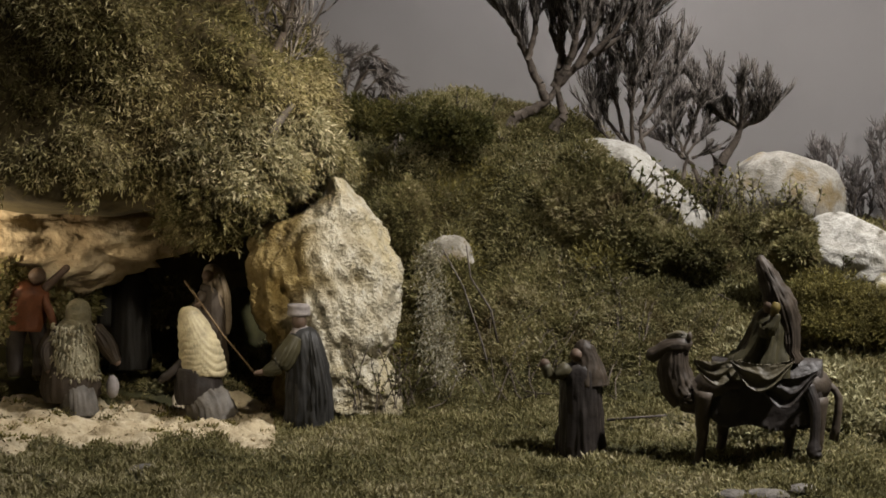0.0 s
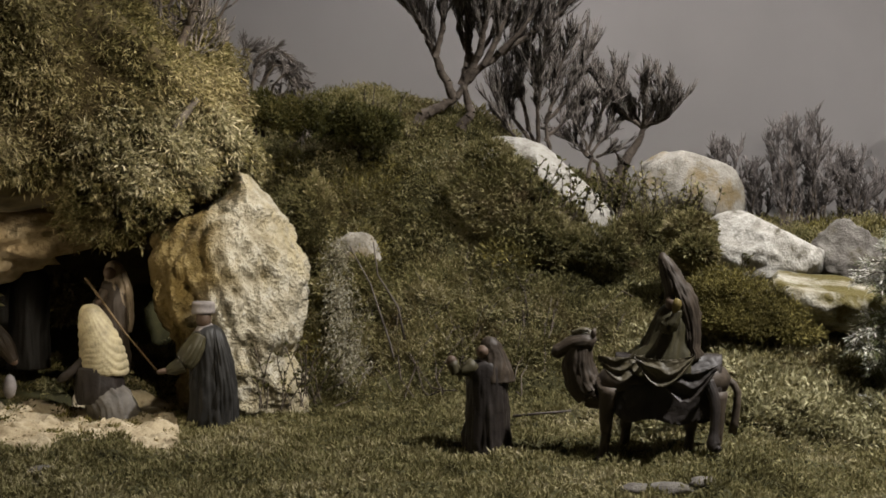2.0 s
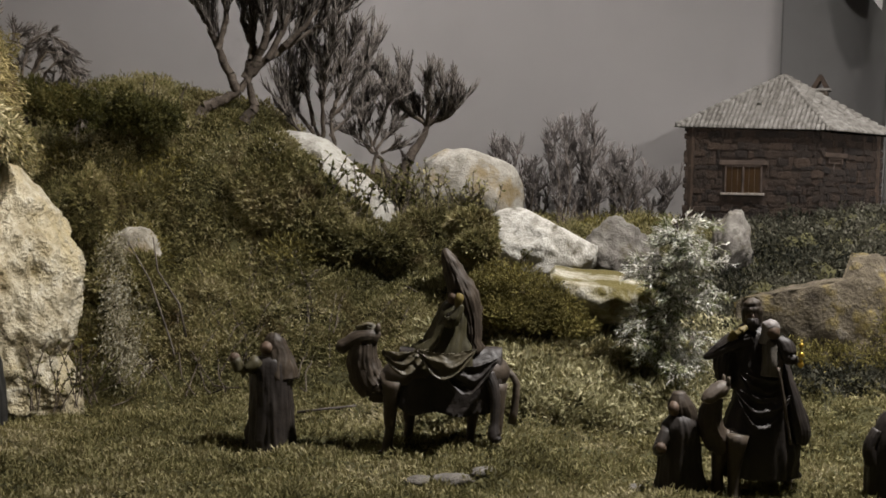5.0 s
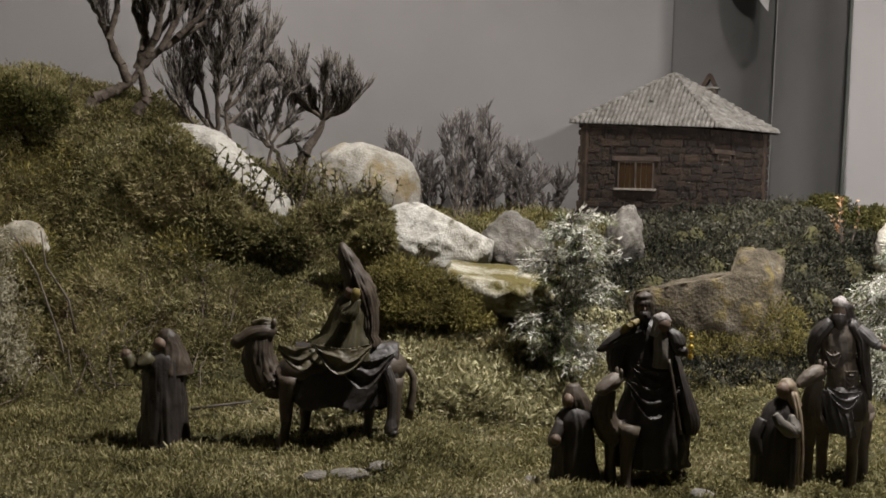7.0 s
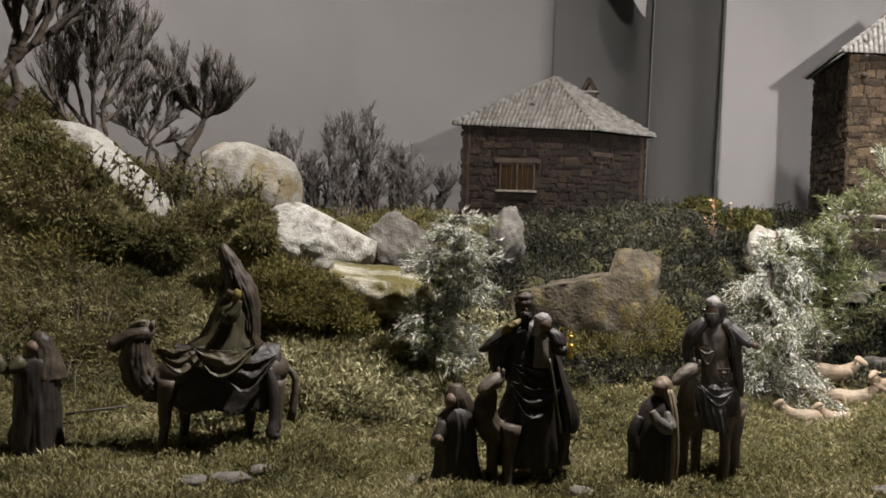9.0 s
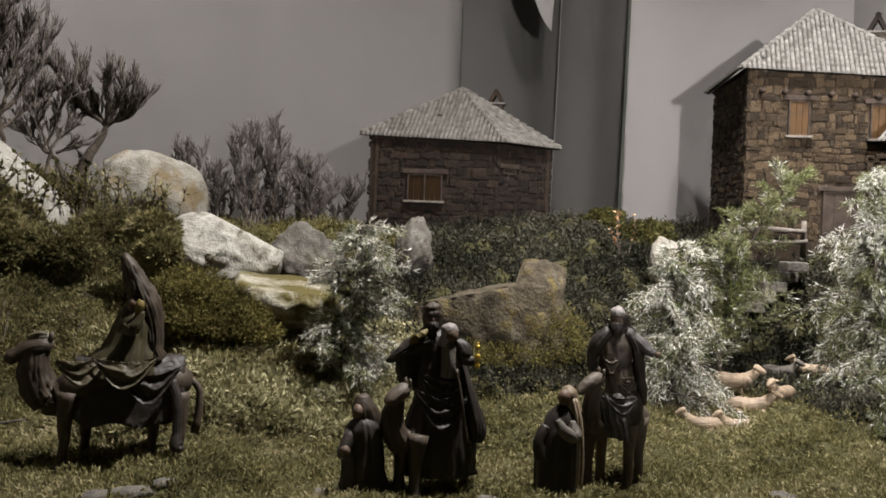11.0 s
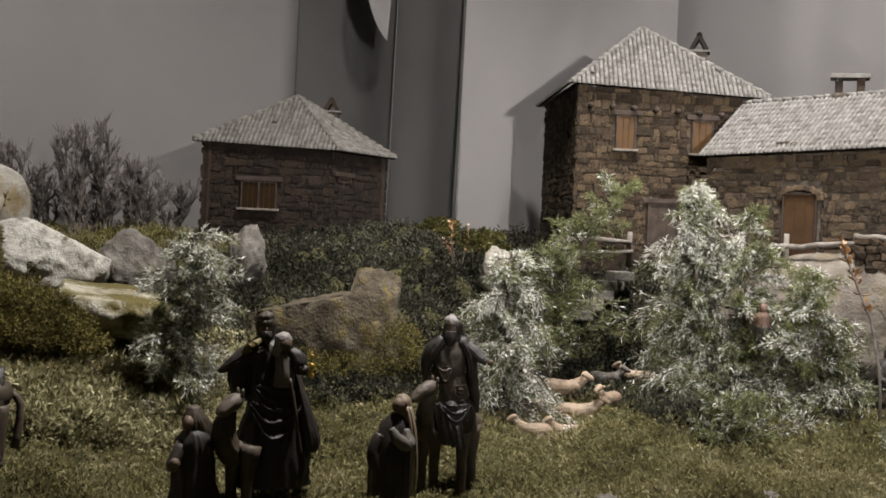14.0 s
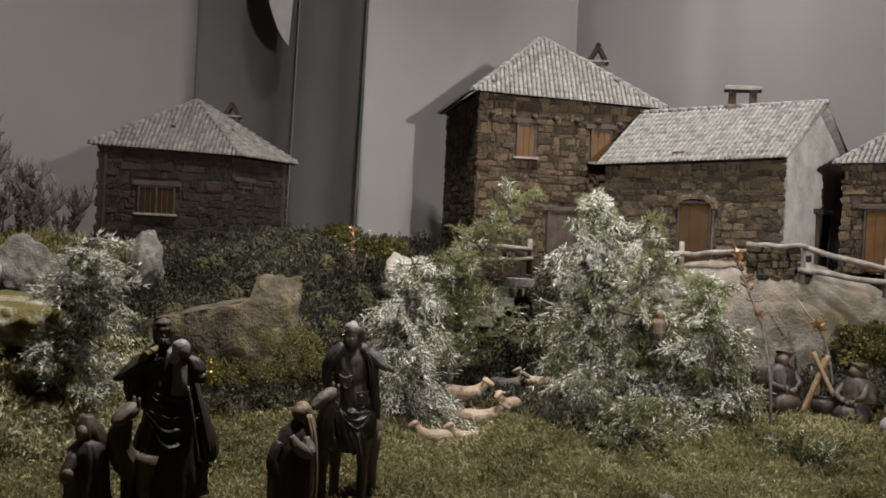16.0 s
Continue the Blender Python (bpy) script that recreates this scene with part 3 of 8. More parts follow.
def grow(name, n, a0, a1, r0, r1, seed, length, width, mat, label, keep=None, lean=0.7, lift=0.0, category="moss"):
    az, rho, rng = scatter(n, a0, a1, r0, r1, seed)
    ok = ~sandy(az, rho) & ~cave_floor(az, rho)
    if keep is not None:
        ok &= keep(az, rho)
    az, rho = az[ok], rho[ok]
    clump = 0.5 + 0.5 * np.sin(az * 3.1 + 5 * np.sin(rho * 13)) * np.sin(rho * 29 + 2 * np.sin(az * 1.7))
    ok = rng.uniform(0, 1, len(az)) < 0.45 + 0.55 * clump
    az, rho, clump = az[ok], rho[ok], clump[ok]
    N = land_normal(az, rho)
    seen = towards_eye(polar(az, rho, land(az, rho)), N) > -0.12  # the far sides stay bare soil
    az, rho, clump, N = az[seen], rho[seen], clump[seen], N[seen]
    P = polar(az, rho, land(az, rho)) + N * ((lift + 0.012 * clump) * rng.uniform(-0.2, 1, len(az)))[:, None]
    ob = new(name, leaf_cloud(name, P, N, length, width, mat, seed, lean))
    return tagged(ob, label, category, kind="stuff")


def is_hill(az, rho):
    return (land(az, rho) > 0.10) & (az < 5 + 3 * np.sin(rho * 7))


def camp_moss(az, rho):
    """Yellow moss reaches up to the shepherds' fire."""
    return (az > 33 + 1.5 * np.sin(rho * 19)) & (rho < 2.53)


def is_terrace(az, rho):
    return (land(az, rho) > 0.10) & (az >= 5 + 3 * np.sin(rho * 7)) & ~camp_moss(az, rho)


def is_flat(az, rho):
    return (land(az, rho) <= 0.12) | camp_moss(az, rho)


def clumps(name, n, per, a0, a1, r0, r1, seed, size, length, width, mat, label, keep):
    """Cushions of plants that bulge from the slope, each a dome of small leaves."""
    az, rho, rng = scatter(n, a0, a1, r0, r1, seed)
    ok = keep(az, rho) & ~sandy(az, rho)
    az, rho = az[ok], rho[ok]
    C = polar(az, rho, land(az, rho))
    N = land_normal(az, rho)
    seen = towards_eye(C, N) > -0.1
    C, N = C[seen], N[seen]
    m = len(C)
    R = size * rng.uniform(0.45, 1.4, m)
    d = rng.normal(size=(m, per, 3))
    d /= np.linalg.norm(d, axis=2, keepdims=True)
    dot = (d * N[:, None]).sum(2, keepdims=True)
    d = np.where(dot < 0, d - 2 * dot * N[:, None], d)
    k = R[:, None] * rng.uniform(0.55, 1.05, (m, per))
    P = C[:, None] + d * k[..., None] * [1, 1, 0.75] - N[:, None] * (0.25 * R)[:, None, None]
    dirs = d * 0.8 + [0, -0.1, 0.35]
    dirs /= np.linalg.norm(dirs, axis=2, keepdims=True)
    ob = new(name, leaf_cloud(name, P.reshape(-1, 3), dirs.reshape(-1, 3), length, width, mat, seed + 1, 0.55))
    return tagged(ob, label, "plants", kind="stuff")


grow("moss", 430000, -44, 44, 1.64, 2.8, 11, 0.012, 0.003, MOSS, "low yellow-green moss covering the flat ground", is_flat)
clumps("moss_cushions", 1000, 140, -44, 44, 1.62, 2.8, 31, 0.024, 0.012, 0.003, MOSS, "raised cushions of yellow-green moss", is_flat)
grow("hill_plants", 430000, -28, 10, 2.2, 3.4, 12, 0.0135, 0.0029, HILL_LEAF, "dense small-leaved green plants covering the hill", is_hill, lift=0.016, category="plants")
clumps("hill_cushions", 1250, 190, -28, 9, 2.2, 3.05, 33, 0.042, 0.0135, 0.003, HILL_LEAF, "bulging cushions of small-leaved plants on the hill", is_hill)
grow("terrace_plants", 330000, 2, 46, 2.2, 3.5, 14, 0.0135, 0.0048, TERRACE_LEAF, "dull grey-green creeping plants on the terrace bank", is_terrace, lift=0.014, category="plants")
clumps("terrace_cushions", 700, 120, 2, 46, 2.3, 3.05, 35, 0.034, 0.012, 0.0055, TERRACE_LEAF, "cushions of grey-green plants on the terrace bank", is_terrace)

clumps("hill_moss_lobes", 46, 1000, -27, 6, 2.25, 3.1, 71, 0.085, 0.0125, 0.0028, MOSS, "rounded lobes of yellow-green moss on the hill", is_hill)
clumps("hill_fern_lobes", 34, 700, -27, 6, 2.25, 3.1, 73, 0.075, 0.017, 0.0036, OLIVE_LEAF, "dark brownish plant clumps on the hill", is_hill)

grow("slope_plants", 60000, -8, 8, 2.12, 2.52, 41, 0.019, 0.0045, SLOPE_LEAF, "yellow-green curled plants on the low slope", lambda a, r: (land(a, r) > 0.015) & (land(a, r) < 0.24), lift=0.022, lean=0.9, category="plants")
clumps("slope_tufts", 420, 90, -8, 8, 2.12, 2.5, 43, 0.03, 0.018, 0.0045, SLOPE_LEAF, "tufts of yellow-green plants on the low slope", lambda a, r: (land(a, r) > 0.015) & (land(a, r) < 0.22))
clumps("leafy_tufts", 420, 70, -27, 0, 2.3, 3.0, 45, 0.034, 0.016, 0.0036, SLOPE_LEAF, "brighter leafy tufts among the hill's plants", is_hill)

# cushions that half bury the foot of the slab and rocks
PX, NX = [], []
rng = np.random.default_rng(77)
for az, rho, z, rx, rz in ((-14.9, 2.76, 0.543, 0.06, 0.07), (-13.9, 2.76, 0.500, 0.06, 0.07), (-12.8, 2.76, 0.457, 0.06, 0.06), (-11.5, 2.76, 0.414, 0.07, 0.05), (-5.2, 2.60, 0.400, 0.06, 0.04), (-4.9, 2.56, 0.355, 0.05, 0.045), (-15.0, 2.74, 0.46, 0.1, 0.12), (-13.4, 2.72, 0.40, 0.1, 0.1), (-11.6, 2.72, 0.35, 0.11, 0.08), (-9.6, 2.72, 0.35, 0.1, 0.06), (-7.4, 2.85, 0.38, 0.1, 0.06), (-5.0, 2.66, 0.31, 0.05, 0.07), (-4.6, 2.45, 0.19, 0.07, 0.06), (-1.5, 2.34, 0.13, 0.12, 0.05), (1.6, 2.34, 0.13, 0.1, 0.05), (-23.4, 2.72, 0.42, 0.05, 0.1), (-21.9, 2.6, 0.25, 0.08, 0.05), (-20.9, 2.62, 0.27, 0.04, 0.06)):
    d = rng.normal(size=(3800, 3))
    d /= np.linalg.norm(d, axis=1, keepdims=True)
    d[:, 1] = -np.abs(d[:, 1])
    k = 1 + 0.16 * np.sin(9 * d[:, 0] + az) * np.sin(8 * d[:, 2]) + rng.uniform(-0.2, 0.08, 3800)
    loc = d * k[:, None] * [rx * 0.85, 0.045, rz * 0.75]
    a = radians(az)
    rot = np.array([[cos(a), sin(a), 0], [-sin(a), cos(a), 0], [0, 0, 1]])
    PX.append(loc @ rot.T + np.array(at(az, rho, z)))
    NX.append(d @ rot.T)
PX, NX = np.concatenate(PX), np.concatenate(NX)
OP, ON = [], []
for az, rho, z, rx, rz in ((-3.8, 2.42, 0.284, 0.05, 0.04), (-2.7, 2.40, 0.270, 0.05, 0.05), (-1.6, 2.38, 0.255, 0.05, 0.04), (-4.0, 2.40, 0.244, 0.05, 0.04), (-0.5, 2.37, 0.235, 0.04, 0.03), (-4.6, 2.46, 0.25, 0.05, 0.045), (-3.6, 2.44, 0.24, 0.04, 0.04), (-4.2, 2.4, 0.235, 0.05, 0.035), (-3.2, 2.37, 0.225, 0.05, 0.03), (-1.9, 2.36, 0.215, 0.045, 0.028), (-0.2, 2.36, 0.205, 0.05, 0.022), (12.5, 2.44, 0.16, 0.1, 0.03), (9.3, 2.42, 0.16, 0.1, 0.035), (14.8, 2.48, 0.2, 0.05, 0.06)):
    d = rng.normal(size=(2600, 3))
    d /= np.linalg.norm(d, axis=1, keepdims=True)
    OP.append(np.array(at(az, rho, z)) + d * [rx, 0.05, rz] * rng.uniform(0.45, 1.2, 2600)[:, None])
    ON.append(d)
tagged(new("rock_moss", leaf_cloud("rock_moss", np.concatenate(OP), np.concatenate(ON) * 0.6 + [0, -0.2, 0.35], 0.0095, 0.0026, OLIVE_LEAF, 80, 0.6)), "dark olive moss clinging under the rock ledges", "moss", kind="stuff")
CP, CN = [], []
for az, rho, z, r in ((-42.4, 2.5, 0.27, 0.06), (-40.8, 2.55, 0.25, 0.06), (-39.2, 2.6, 0.23, 0.05), (-43.5, 2.45, 0.22, 0.07), (-35.0, 2.66, 0.22, 0.05)):
    d = rng.normal(size=(1500, 3))
    d /= np.linalg.norm(d, axis=1, keepdims=True)
    CP.append(np.array(at(az, rho, z)) + d * r * rng.uniform(0.5, 1.1, 1500)[:, None])
    CN.append(d)
tagged(new("cave_plants", leaf_cloud("cave_plants", np.concatenate(CP), np.concatenate(CN), 0.017, 0.008, HILL_LEAF, 79, 0.5)), "leafy plants inside the cave", "plants", kind="stuff")
DP, DN = [], []
for _ in range(120):
    u = rng.uniform(0, 1)
    az, r = -27.4 + 7.8 * u, rng.uniform(0.014, 0.03)
    c = np.array(at(az, rng.uniform(2.76, 2.86), 0.655 - 0.03 * u + rng.normal() * 0.017))
    d = rng.normal(size=(170, 3))
    d /= np.linalg.norm(d, axis=1, keepdims=True)
    DP.append(c + d * r * rng.uniform(0.6, 1.15, 170)[:, None])
    DN.append(d * 0.8 + [0, -0.1, 0.4])
tagged(new("crest_plants", leaf_cloud("crest_plants", np.concatenate(DP), np.concatenate(DN), 0.0135, 0.0032, DARK_LEAF, 83, 0.6)), "dark green shrubs along the crest of the hill", "plants", kind="stuff")
tagged(new("bank_plants", leaf_cloud("bank_plants", PX, NX * 0.8 + [0, 0, 0.3], 0.0155, 0.0034, HILL_LEAF, 78, 0.6)), "thick green plants round the foot of the rocks", "plants", kind="stuff")

# trodden sand before the cave
sa, sr = np.meshgrid(np.linspace(-48, -27.5, 220), np.linspace(2.05, 2.62, 100), indexing="ij")
sin_ok = sandy(sa, sr)
srng = np.random.default_rng(9)
sz = land(sa, sr) + np.where(sin_ok, 0.006, -0.01) + srng.uniform(-0.0022, 0.0022, sa.shape) + 0.004 * np.sin(sa * 5.1 + sr * 31) * np.sin(sr * 57 + sa * 2.3)
SV = polar(sa, sr, sz).reshape(-1, 3)
q = (np.arange(219)[:, None] * 100 + np.arange(99)[None]).reshape(-1, 1)
ob = new("sand", raw_mesh("sand", SV, np.concatenate([q, q + 100, q + 101, q + 1], 1), SAND, True))
tagged(ob, "pale trodden sand before the cave", "sand", kind="stuff")

# crumbs of stone and short twigs strewn on the sand
rng = np.random.default_rng(55)
ca, cr = rng.uniform(-44, -29, 1500), rng.uniform(2.1, 2.5, 1500)
ok = sandy(ca, cr)
ca, cr = ca[ok], cr[ok]
cs = 0.0016 + 0.006 * rng.uniform(0, 1, len(ca)) ** 4
cp = polar(ca, cr, land(ca, cr) + 0.0065)
oct_v = np.array([(1, 0, 0), (-1, 0, 0), (0, 1, 0), (0, -1, 0), (0, 0, 1), (0, 0, -1)], float)
oct_f = np.array([(0, 2, 4), (2, 1, 4), (1, 3, 4), (3, 0, 4), (2, 0, 5), (1, 2, 5), (3, 1, 5), (0, 3, 5)])
CV = cp[:, None] + oct_v[None] * rng.uniform(0.5, 1.2, (len(ca), 6, 1)) * cs[:, None, None] * [1, 1, 0.7] + rng.normal(size=(len(ca), 6, 3)) * 0.25 * cs[:, None, None]
CF = (np.arange(len(ca))[:, None, None] * 6 + oct_f[None]).reshape(-1, 3)
tagged(new("rubble", raw_mesh("rubble", CV.reshape(-1, 3), CF, SAND)), "crumbs of pale stone on the sand", "rubble", kind="stuff")
ma, mr_ = rng.uniform(-44, -29, 34), rng.uniform(2.12, 2.52, 34)
ok = sandy(ma, mr_)
mc = polar(ma[ok], mr_[ok], land(ma[ok], mr_[ok]) + 0.004)
d = rng.normal(size=(len(mc), 70, 3))
d[..., 2] = np.abs(d[..., 2]) * 0.4
mp = (mc[:, None] + d * [0.012, 0.012, 0.008]).reshape(-1, 3)
tagged(new("sand_moss", leaf_cloud("sand_moss", mp, np.tile([0, 0, 1.0], (len(mp), 1)), 0.009, 0.003, OLIVE_LEAF, 56, 0.8)), "scraps of dark moss trodden into the sand", "moss", kind="stuff")

# ---- the mound over the cave ----
MC = at(-38, 2.72, 0.74)
MROT = Matrix.Rotation(radians(38), 4, "Z")
MSIZE = (0.57, 0.52, 0.40)


def mound_surface(n, seed):
    """Points and normals on the overhanging mass of the mound."""
    rng = np.random.default_rng(seed)
    d = rng.normal(size=(n, 3))
    d /= np.linalg.norm(d, axis=1, keepdims=True)
    return d


def mound_shape(d):
    k = 1 + 0.07 * np.sin(5 * d[:, 0] + 2) * np.sin(6 * d[:, 2]) + 0.05 * np.sin(11 * d[:, 0] + 4 * d[:, 1]) * np.sin(9 * d[:, 2] + 1) + 0.025 * np.sin(23 * d[:, 0]) * np.sin(19 * d[:, 2])
    k = k + 0.05 * np.sin(8 * d[:, 0] + 5 * d[:, 2] + 1) * np.cos(7 * d[:, 2] - 6 * d[:, 0]) + 0.02 * np.abs(np.sin(17 * d[:, 0] + 9 * d[:, 2]))
    # squarer shoulders, so that the top reaches up and the underside stays a lip
    s = np.abs(d) ** 2.6
    k = k / s.sum(1) ** (1 / 2.6)
    p = d * k[:, None] * np.array(MSIZE)
    p[:, 0] = np.where(p[:, 0] > 0, p[:, 0] * np.clip(0.97 - 1.12 * np.clip(p[:, 2] + 0.20, 0, 1), 0.38, 1), p[:, 0] * 1.2)
    p[:, 2] = np.where(p[:, 2] < -0.30, -0.30 + 0.25 * (p[:, 2] + 0.30), p[:, 2])
    r = np.array(MROT.to_3x3())
    return p @ r.T + np.array(MC)


bm = bmesh.new()
bmesh.ops.create_icosphere(bm, subdivisions=6, radius=1.0)
co = np.array([v.co[:] for v in bm.verts])
co = mound_shape(co / np.linalg.norm(co, axis=1, keepdims=True))
for v, c in zip(bm.verts, co):
    v.co = c
mound = single("mound", bm, SOIL, Matrix(), "earth mound overhanging the nativity cave", "mound", kind="structure")
def mound_cover(n, seed):
    d = mound_surface(n, seed)
    P = mound_shape(d)
    N = (d / np.array(MSIZE)) @ np.array(MROT.to_3x3()).T
    N /= np.linalg.norm(N, axis=1, keepdims=True)
    ok = (P[:, 1] < MC.y + 0.15) & (P[:, 2] > 0.425 + 0.05 * np.clip((-34.6 - np.degrees(np.arctan2(P[:, 0], P[:, 1]))) / 1.2, 0, 1)) & (towards_eye(P, N) > -0.15) & (P[:, 0] > -1.08 * P[:, 1])
    return P[ok], N[ok]


rng = np.random.default_rng(5)
P, N = mound_cover(140000, 21)
P = P + N * rng.uniform(-0.01, 0.02, len(P))[:, None]
ob = new("mound_plants", leaf_cloud("mound_plants", P, N, 0.014, 0.0028, MOUND_LEAF, 22, 0.8, 0.25))
tagged(ob, "thick curling green and yellow plants covering the mound", "plants", kind="stuff")
C, N = mound_cover(2000, 23)
per = 180
R = rng.uniform(0.018, 0.06, len(C))
d = rng.normal(size=(len(C), per, 3)) + 0.5 * N[:, None]
d /= np.linalg.norm(d, axis=2, keepdims=True)
P = C[:, None] + d * (R[:, None] * rng.uniform(0.5, 1.1, (len(C), per)))[..., None] * [1, 1, 0.7]
D = (d * 0.7 + N[:, None] * 0.4 - [0, 0, 0.25]).reshape(-1, 3)
D /= np.linalg.norm(D, axis=1, keepdims=True)
ob = new("mound_cushions", leaf_cloud("mound_cushions", P.reshape(-1, 3), D, 0.0145, 0.003, MOUND_LEAF, 24, 0.6, 0.2))
tagged(ob, "bulging tufts of curled plants on the mound", "plants", kind="stuff")

# pale curled lichen, thickest over the boulder
C, N = mound_cover(26000, 25)
bear = np.degrees(np.arctan2(C[:, 0], C[:, 1]))
ok = rng.uniform(0, 1, len(C)) < np.clip(1.25 - ((bear + 30.5) / 4.5) ** 2 - ((C[:, 2] - 0.53) / 0.1) ** 2, 0, 1)
C, N = C[ok][:1500], N[ok][:1500]
per = 26
d = rng.normal(size=(len(C), per, 3)) + 0.8 * N[:, None]
d /= np.linalg.norm(d, axis=2, keepdims=True)
P = (C + N * 0.02)[:, None] + d * rng.uniform(0.004, 0.016, (len(C), per, 1))
ob = new("mound_lichen", leaf_cloud("mound_lichen", P.reshape(-1, 3), d.reshape(-1, 3), 0.018, 0.0034, LICHEN, 26, 0.7, 0.15))
tagged(ob, "pale curled lichen on the brow of the mound", "lichen", kind="stuff")

# strands that hang from the lip of the mound
C, N = mound_cover(60000, 27)
bear = np.degrees(np.arctan2(C[:, 0], C[:, 1]))
ok = (C[:, 2] < 0.50) & (C[:, 1] < MC.y - 0.1) & ((bear > -35) | (rng.uniform(0, 1, len(C)) < 0.12))
C, N = C[ok][:460], N[ok][:460]
SP, SD = [], []
for c in C:
    ln = rng.uniform(0.02, 0.1) * (0.4 + 0.6 * abs(sin(c[0] * 21)))
    k = int(ln * 900)
    u = np.linspace(0, 1, k)[:, None]
    drift = rng.normal(size=3) * [0.02, 0.02, 0]
    SP.append(c + u * (drift - np.array([0, 0.01, ln])) + rng.normal(size=(k, 3)) * 0.003)
    SD.append(np.tile([drift[0] * 8, -0.5, -0.6], (k, 1)))
SP, SD = np.concatenate(SP), np.concatenate(SD)
ob = new("hanging_plants", leaf_cloud("hanging_plants", SP, SD, 0.0145, 0.0034, MOUND_LEAF, 28, 0.7))
tagged(ob, "straggling leafy strands hanging over the cave mouth", "plants", kind="stuff")

# ---- rocks ----


def rock(name, az, rho, z, size, seed, mat, label, turn=0.0, tilt=(0, 0), **kw):
    m = facing(az, rho, z, turn) @ pose(0, 0, 0, tilt[0], tilt[1], 0)
    return single(name, rock_mesh(size, seed, mat, **kw), None, m, label, "rock")


LEFT = ((-1.0, -0.11), (-0.75, -0.105), (-0.5, -0.1), (-0.13, -0.148), (0.18, -0.168), (0.36, -0.166), (0.47, -0.152), (0.57, -0.12), (0.68, -0.06), (0.82, -0.018), (1.0, 0.002))
RIGHT = ((-1.0, 0.175), (-0.78, 0.163), (-0.5, 0.13), (-0.13, 0.138), (0.18, 0.155), (0.42, 0.134), (0.58, 0.108), (0.74, 0.078), (0.88, 0.05), (1.0, 0.026))


def curve(rows, z):
    for (a, u), (b, v) in zip(rows, rows[1:]):
        if z <= b:
            f = max(0.0, (z - a) / (b - a))
            return u + (v - u) * f
    return rows[-1][1]


def overhung(p):
    """A leaning crag: a square shoulder over its hollow left flank, the peak drawn to the right, a broad foot."""
    z = max(-1.0, min(1.0, p.z))
    r = max(0.3, math.sqrt(1 - z * z))
    u, d = max(-1.08, min(1.08, p.x / r)), max(-1.2, min(1.2, p.y / r))
    lo, hi = curve(LEFT, z), curve(RIGHT, z)
    full = min(1.0, 3.2 * math.sqrt(1 - z * z))
    x = (lo + hi) / 2 + (hi - lo) / 2 * u * full
    back = 0.05 * max(0.0, z) - (0.05 * (u + 0.25) if u < -0.25 else 0.0)
    return Vector((x, 0.13 * d * full + back, 0.25 + 0.26 * z))


def ledge(p):
    """A thick flat slab with a level top and a front that falls back underneath."""
    z = max(-0.75, min(0.5 - 0.1 * p.x + 0.05 * sin(5 * p.x), p.z * 1.3))
    sq = 1.0 + 0.12 * (p.x * p.x)
    return Vector((p.x * sq, p.y + (0.35 * (0.2 - z) if z < 0.2 else 0.0), z))


def sloping(p):
    """A hump that falls away in a long slope to its right."""
    top = 0.95 - 0.38 * max(0.0, p.x + 0.35)
    return Vector((p.x, p.y, min(p.z, top) if p.z > 0 else p.z))


def stepped(p):
    """A ledge that rises to an upright block at its right end."""
    top = 0.98 if p.x > 0.3 else 0.36 + 0.26 * (p.x + 1)
    z = min(p.z * 1.6, top) if p.z > 0 else p.z
    return Vector((p.x, p.y, z))


rock("cave_boulder", -27.3, 2.46, -0.005, (1, 1, 1), 3, OCHRE_ROCK, "tall ochre and white boulder at the cave mouth", rough=0.1, sub=6, lumps=0.05, cuts=0, shape=overhung, after=0.24, before=0.06)
rock("cave_beam_rock", -39.8, 2.56, 0.375, (0.27, 0.12, 0.105), 5, CAVE_ROCK, "long pale rock forming the cave's roof", tilt=(0, -3), lumps=0.14, rough=0.12)
rock("hill_slab", -12.3, 2.92, 0.455, (0.215, 0.14, 0.13), 8, WHITE_ROCK, "smooth white rock slab lying on the hill", tilt=(0, 33), rough=0.03, lumps=0.015, cuts=4)
rock("dome_rock", -5.5, 3.14, 0.455, (0.155, 0.12, 0.155), 31, DOME_ROCK, "rounded pale rock with tan stains on the hilltop", rough=0.035, lumps=0.012, cuts=11, keep=0.74)
rock("white_rock", -2.1, 2.7, 0.34, (0.16, 0.11, 0.1), 11, WHITE_ROCK, "large white rock with dark stains", tilt=(0, 13), lumps=0.03, rough=0.05, shape=sloping)
rock("flat_rock", 0.95, 2.5, 0.262, (0.12, 0.15, 0.07), 13, LEDGE_ROCK, "flat white rock ledge with a dark undercut front", tilt=(5, 4), lumps=0.02, rough=0.045, keep=0.8, shape=ledge)
rock("ledge_footing", -1.9, 2.52, 0.205, (0.125, 0.12, 0.075), 16, BROWN_ROCK, "dark rock bearing the flat ledge, grown over with moss", lumps=0.06)
rock("grey_rock", 2.0, 2.75, 0.32, (0.095, 0.07, 0.105), 14, GREY_ROCK, "rough grey rock beside the house", lumps=0.08, cuts=14)
rock("standing_rock", 7.4, 2.78, 0.35, (0.056, 0.05, 0.1), 15, GREY_ROCK, "upright grey stone below the house", tilt=(0, 8), cuts=12, keep=0.62, rough=0.09)
rock("stepped_rock", 11.5, 2.54, 0.2, (0.175, 0.09, 0.165), 17, BROWN_ROCK, "stepped brown ledge of rock below the terrace", cuts=8, keep=0.6, rough=0.12, lumps=0.09, shape=stepped)
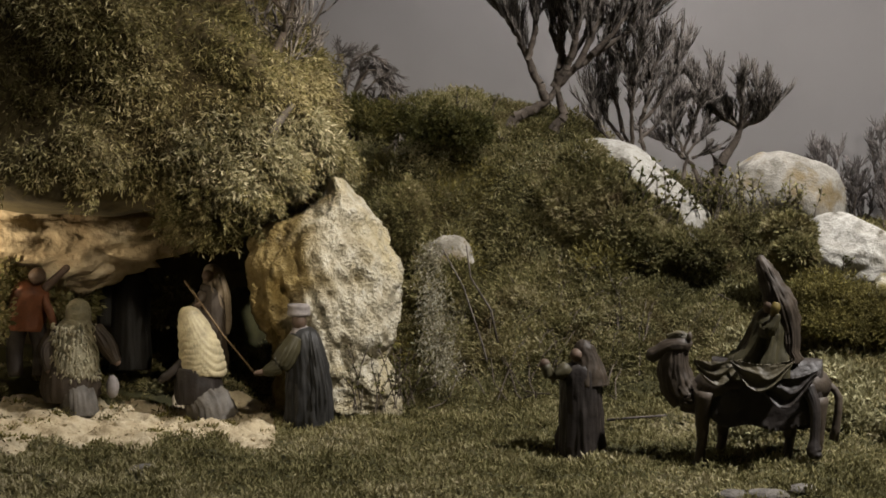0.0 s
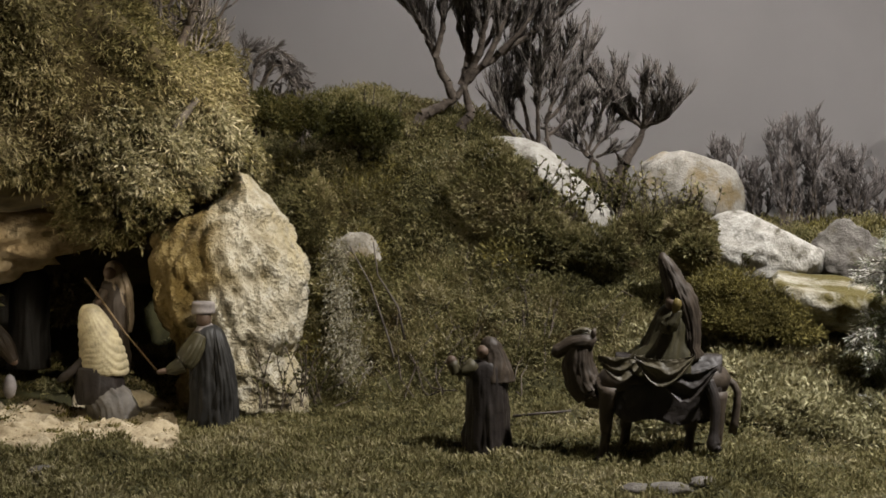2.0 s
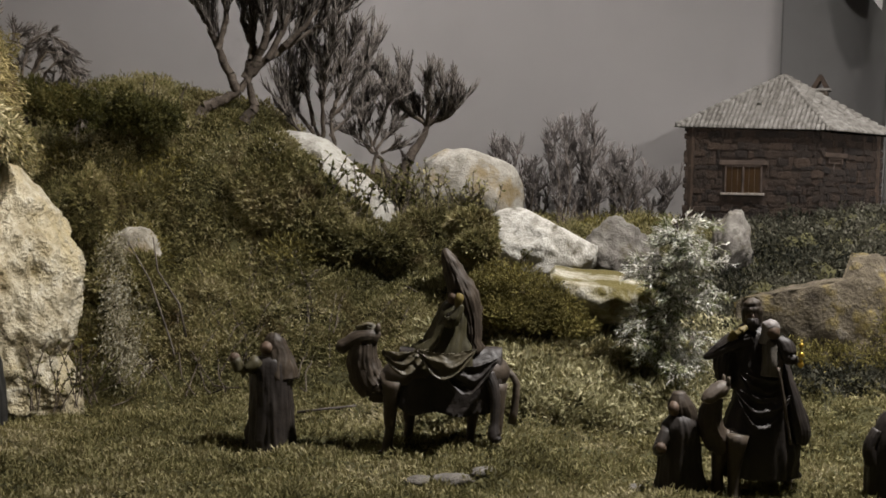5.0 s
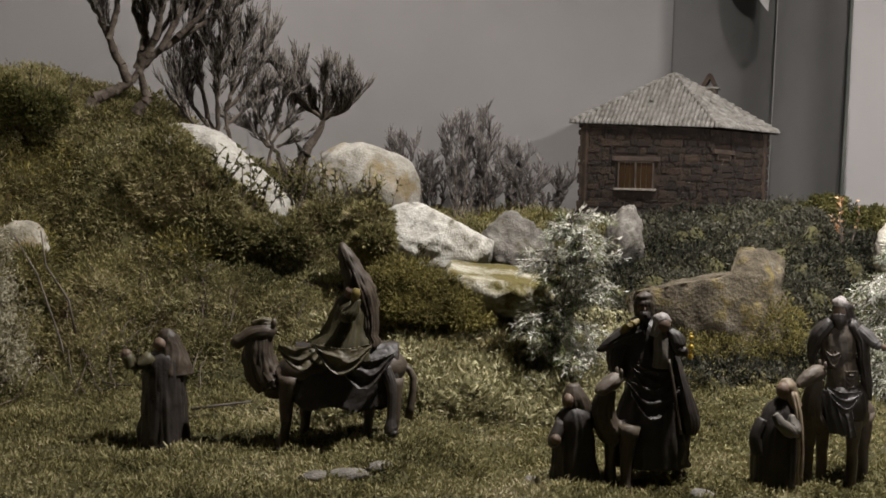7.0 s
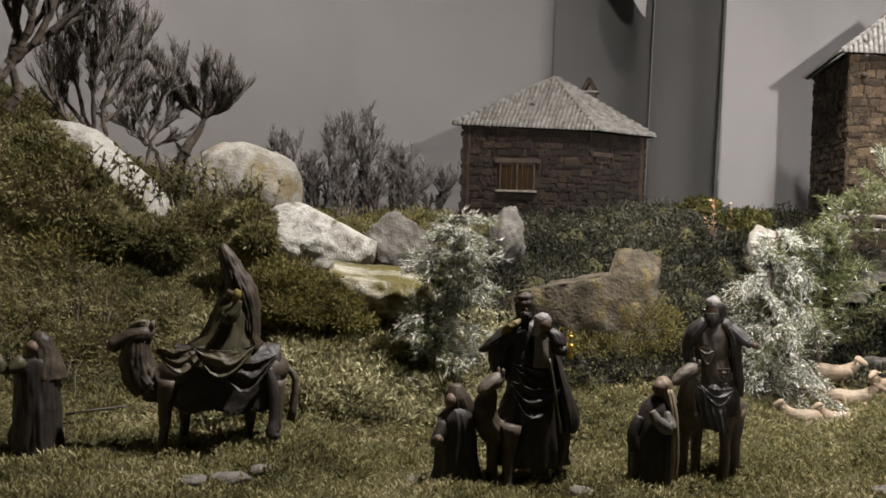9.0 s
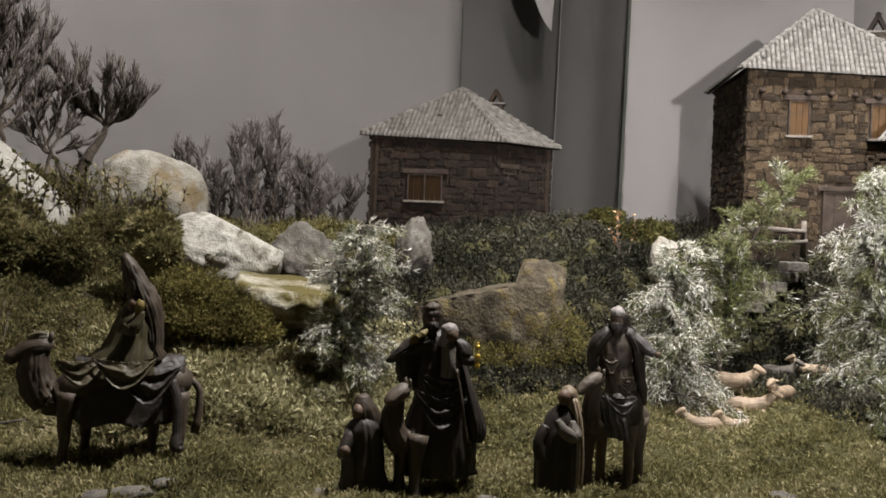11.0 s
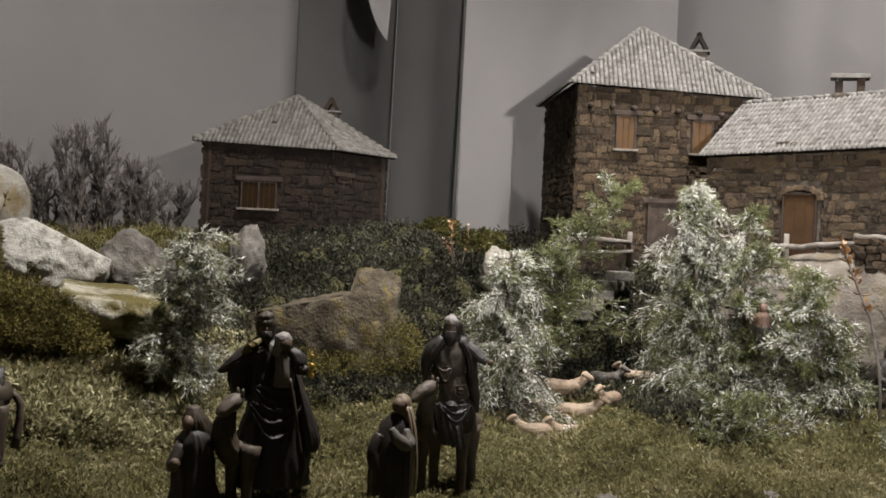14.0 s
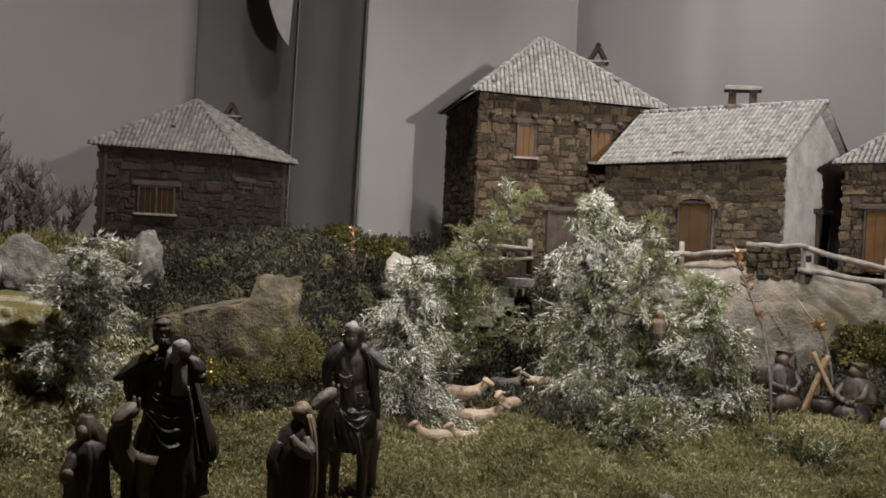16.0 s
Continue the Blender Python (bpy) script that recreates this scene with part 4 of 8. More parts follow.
rock("rock_face", 37.2, 2.82, 0.28, (0.34, 0.14, 0.18), 18, FACE_ROCK, "broad grey rock face below the village terrace", cuts=5, rough=0.05, keep=0.7)
rock("pale_patch_rock", -21.3, 2.7, 0.322, (0.055, 0.025, 0.055), 19, DOME_ROCK, "pale stone half buried in the plants", cuts=12, keep=0.66, rough=0.05, lumps=0.02, tilt=(0, 20))
rock("terrace_rock", 19.75, 2.84, 0.36, (0.05, 0.05, 0.07), 20, DOME_ROCK, "pale grey stone at the terrace edge", cuts=12)
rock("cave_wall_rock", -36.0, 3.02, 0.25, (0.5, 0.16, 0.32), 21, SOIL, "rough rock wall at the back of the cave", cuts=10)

# ---- houses ----


def quad_wall(bm, p, q, z0, z1a, z1b, thick):
    n = Vector((q - p).xy.to_tuple() + (0,))
    n = Vector((n.y, -n.x, 0)).normalized() * -thick
    a = [Vector((p.x, p.y, z0)), Vector((q.x, q.y, z0)), Vector((q.x, q.y, z1b)), Vector((p.x, p.y, z1a))]
    A = [bm.verts.new(v) for v in a]
    B = [bm.verts.new(v + n) for v in a]
    bm.faces.new(A)
    bm.faces.new(B[::-1])
    for k in range(4):
        bm.faces.new((A[k], B[k], B[(k + 1) % 4], A[(k + 1) % 4]))


def tile_slope(bm, a, b, top0, top1, wide=0.0118, step=0.026, r=0.006):
    """Columns of round tiles from the eave a-b up to the ridge top0-top1 (a hip where the two meet)."""
    e = b - a
    Ln = e.length
    e = e / Ln
    mid = (top0 + top1) / 2
    up = mid - a
    up = (up - e * up.dot(e))
    H = up.length
    up /= H
    n = e.cross(up).normalized()
    s0, s1 = (top0 - a).dot(e), (top1 - a).dot(e)
    k = max(2, int(Ln / wide))
    for i in range(k):
        s = (i + 0.5) * Ln / k
        h = H
        if s < s0:
            h = H * s / max(s0, 1e-6)
        if s > s1:
            h = H * (Ln - s) / max(Ln - s1, 1e-6)
        rows = max(1, int(round(h / step)))
        w = Ln / k
        for j in range(rows):
            v0, v1 = h * j / rows - 0.004, h * (j + 1) / rows
            if random.random() < 0.002:
                continue
            lift0, lift1 = 0.0042 + random.uniform(0, 0.0006), 0.002
            sh = random.uniform(-0.0004, 0.0004)
            lo, hi = [], []
            for t in range(5):
                an = pi * t / 4
                off = e * (s + sh - cos(an) * w * 0.44)
                lo.append(bm.verts.new(a + off + up * v0 + n * (lift0 + sin(an) * r)))
                hi.append(bm.verts.new(a + off * 1.0 + up * v1 + n * (lift1 + sin(an) * r * 0.85)))
            for t in range(4):
                bm.faces.new((lo[t], lo[t + 1], hi[t + 1], hi[t]))
            bm.faces.new(lo[::-1])
    # boarding under the tiles
    a2, b2 = a.lerp(mid, 0.03) - n * 0.001, b.lerp(mid, 0.03) - n * 0.001
    vs = [bm.verts.new(v) for v in ((a2, b2, top1, top0) if (top1 - top0).length > 1e-4 else (a2, b2, top0))]
    bm.faces.new(vs)
    vs2 = [bm.verts.new(v.co - n * 0.004) for v in vs]
    bm.faces.new(vs2[::-1])
    for t in range(len(vs)):
        u = (t + 1) % len(vs)
        bm.faces.new((vs[t], vs2[t], vs2[u], vs[u]))


STONE_MESHES, DARK_MESHES = [], []
for s in range(7):
    bm = bmesh.new()
    bmesh.ops.create_cube(bm, size=1.0)
    bmesh.ops.bevel(bm, geom=bm.edges[:], offset=0.17, segments=1, affect="EDGES")
    rnd = random.Random(40 + s)
    for v in bm.verts:
        v.co += Vector([rnd.uniform(-0.11, 0.11) for _ in range(3)])
    STONE_MESHES.append(mesh_of(bm, "stone", STONE, False))
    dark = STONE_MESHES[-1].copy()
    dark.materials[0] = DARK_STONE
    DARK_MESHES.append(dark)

STONE_JOBS = []  # walls whose stones are laid at the end of the file


def lay_stones(wall, p, q, z0, z1a, z1b, holes, seed, course=0.0155, long=0.026, limit=520, meshes=None):
    """Courses of single stones on the outer face of a wall; holes are (s0, s1, z0, z1) left open."""
    rnd = random.Random(seed)
    d = (q - p)
    d.z = 0
    Ln = d.length
    d /= Ln
    ang = math.atan2(d.y, d.x)
    z = z0
    made = 0
    while z < max(z1a, z1b) - 0.004:
        h = course * rnd.uniform(0.7, 1.35)
        s = rnd.uniform(-0.7, 0) * long
        while s < Ln + 0.004:
            w = long * rnd.choice((0.4, 0.55, 0.7, 0.9, 1.1, 1.45)) * rnd.uniform(0.85, 1.15)
            s0, s1 = max(s, -0.006), min(s + w, Ln + 0.006)
            zt = z1a + (z1b - z1a) * (s0 + s1) / 2 / Ln
            ok = s1 - s0 > 0.008 and z + 0.5 * h < zt
            for a0, a1, b0, b1 in holes:
                if s1 > a0 and s0 < a1 and z + h > b0 and z < b1:
                    if s0 < a0 - 0.008:
                        s1 = a0
                    elif s1 > a1 + 0.008:
                        s0 = a1
                    else:
                        ok = False
            if ok and made < limit:
                c = p + d * ((s0 + s1) / 2)
                st = new("stone", rnd.choice(meshes or STONE_MESHES))
                st.parent = wall
                hh = h * rnd.uniform(0.8, 1.14)
                m = Matrix.Translation((c.x, c.y, z + h / 2 + rnd.uniform(-0.0028, 0.0028))) @ Matrix.Rotation(ang + rnd.uniform(-0.05, 0.05), 4, "Z") @ Matrix.Rotation(rnd.gauss(0, 0.045), 4, "Y")
                st.matrix_basis = m @ Matrix.Diagonal((max(0.004, s1 - s0 - 0.002), rnd.uniform(0.005, 0.0105), hh - 0.001, 1))
                made += 1
            s += w
        z += h


def opening(house, name, p, q, s0, s1, z0, z1, mat, label, leaves=1, sill=True, arch=False, lintel=DARK_WOOD):
    """A door or shuttered window in the face p-q, between s0 and s1 along it."""
    d = (q - p)
    d.z = 0
    d.normalize()
    n = Vector((d.y, -d.x, 0))
    m = Matrix((( *d, 0), (*(-n), 0), (0, 0, 1, 0), (0, 0, 0, 1))).transposed()
    m.translation = (p + d * ((s0 + s1) / 2)).xy.to_3d() + Vector((0, 0, z0))
    w, h = s1 - s0, z1 - z0
    bm = bmesh.new()
    fr = 0.004
    for x in (-w / 2 + fr / 2, w / 2 - fr / 2):
        box(bm, (fr, 0.014, h), Matrix.Translation((x, -0.001, h / 2)), 0.0006)
    box(bm, (w, 0.014, fr), Matrix.Translation((0, -0.001, h - fr / 2)), 0.0006)
    win = part(name, bm, DARK_WOOD, house, "", False, m)
    lw = (w - 2 * fr) / leaves
    for i in range(leaves):
        bm = bmesh.new()
        x = -w / 2 + fr + lw * (i + 0.5)
        for k in range(3):
            box(bm, (lw / 3 - 0.0006, 0.004, h - fr), Matrix.Translation((x + (k - 1) * lw / 3, -0.002, (h - fr) / 2)), 0.0005)
        part("shutter" if leaves > 1 or sill else "door_leaf", bm, mat, win, label, False)
    if leaves > 1:
        bm = bmesh.new()
        box(bm, (0.005, 0.012, h), Matrix.Translation((0, -0.003, h / 2)), 0.0006)
        part("mullion", bm, DARK_WOOD, win, "", False)
    if sill:
        bm = bmesh.new()
        box(bm, (w + 0.014, 0.024, 0.006), Matrix.Translation((0, -0.006, -0.003)), 0.001)
        part("sill", bm, GREY_WOOD, win, "pale stone sill", False)
    if arch:
        for k in range(9):
            a = pi * (k + 0.5) / 9
            bm = bmesh.new()
            rr = w / 2 + 0.008
            box(bm, (0.019, 0.016, 0.012), Matrix.Translation((-cos(a) * rr, -0.003, h - 0.012 + sin(a) * 0.024)) @ Matrix.Rotation(a - pi / 2, 4, "Y") @ Matrix.Rotation(pi / 2, 4, "Y") @ Matrix.Rotation(pi / 2, 4, "Y"), 0.002)
            part("arch_stone", bm, STONE, win, "", False)
    else:
        bm = bmesh.new()
        box(bm, (w + 0.03, 0.016, 0.012), Matrix.Translation((0, -0.002, h + 0.006)), 0.002)
        part("lintel", bm, lintel, win, "", False)
    return win


def chimney(house, c, wide, deep, high, peaked_cap=True, turn=0.0):
    bm = bmesh.new()
    box(bm, (wide, deep, high * 0.5), Matrix.Translation((0, 0, high * 0.25)), 0.002)
    ch = part("chimney", bm, MORTAR, house, "small stone chimney", False, Matrix.Translation(c) @ Matrix.Rotation(turn, 4, "Z"))
    if peaked_cap:  # a slab with two leaning slabs on it
        bm = bmesh.new()
        box(bm, (wide * 1.35, deep * 1.35, 0.006), Matrix.Translation((0, 0, high * 0.52)), 0.0015)
        part("chimney_slab", bm, TILE, ch, "snow-dusted chimney slab", False)
        for sg in (-1, 1):
            bm = bmesh.new()
            box(bm, (0.011, deep * 1.1, high * 0.52), Matrix.Translation((sg * wide * 0.22, 0, high * 0.76)) @ Matrix.Rotation(-sg * 0.5, 4, "Y"), 0.001)
            part("leaning_slab", bm, DARK_STONE, ch, "", False)
    else:  # two posts under a cap
        for x in (-0.36, 0.36):
            bm = bmesh.new()
            box(bm, (wide * 0.26, deep * 0.9, high * 0.42), Matrix.Translation((x * wide, 0, high * 0.7)), 0.001)
            part("chimney_post", bm, DARK_STONE, ch, "", False)
        bm = bmesh.new()
        box(bm, (wide * 1.3, deep * 1.4, 0.011), Matrix.Translation((0, 0, high * 0.95)), 0.002)
        part("chimney_cap", bm, TILE, ch, "snow-dusted chimney cap", False)
    return ch


# house with the hipped roof, its corner towards the visitor
h1 = thing("stone_cottage", Matrix(), "small dark stone cottage with a hipped tile roof", "house")
C, Lf, Rt = at(11.25, 3.08), at(5.05, 3.15), at(13.85, 3.27)
zb = 0.40
ze = {"L": 0.667, "C": 0.655, "R": 0.656, "B": 0.66}


def outset(p, centre, k):
    v = (p - centre)
    v.z = 0
    return p + v.normalized() * k


def hip_house(house, L, Cn, R, zb, zl, zc, zr, apex, over, wall_mat=STONE, tiles=TILE_SNOW):
    B = L + R - Cn
    mid = (L + R) / 2
    walls = []
    for nm, p, q, za, zz in (("front_wall", L, Cn, zl, zc), ("side_wall", Cn, R, zc, zr), ("rear_wall", R, B, zr, zl), ("far_wall", B, L, zl, zl)):
        bm = bmesh.new()
        quad_wall(bm, p, q, zb, za, zz, 0.02)
        walls.append(part(nm, bm, wall_mat, house, "", False))
    pts = [outset(p, mid, over) + Vector((0, 0, z)) for p, z in ((L, zl), (Cn, zc), (R, zr), (B, zl))]
    for k, nm in enumerate(("roof_front", "roof_side", "roof_rear", "roof_far")):
        bm = bmesh.new()
        tile_slope(bm, pts[k], pts[(k + 1) % 4], apex, apex)
        part(nm, bm, tiles, house, "grey snow-dusted round tiles", True)
    for k in range(4):  # hip tiles
        a, b = pts[k], apex
        bm = bmesh.new()
        m = 14
        for i in range(m):
            p0, p1 = a.lerp(b, i / m), a.lerp(b, (i + 1.1) / m)
            tube(bm, [p0 + Vector((0, 0, 0.006)), p1 + Vector((0, 0, 0.004))], 0.0075, 0.006, 7)
        tagged(part("hip_ridge", bm, tiles, house, ""), kind="stuff")
    return walls


apex1 = at(9.45, 3.26, 0.43 + 3.26 * 0.1165)
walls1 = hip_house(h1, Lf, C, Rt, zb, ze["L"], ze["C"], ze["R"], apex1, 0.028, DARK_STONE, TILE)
opening(h1, "window", Lf, C, 0.105, 0.2, 0.497, 0.568, PANE, "dull ochre window panes", 2)
opening(h1, "blind_window", C, Rt, 0.02, 0.075, 0.575, 0.59, DARK_WOOD, "dark slot window", 1, False)
chimney(h1, at(11.1, 3.34, 0.742), 0.04, 0.036, 0.082, True, -0.3)
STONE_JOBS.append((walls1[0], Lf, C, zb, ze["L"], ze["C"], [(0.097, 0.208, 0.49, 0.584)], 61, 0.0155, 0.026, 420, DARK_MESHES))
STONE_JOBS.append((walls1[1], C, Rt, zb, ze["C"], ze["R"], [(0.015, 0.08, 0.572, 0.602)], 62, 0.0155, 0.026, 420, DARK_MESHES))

# two-storey house
h2 = thing("two_storey_house", Matrix(), "tall dark stone house with a snow-dusted hipped roof", "house")
C2, R2, L2 = at(23.15, 3.05), at(31.7, 3.13), at(21.6, 3.42)
apex2 = at(26.0, 3.27, 0.43 + 3.27 * 0.187)
zb2 = 0.37
walls2 = hip_house(h2, L2, C2, R2, zb2, 0.838, 0.856, 0.835, apex2, 0.03)
opening(h2, "window", C2, R2, 0.098, 0.15, 0.692, 0.78, SHUTTER, "ochre wooden shutter", 1)
opening(h2, "window", C2, R2, 0.295, 0.35, 0.688, 0.775, SHUTTER, "ochre wooden shutter", 1)
opening(h2, "door", C2, R2, 0.19, 0.27, 0.44, 0.555, DARK_WOOD, "dark brown plank door", 1, False)
for k in range(8):
    bm = bmesh.new()
    p = C2.lerp(R2, 0.06 + 0.12 * k)
    tube(bm, [Vector((p.x, p.y, 0.803 - 0.002 * k)), Vector((p.x - 0.002, p.y - 0.022, 0.801 - 0.002 * k))], 0.0065, 0.0065, 8)
    part("beam_end", bm, DARK_WOOD, h2, "round dark beam end")
chimney(h2, at(28.75, 3.34, 0.935), 0.046, 0.045, 0.11, True, -0.5)
STONE_JOBS.append((walls2[1], C2, R2, 0.43, 0.856, 0.835, [(0.094, 0.154, 0.685, 0.796), (0.291, 0.354, 0.682, 0.79), (0.186, 0.274, 0.43, 0.571)], 63))
STONE_JOBS.append((walls2[0], L2, C2, 0.43, 0.838, 0.856, [], 64))


def gable_house(house, A, B, deep, zb, zea, zeb, zr, over=0.02, seed=70):
    """Front wall A-B, ridge parallel to it; its right gable shows."""
    d = (B - A)
    d.z = 0
    d.normalize()
    n = Vector((-d.y, d.x, 0))
    D, Cc = A + n * deep, B + n * deep
    walls = []
    for nm, p, q, z0_, z1_ in (("front_wall", A, B, zea, zeb), ("rear_wall", Cc, D, zeb, zea)):
        bm = bmesh.new()
        quad_wall(bm, p, q, zb, z0_, z1_, 0.02)
        walls.append(part(nm, bm, MORTAR, house, "", False))
    for nm, p, q, ze_ in (("right_gable", B, Cc, zeb), ("left_gable", D, A, zea)):
        bm = bmesh.new()
        mid = (p + q) / 2
        nn = Vector(((q - p).y, -(q - p).x, 0)).normalized() * -0.02
        ring = [Vector((p.x, p.y, zb)), Vector((q.x, q.y, zb)), Vector((q.x, q.y, ze_)), Vector((mid.x, mid.y, zr - 0.012)), Vector((p.x, p.y, ze_))]
        a = [bm.verts.new(v) for v in ring]
        b = [bm.verts.new(v + nn) for v in ring]
        bm.faces.new(a)
        bm.faces.new(b[::-1])
        for k in range(5):
            bm.faces.new((a[k], b[k], b[(k + 1) % 5], a[(k + 1) % 5]))
        walls.append(part(nm, bm, PLASTER, house, "grey plastered gable", False))
    dz = (zr - (zea + zeb) / 2) / (deep / 2) * over
    e0, e1 = A - n * over - d * over + Vector((0, 0, zea - dz)), B - n * over + d * over + Vector((0, 0, zeb - dz))
    r0 = (A + D) / 2 - d * over + Vector((0, 0, zr))
    r1 = (B + Cc) / 2 + d * over + Vector((0, 0, zr + (zeb - zea) * 0.5))
    f0, f1 = D + n * over - d * over + Vector((0, 0, zea - dz)), Cc + n * over + d * over + Vector((0, 0, zeb - dz))
    bm = bmesh.new()
    tile_slope(bm, e0, e1, r0, r1, step=0.022)
    part("roof_front", bm, TILE_SNOW, house, "grey snow-dusted round tiles")
    bm = bmesh.new()
    tile_slope(bm, f1, f0, r1, r0, step=0.022)
    part("roof_rear", bm, TILE_SNOW, house, "grey snow-dusted round tiles")
    bm = bmesh.new()
    for i in range(18):
        p0, p1 = r0.lerp(r1, i / 18), r0.lerp(r1, (i + 1.1) / 18)
        tube(bm, [p0 + Vector((0, 0, 0.006)), p1 + Vector((0, 0, 0.004))], 0.0075, 0.0065, 7)
    tagged(part("ridge", bm, TILE_SNOW, house, ""), kind="stuff")
    return walls, r0, r1


h3 = thing("gabled_house", Matrix(), "low stone house with a gabled tile roof and arched door", "house")
A3, B3 = at(29.5, 2.95), at(37.75, 2.73)
walls3, r30, r31 = gable_house(h3, A3, B3, 0.36, 0.38, 0.684, 0.694, 0.82)
opening(h3, "door", A3, B3, 0.205, 0.292, 0.435, 0.58, DOOR, "red-brown arched plank door", 1, False, True)
opening(h3, "gable_door", B3, B3 + Vector((-(B3 - A3).y, (B3 - A3).x, 0)).normalized() * 0.36, 0.19, 0.262, 0.43, 0.566, DARK_WOOD, "dark plank door", 1, False)
chimney(h3, r30.lerp(r31, 0.56) + Vector((0.012, 0.01, -0.034)), 0.07, 0.04, 0.09, False, -0.6)
STONE_JOBS.append((walls3[0], A3, B3, 0.38, 0.684, 0.703, [(0.198, 0.299, 0.43, 0.605)], 65))

h4 = thing("end_house", Matrix(), "stone house at the village edge with ochre door", "house")
A4, R4, L4 = at(40.45, 2.82), at(48.5, 2.75), at(41.1, 3.1)
walls4 = hip_house(h4, L4, A4, R4, 0.43, 0.677, 0.677, 0.685, at(44.5, 2.98, 0.83), 0.022)
opening(h4, "door", A4, R4, 0.05, 0.12, 0.435, 0.575, SHUTTER, "ochre plank door", 1, False)
STONE_JOBS.append((walls4[1], A4, R4, 0.43, 0.677, 0.685, [(0.046, 0.124, 0.43, 0.59)], 66))

# ---- dry shrubs and trees ----


def twig_mesh(name, segs, mat, sides=4):
    """Tapered sticks: each a small prism from (p0, r0) to (p1, r1)."""
    P0 = np.array([s[0] for s in segs])
    P1 = np.array([s[1] for s in segs])
    R0 = np.array([s[2] for s in segs])[:, None]
    R1 = np.array([s[3] for s in segs])[:, None]
    d = P1 - P0
    d /= np.linalg.norm(d, axis=1, keepdims=True) + 1e-9
    ref = np.where(np.abs(d[:, 2:3]) > 0.9, [[1.0, 0, 0]], [[0, 0, 1.0]])
    u = np.cross(d, ref)
    u /= np.linalg.norm(u, axis=1, keepdims=True)
    w = np.cross(d, u)
    ring = []
    for P, R in ((P0, R0), (P1, R1)):
        for k in range(sides):
            a = 2 * pi * k / sides
            ring.append(P + u * R * cos(a) + w * R * sin(a))
    V = np.stack(ring, 1).reshape(-1, 3)
    b = np.arange(len(segs))[:, None] * 2 * sides
    F = np.concatenate([b + [k, (k + 1) % sides, sides + (k + 1) % sides, sides + k] for k in range(sides)], 0)
    return raw_mesh(name, V, F, mat, True)


def branch(segs, tips, p, d, length, r, level, rnd, spread, lift, kids=3, bend=0.25, steps=3, shrink=0.74):
    """A limb with its own branches, bending as it grows."""
    p, d = Vector(p), Vector(d).normalized()
    for i in range(steps):
        d2 = (d + Vector((rnd.gauss(0, bend), rnd.gauss(0, bend), rnd.gauss(0, bend))) * 0.6 + Vector((0, 0, lift))).normalized()
        q = p + d2 * length / steps
        r2 = max(0.0011, r * (1 - 0.3 * (i + 1) / steps))
        segs.append((p[:], q[:], max(0.0012, r * (1 - 0.3 * i / steps)), r2))
        p, d = q, d2
        if level > 0 and i > 0:
            n = kids if i == steps - 1 else max(1, kids - 2)
            for _ in range(n):
                nd = (d + Vector((rnd.gauss(0, spread), rnd.gauss(0, spread), rnd.gauss(0, spread)))).normalized()
                branch(segs, tips, p, nd, length * shrink * rnd.uniform(0.7, 1.2), r2 * 0.78, level - 1, rnd, spread, lift, kids, bend, steps, shrink)
    if level <= 1:
        tips.append((p[:], d[:]))


def dry_shrub(name, az, rho, z, stems, label, seed, mat=TWIG, level=4, spread=0.45, lift=0.12, kids=3, group="", bend=0.25):
    """Stems: start x, z; direction x, z; length; radius; levels of branching, as seen from the tripod."""
    rnd = random.Random(seed)
    ob = thing(name, facing(az, rho, z), label, "shrub", group)
    twigs = []
    for sx, szz, dx, dz, ln, r, *lv in stems:
        segs, tips = [], []
        branch(segs, tips, (sx, rnd.uniform(-0.008, 0.008), szz), (dx, rnd.uniform(-0.25, 0.25), dz), ln, r, lv[0] if lv else level, rnd, spread, lift, kids, bend)
        limbs = [s for s in segs if s[2] > 0.0026 and mat is TWIG]
        twigs += [s for s in segs if not (s[2] > 0.0026 and mat is TWIG)]
        if limbs:
            part("limb", twig_mesh("limb", limbs, BARK, 7), None, ob)
    if twigs:
        tagged(part("twig_growth", twig_mesh("twig_growth", twigs, mat, 3), None, ob), kind="stuff")
    return ob




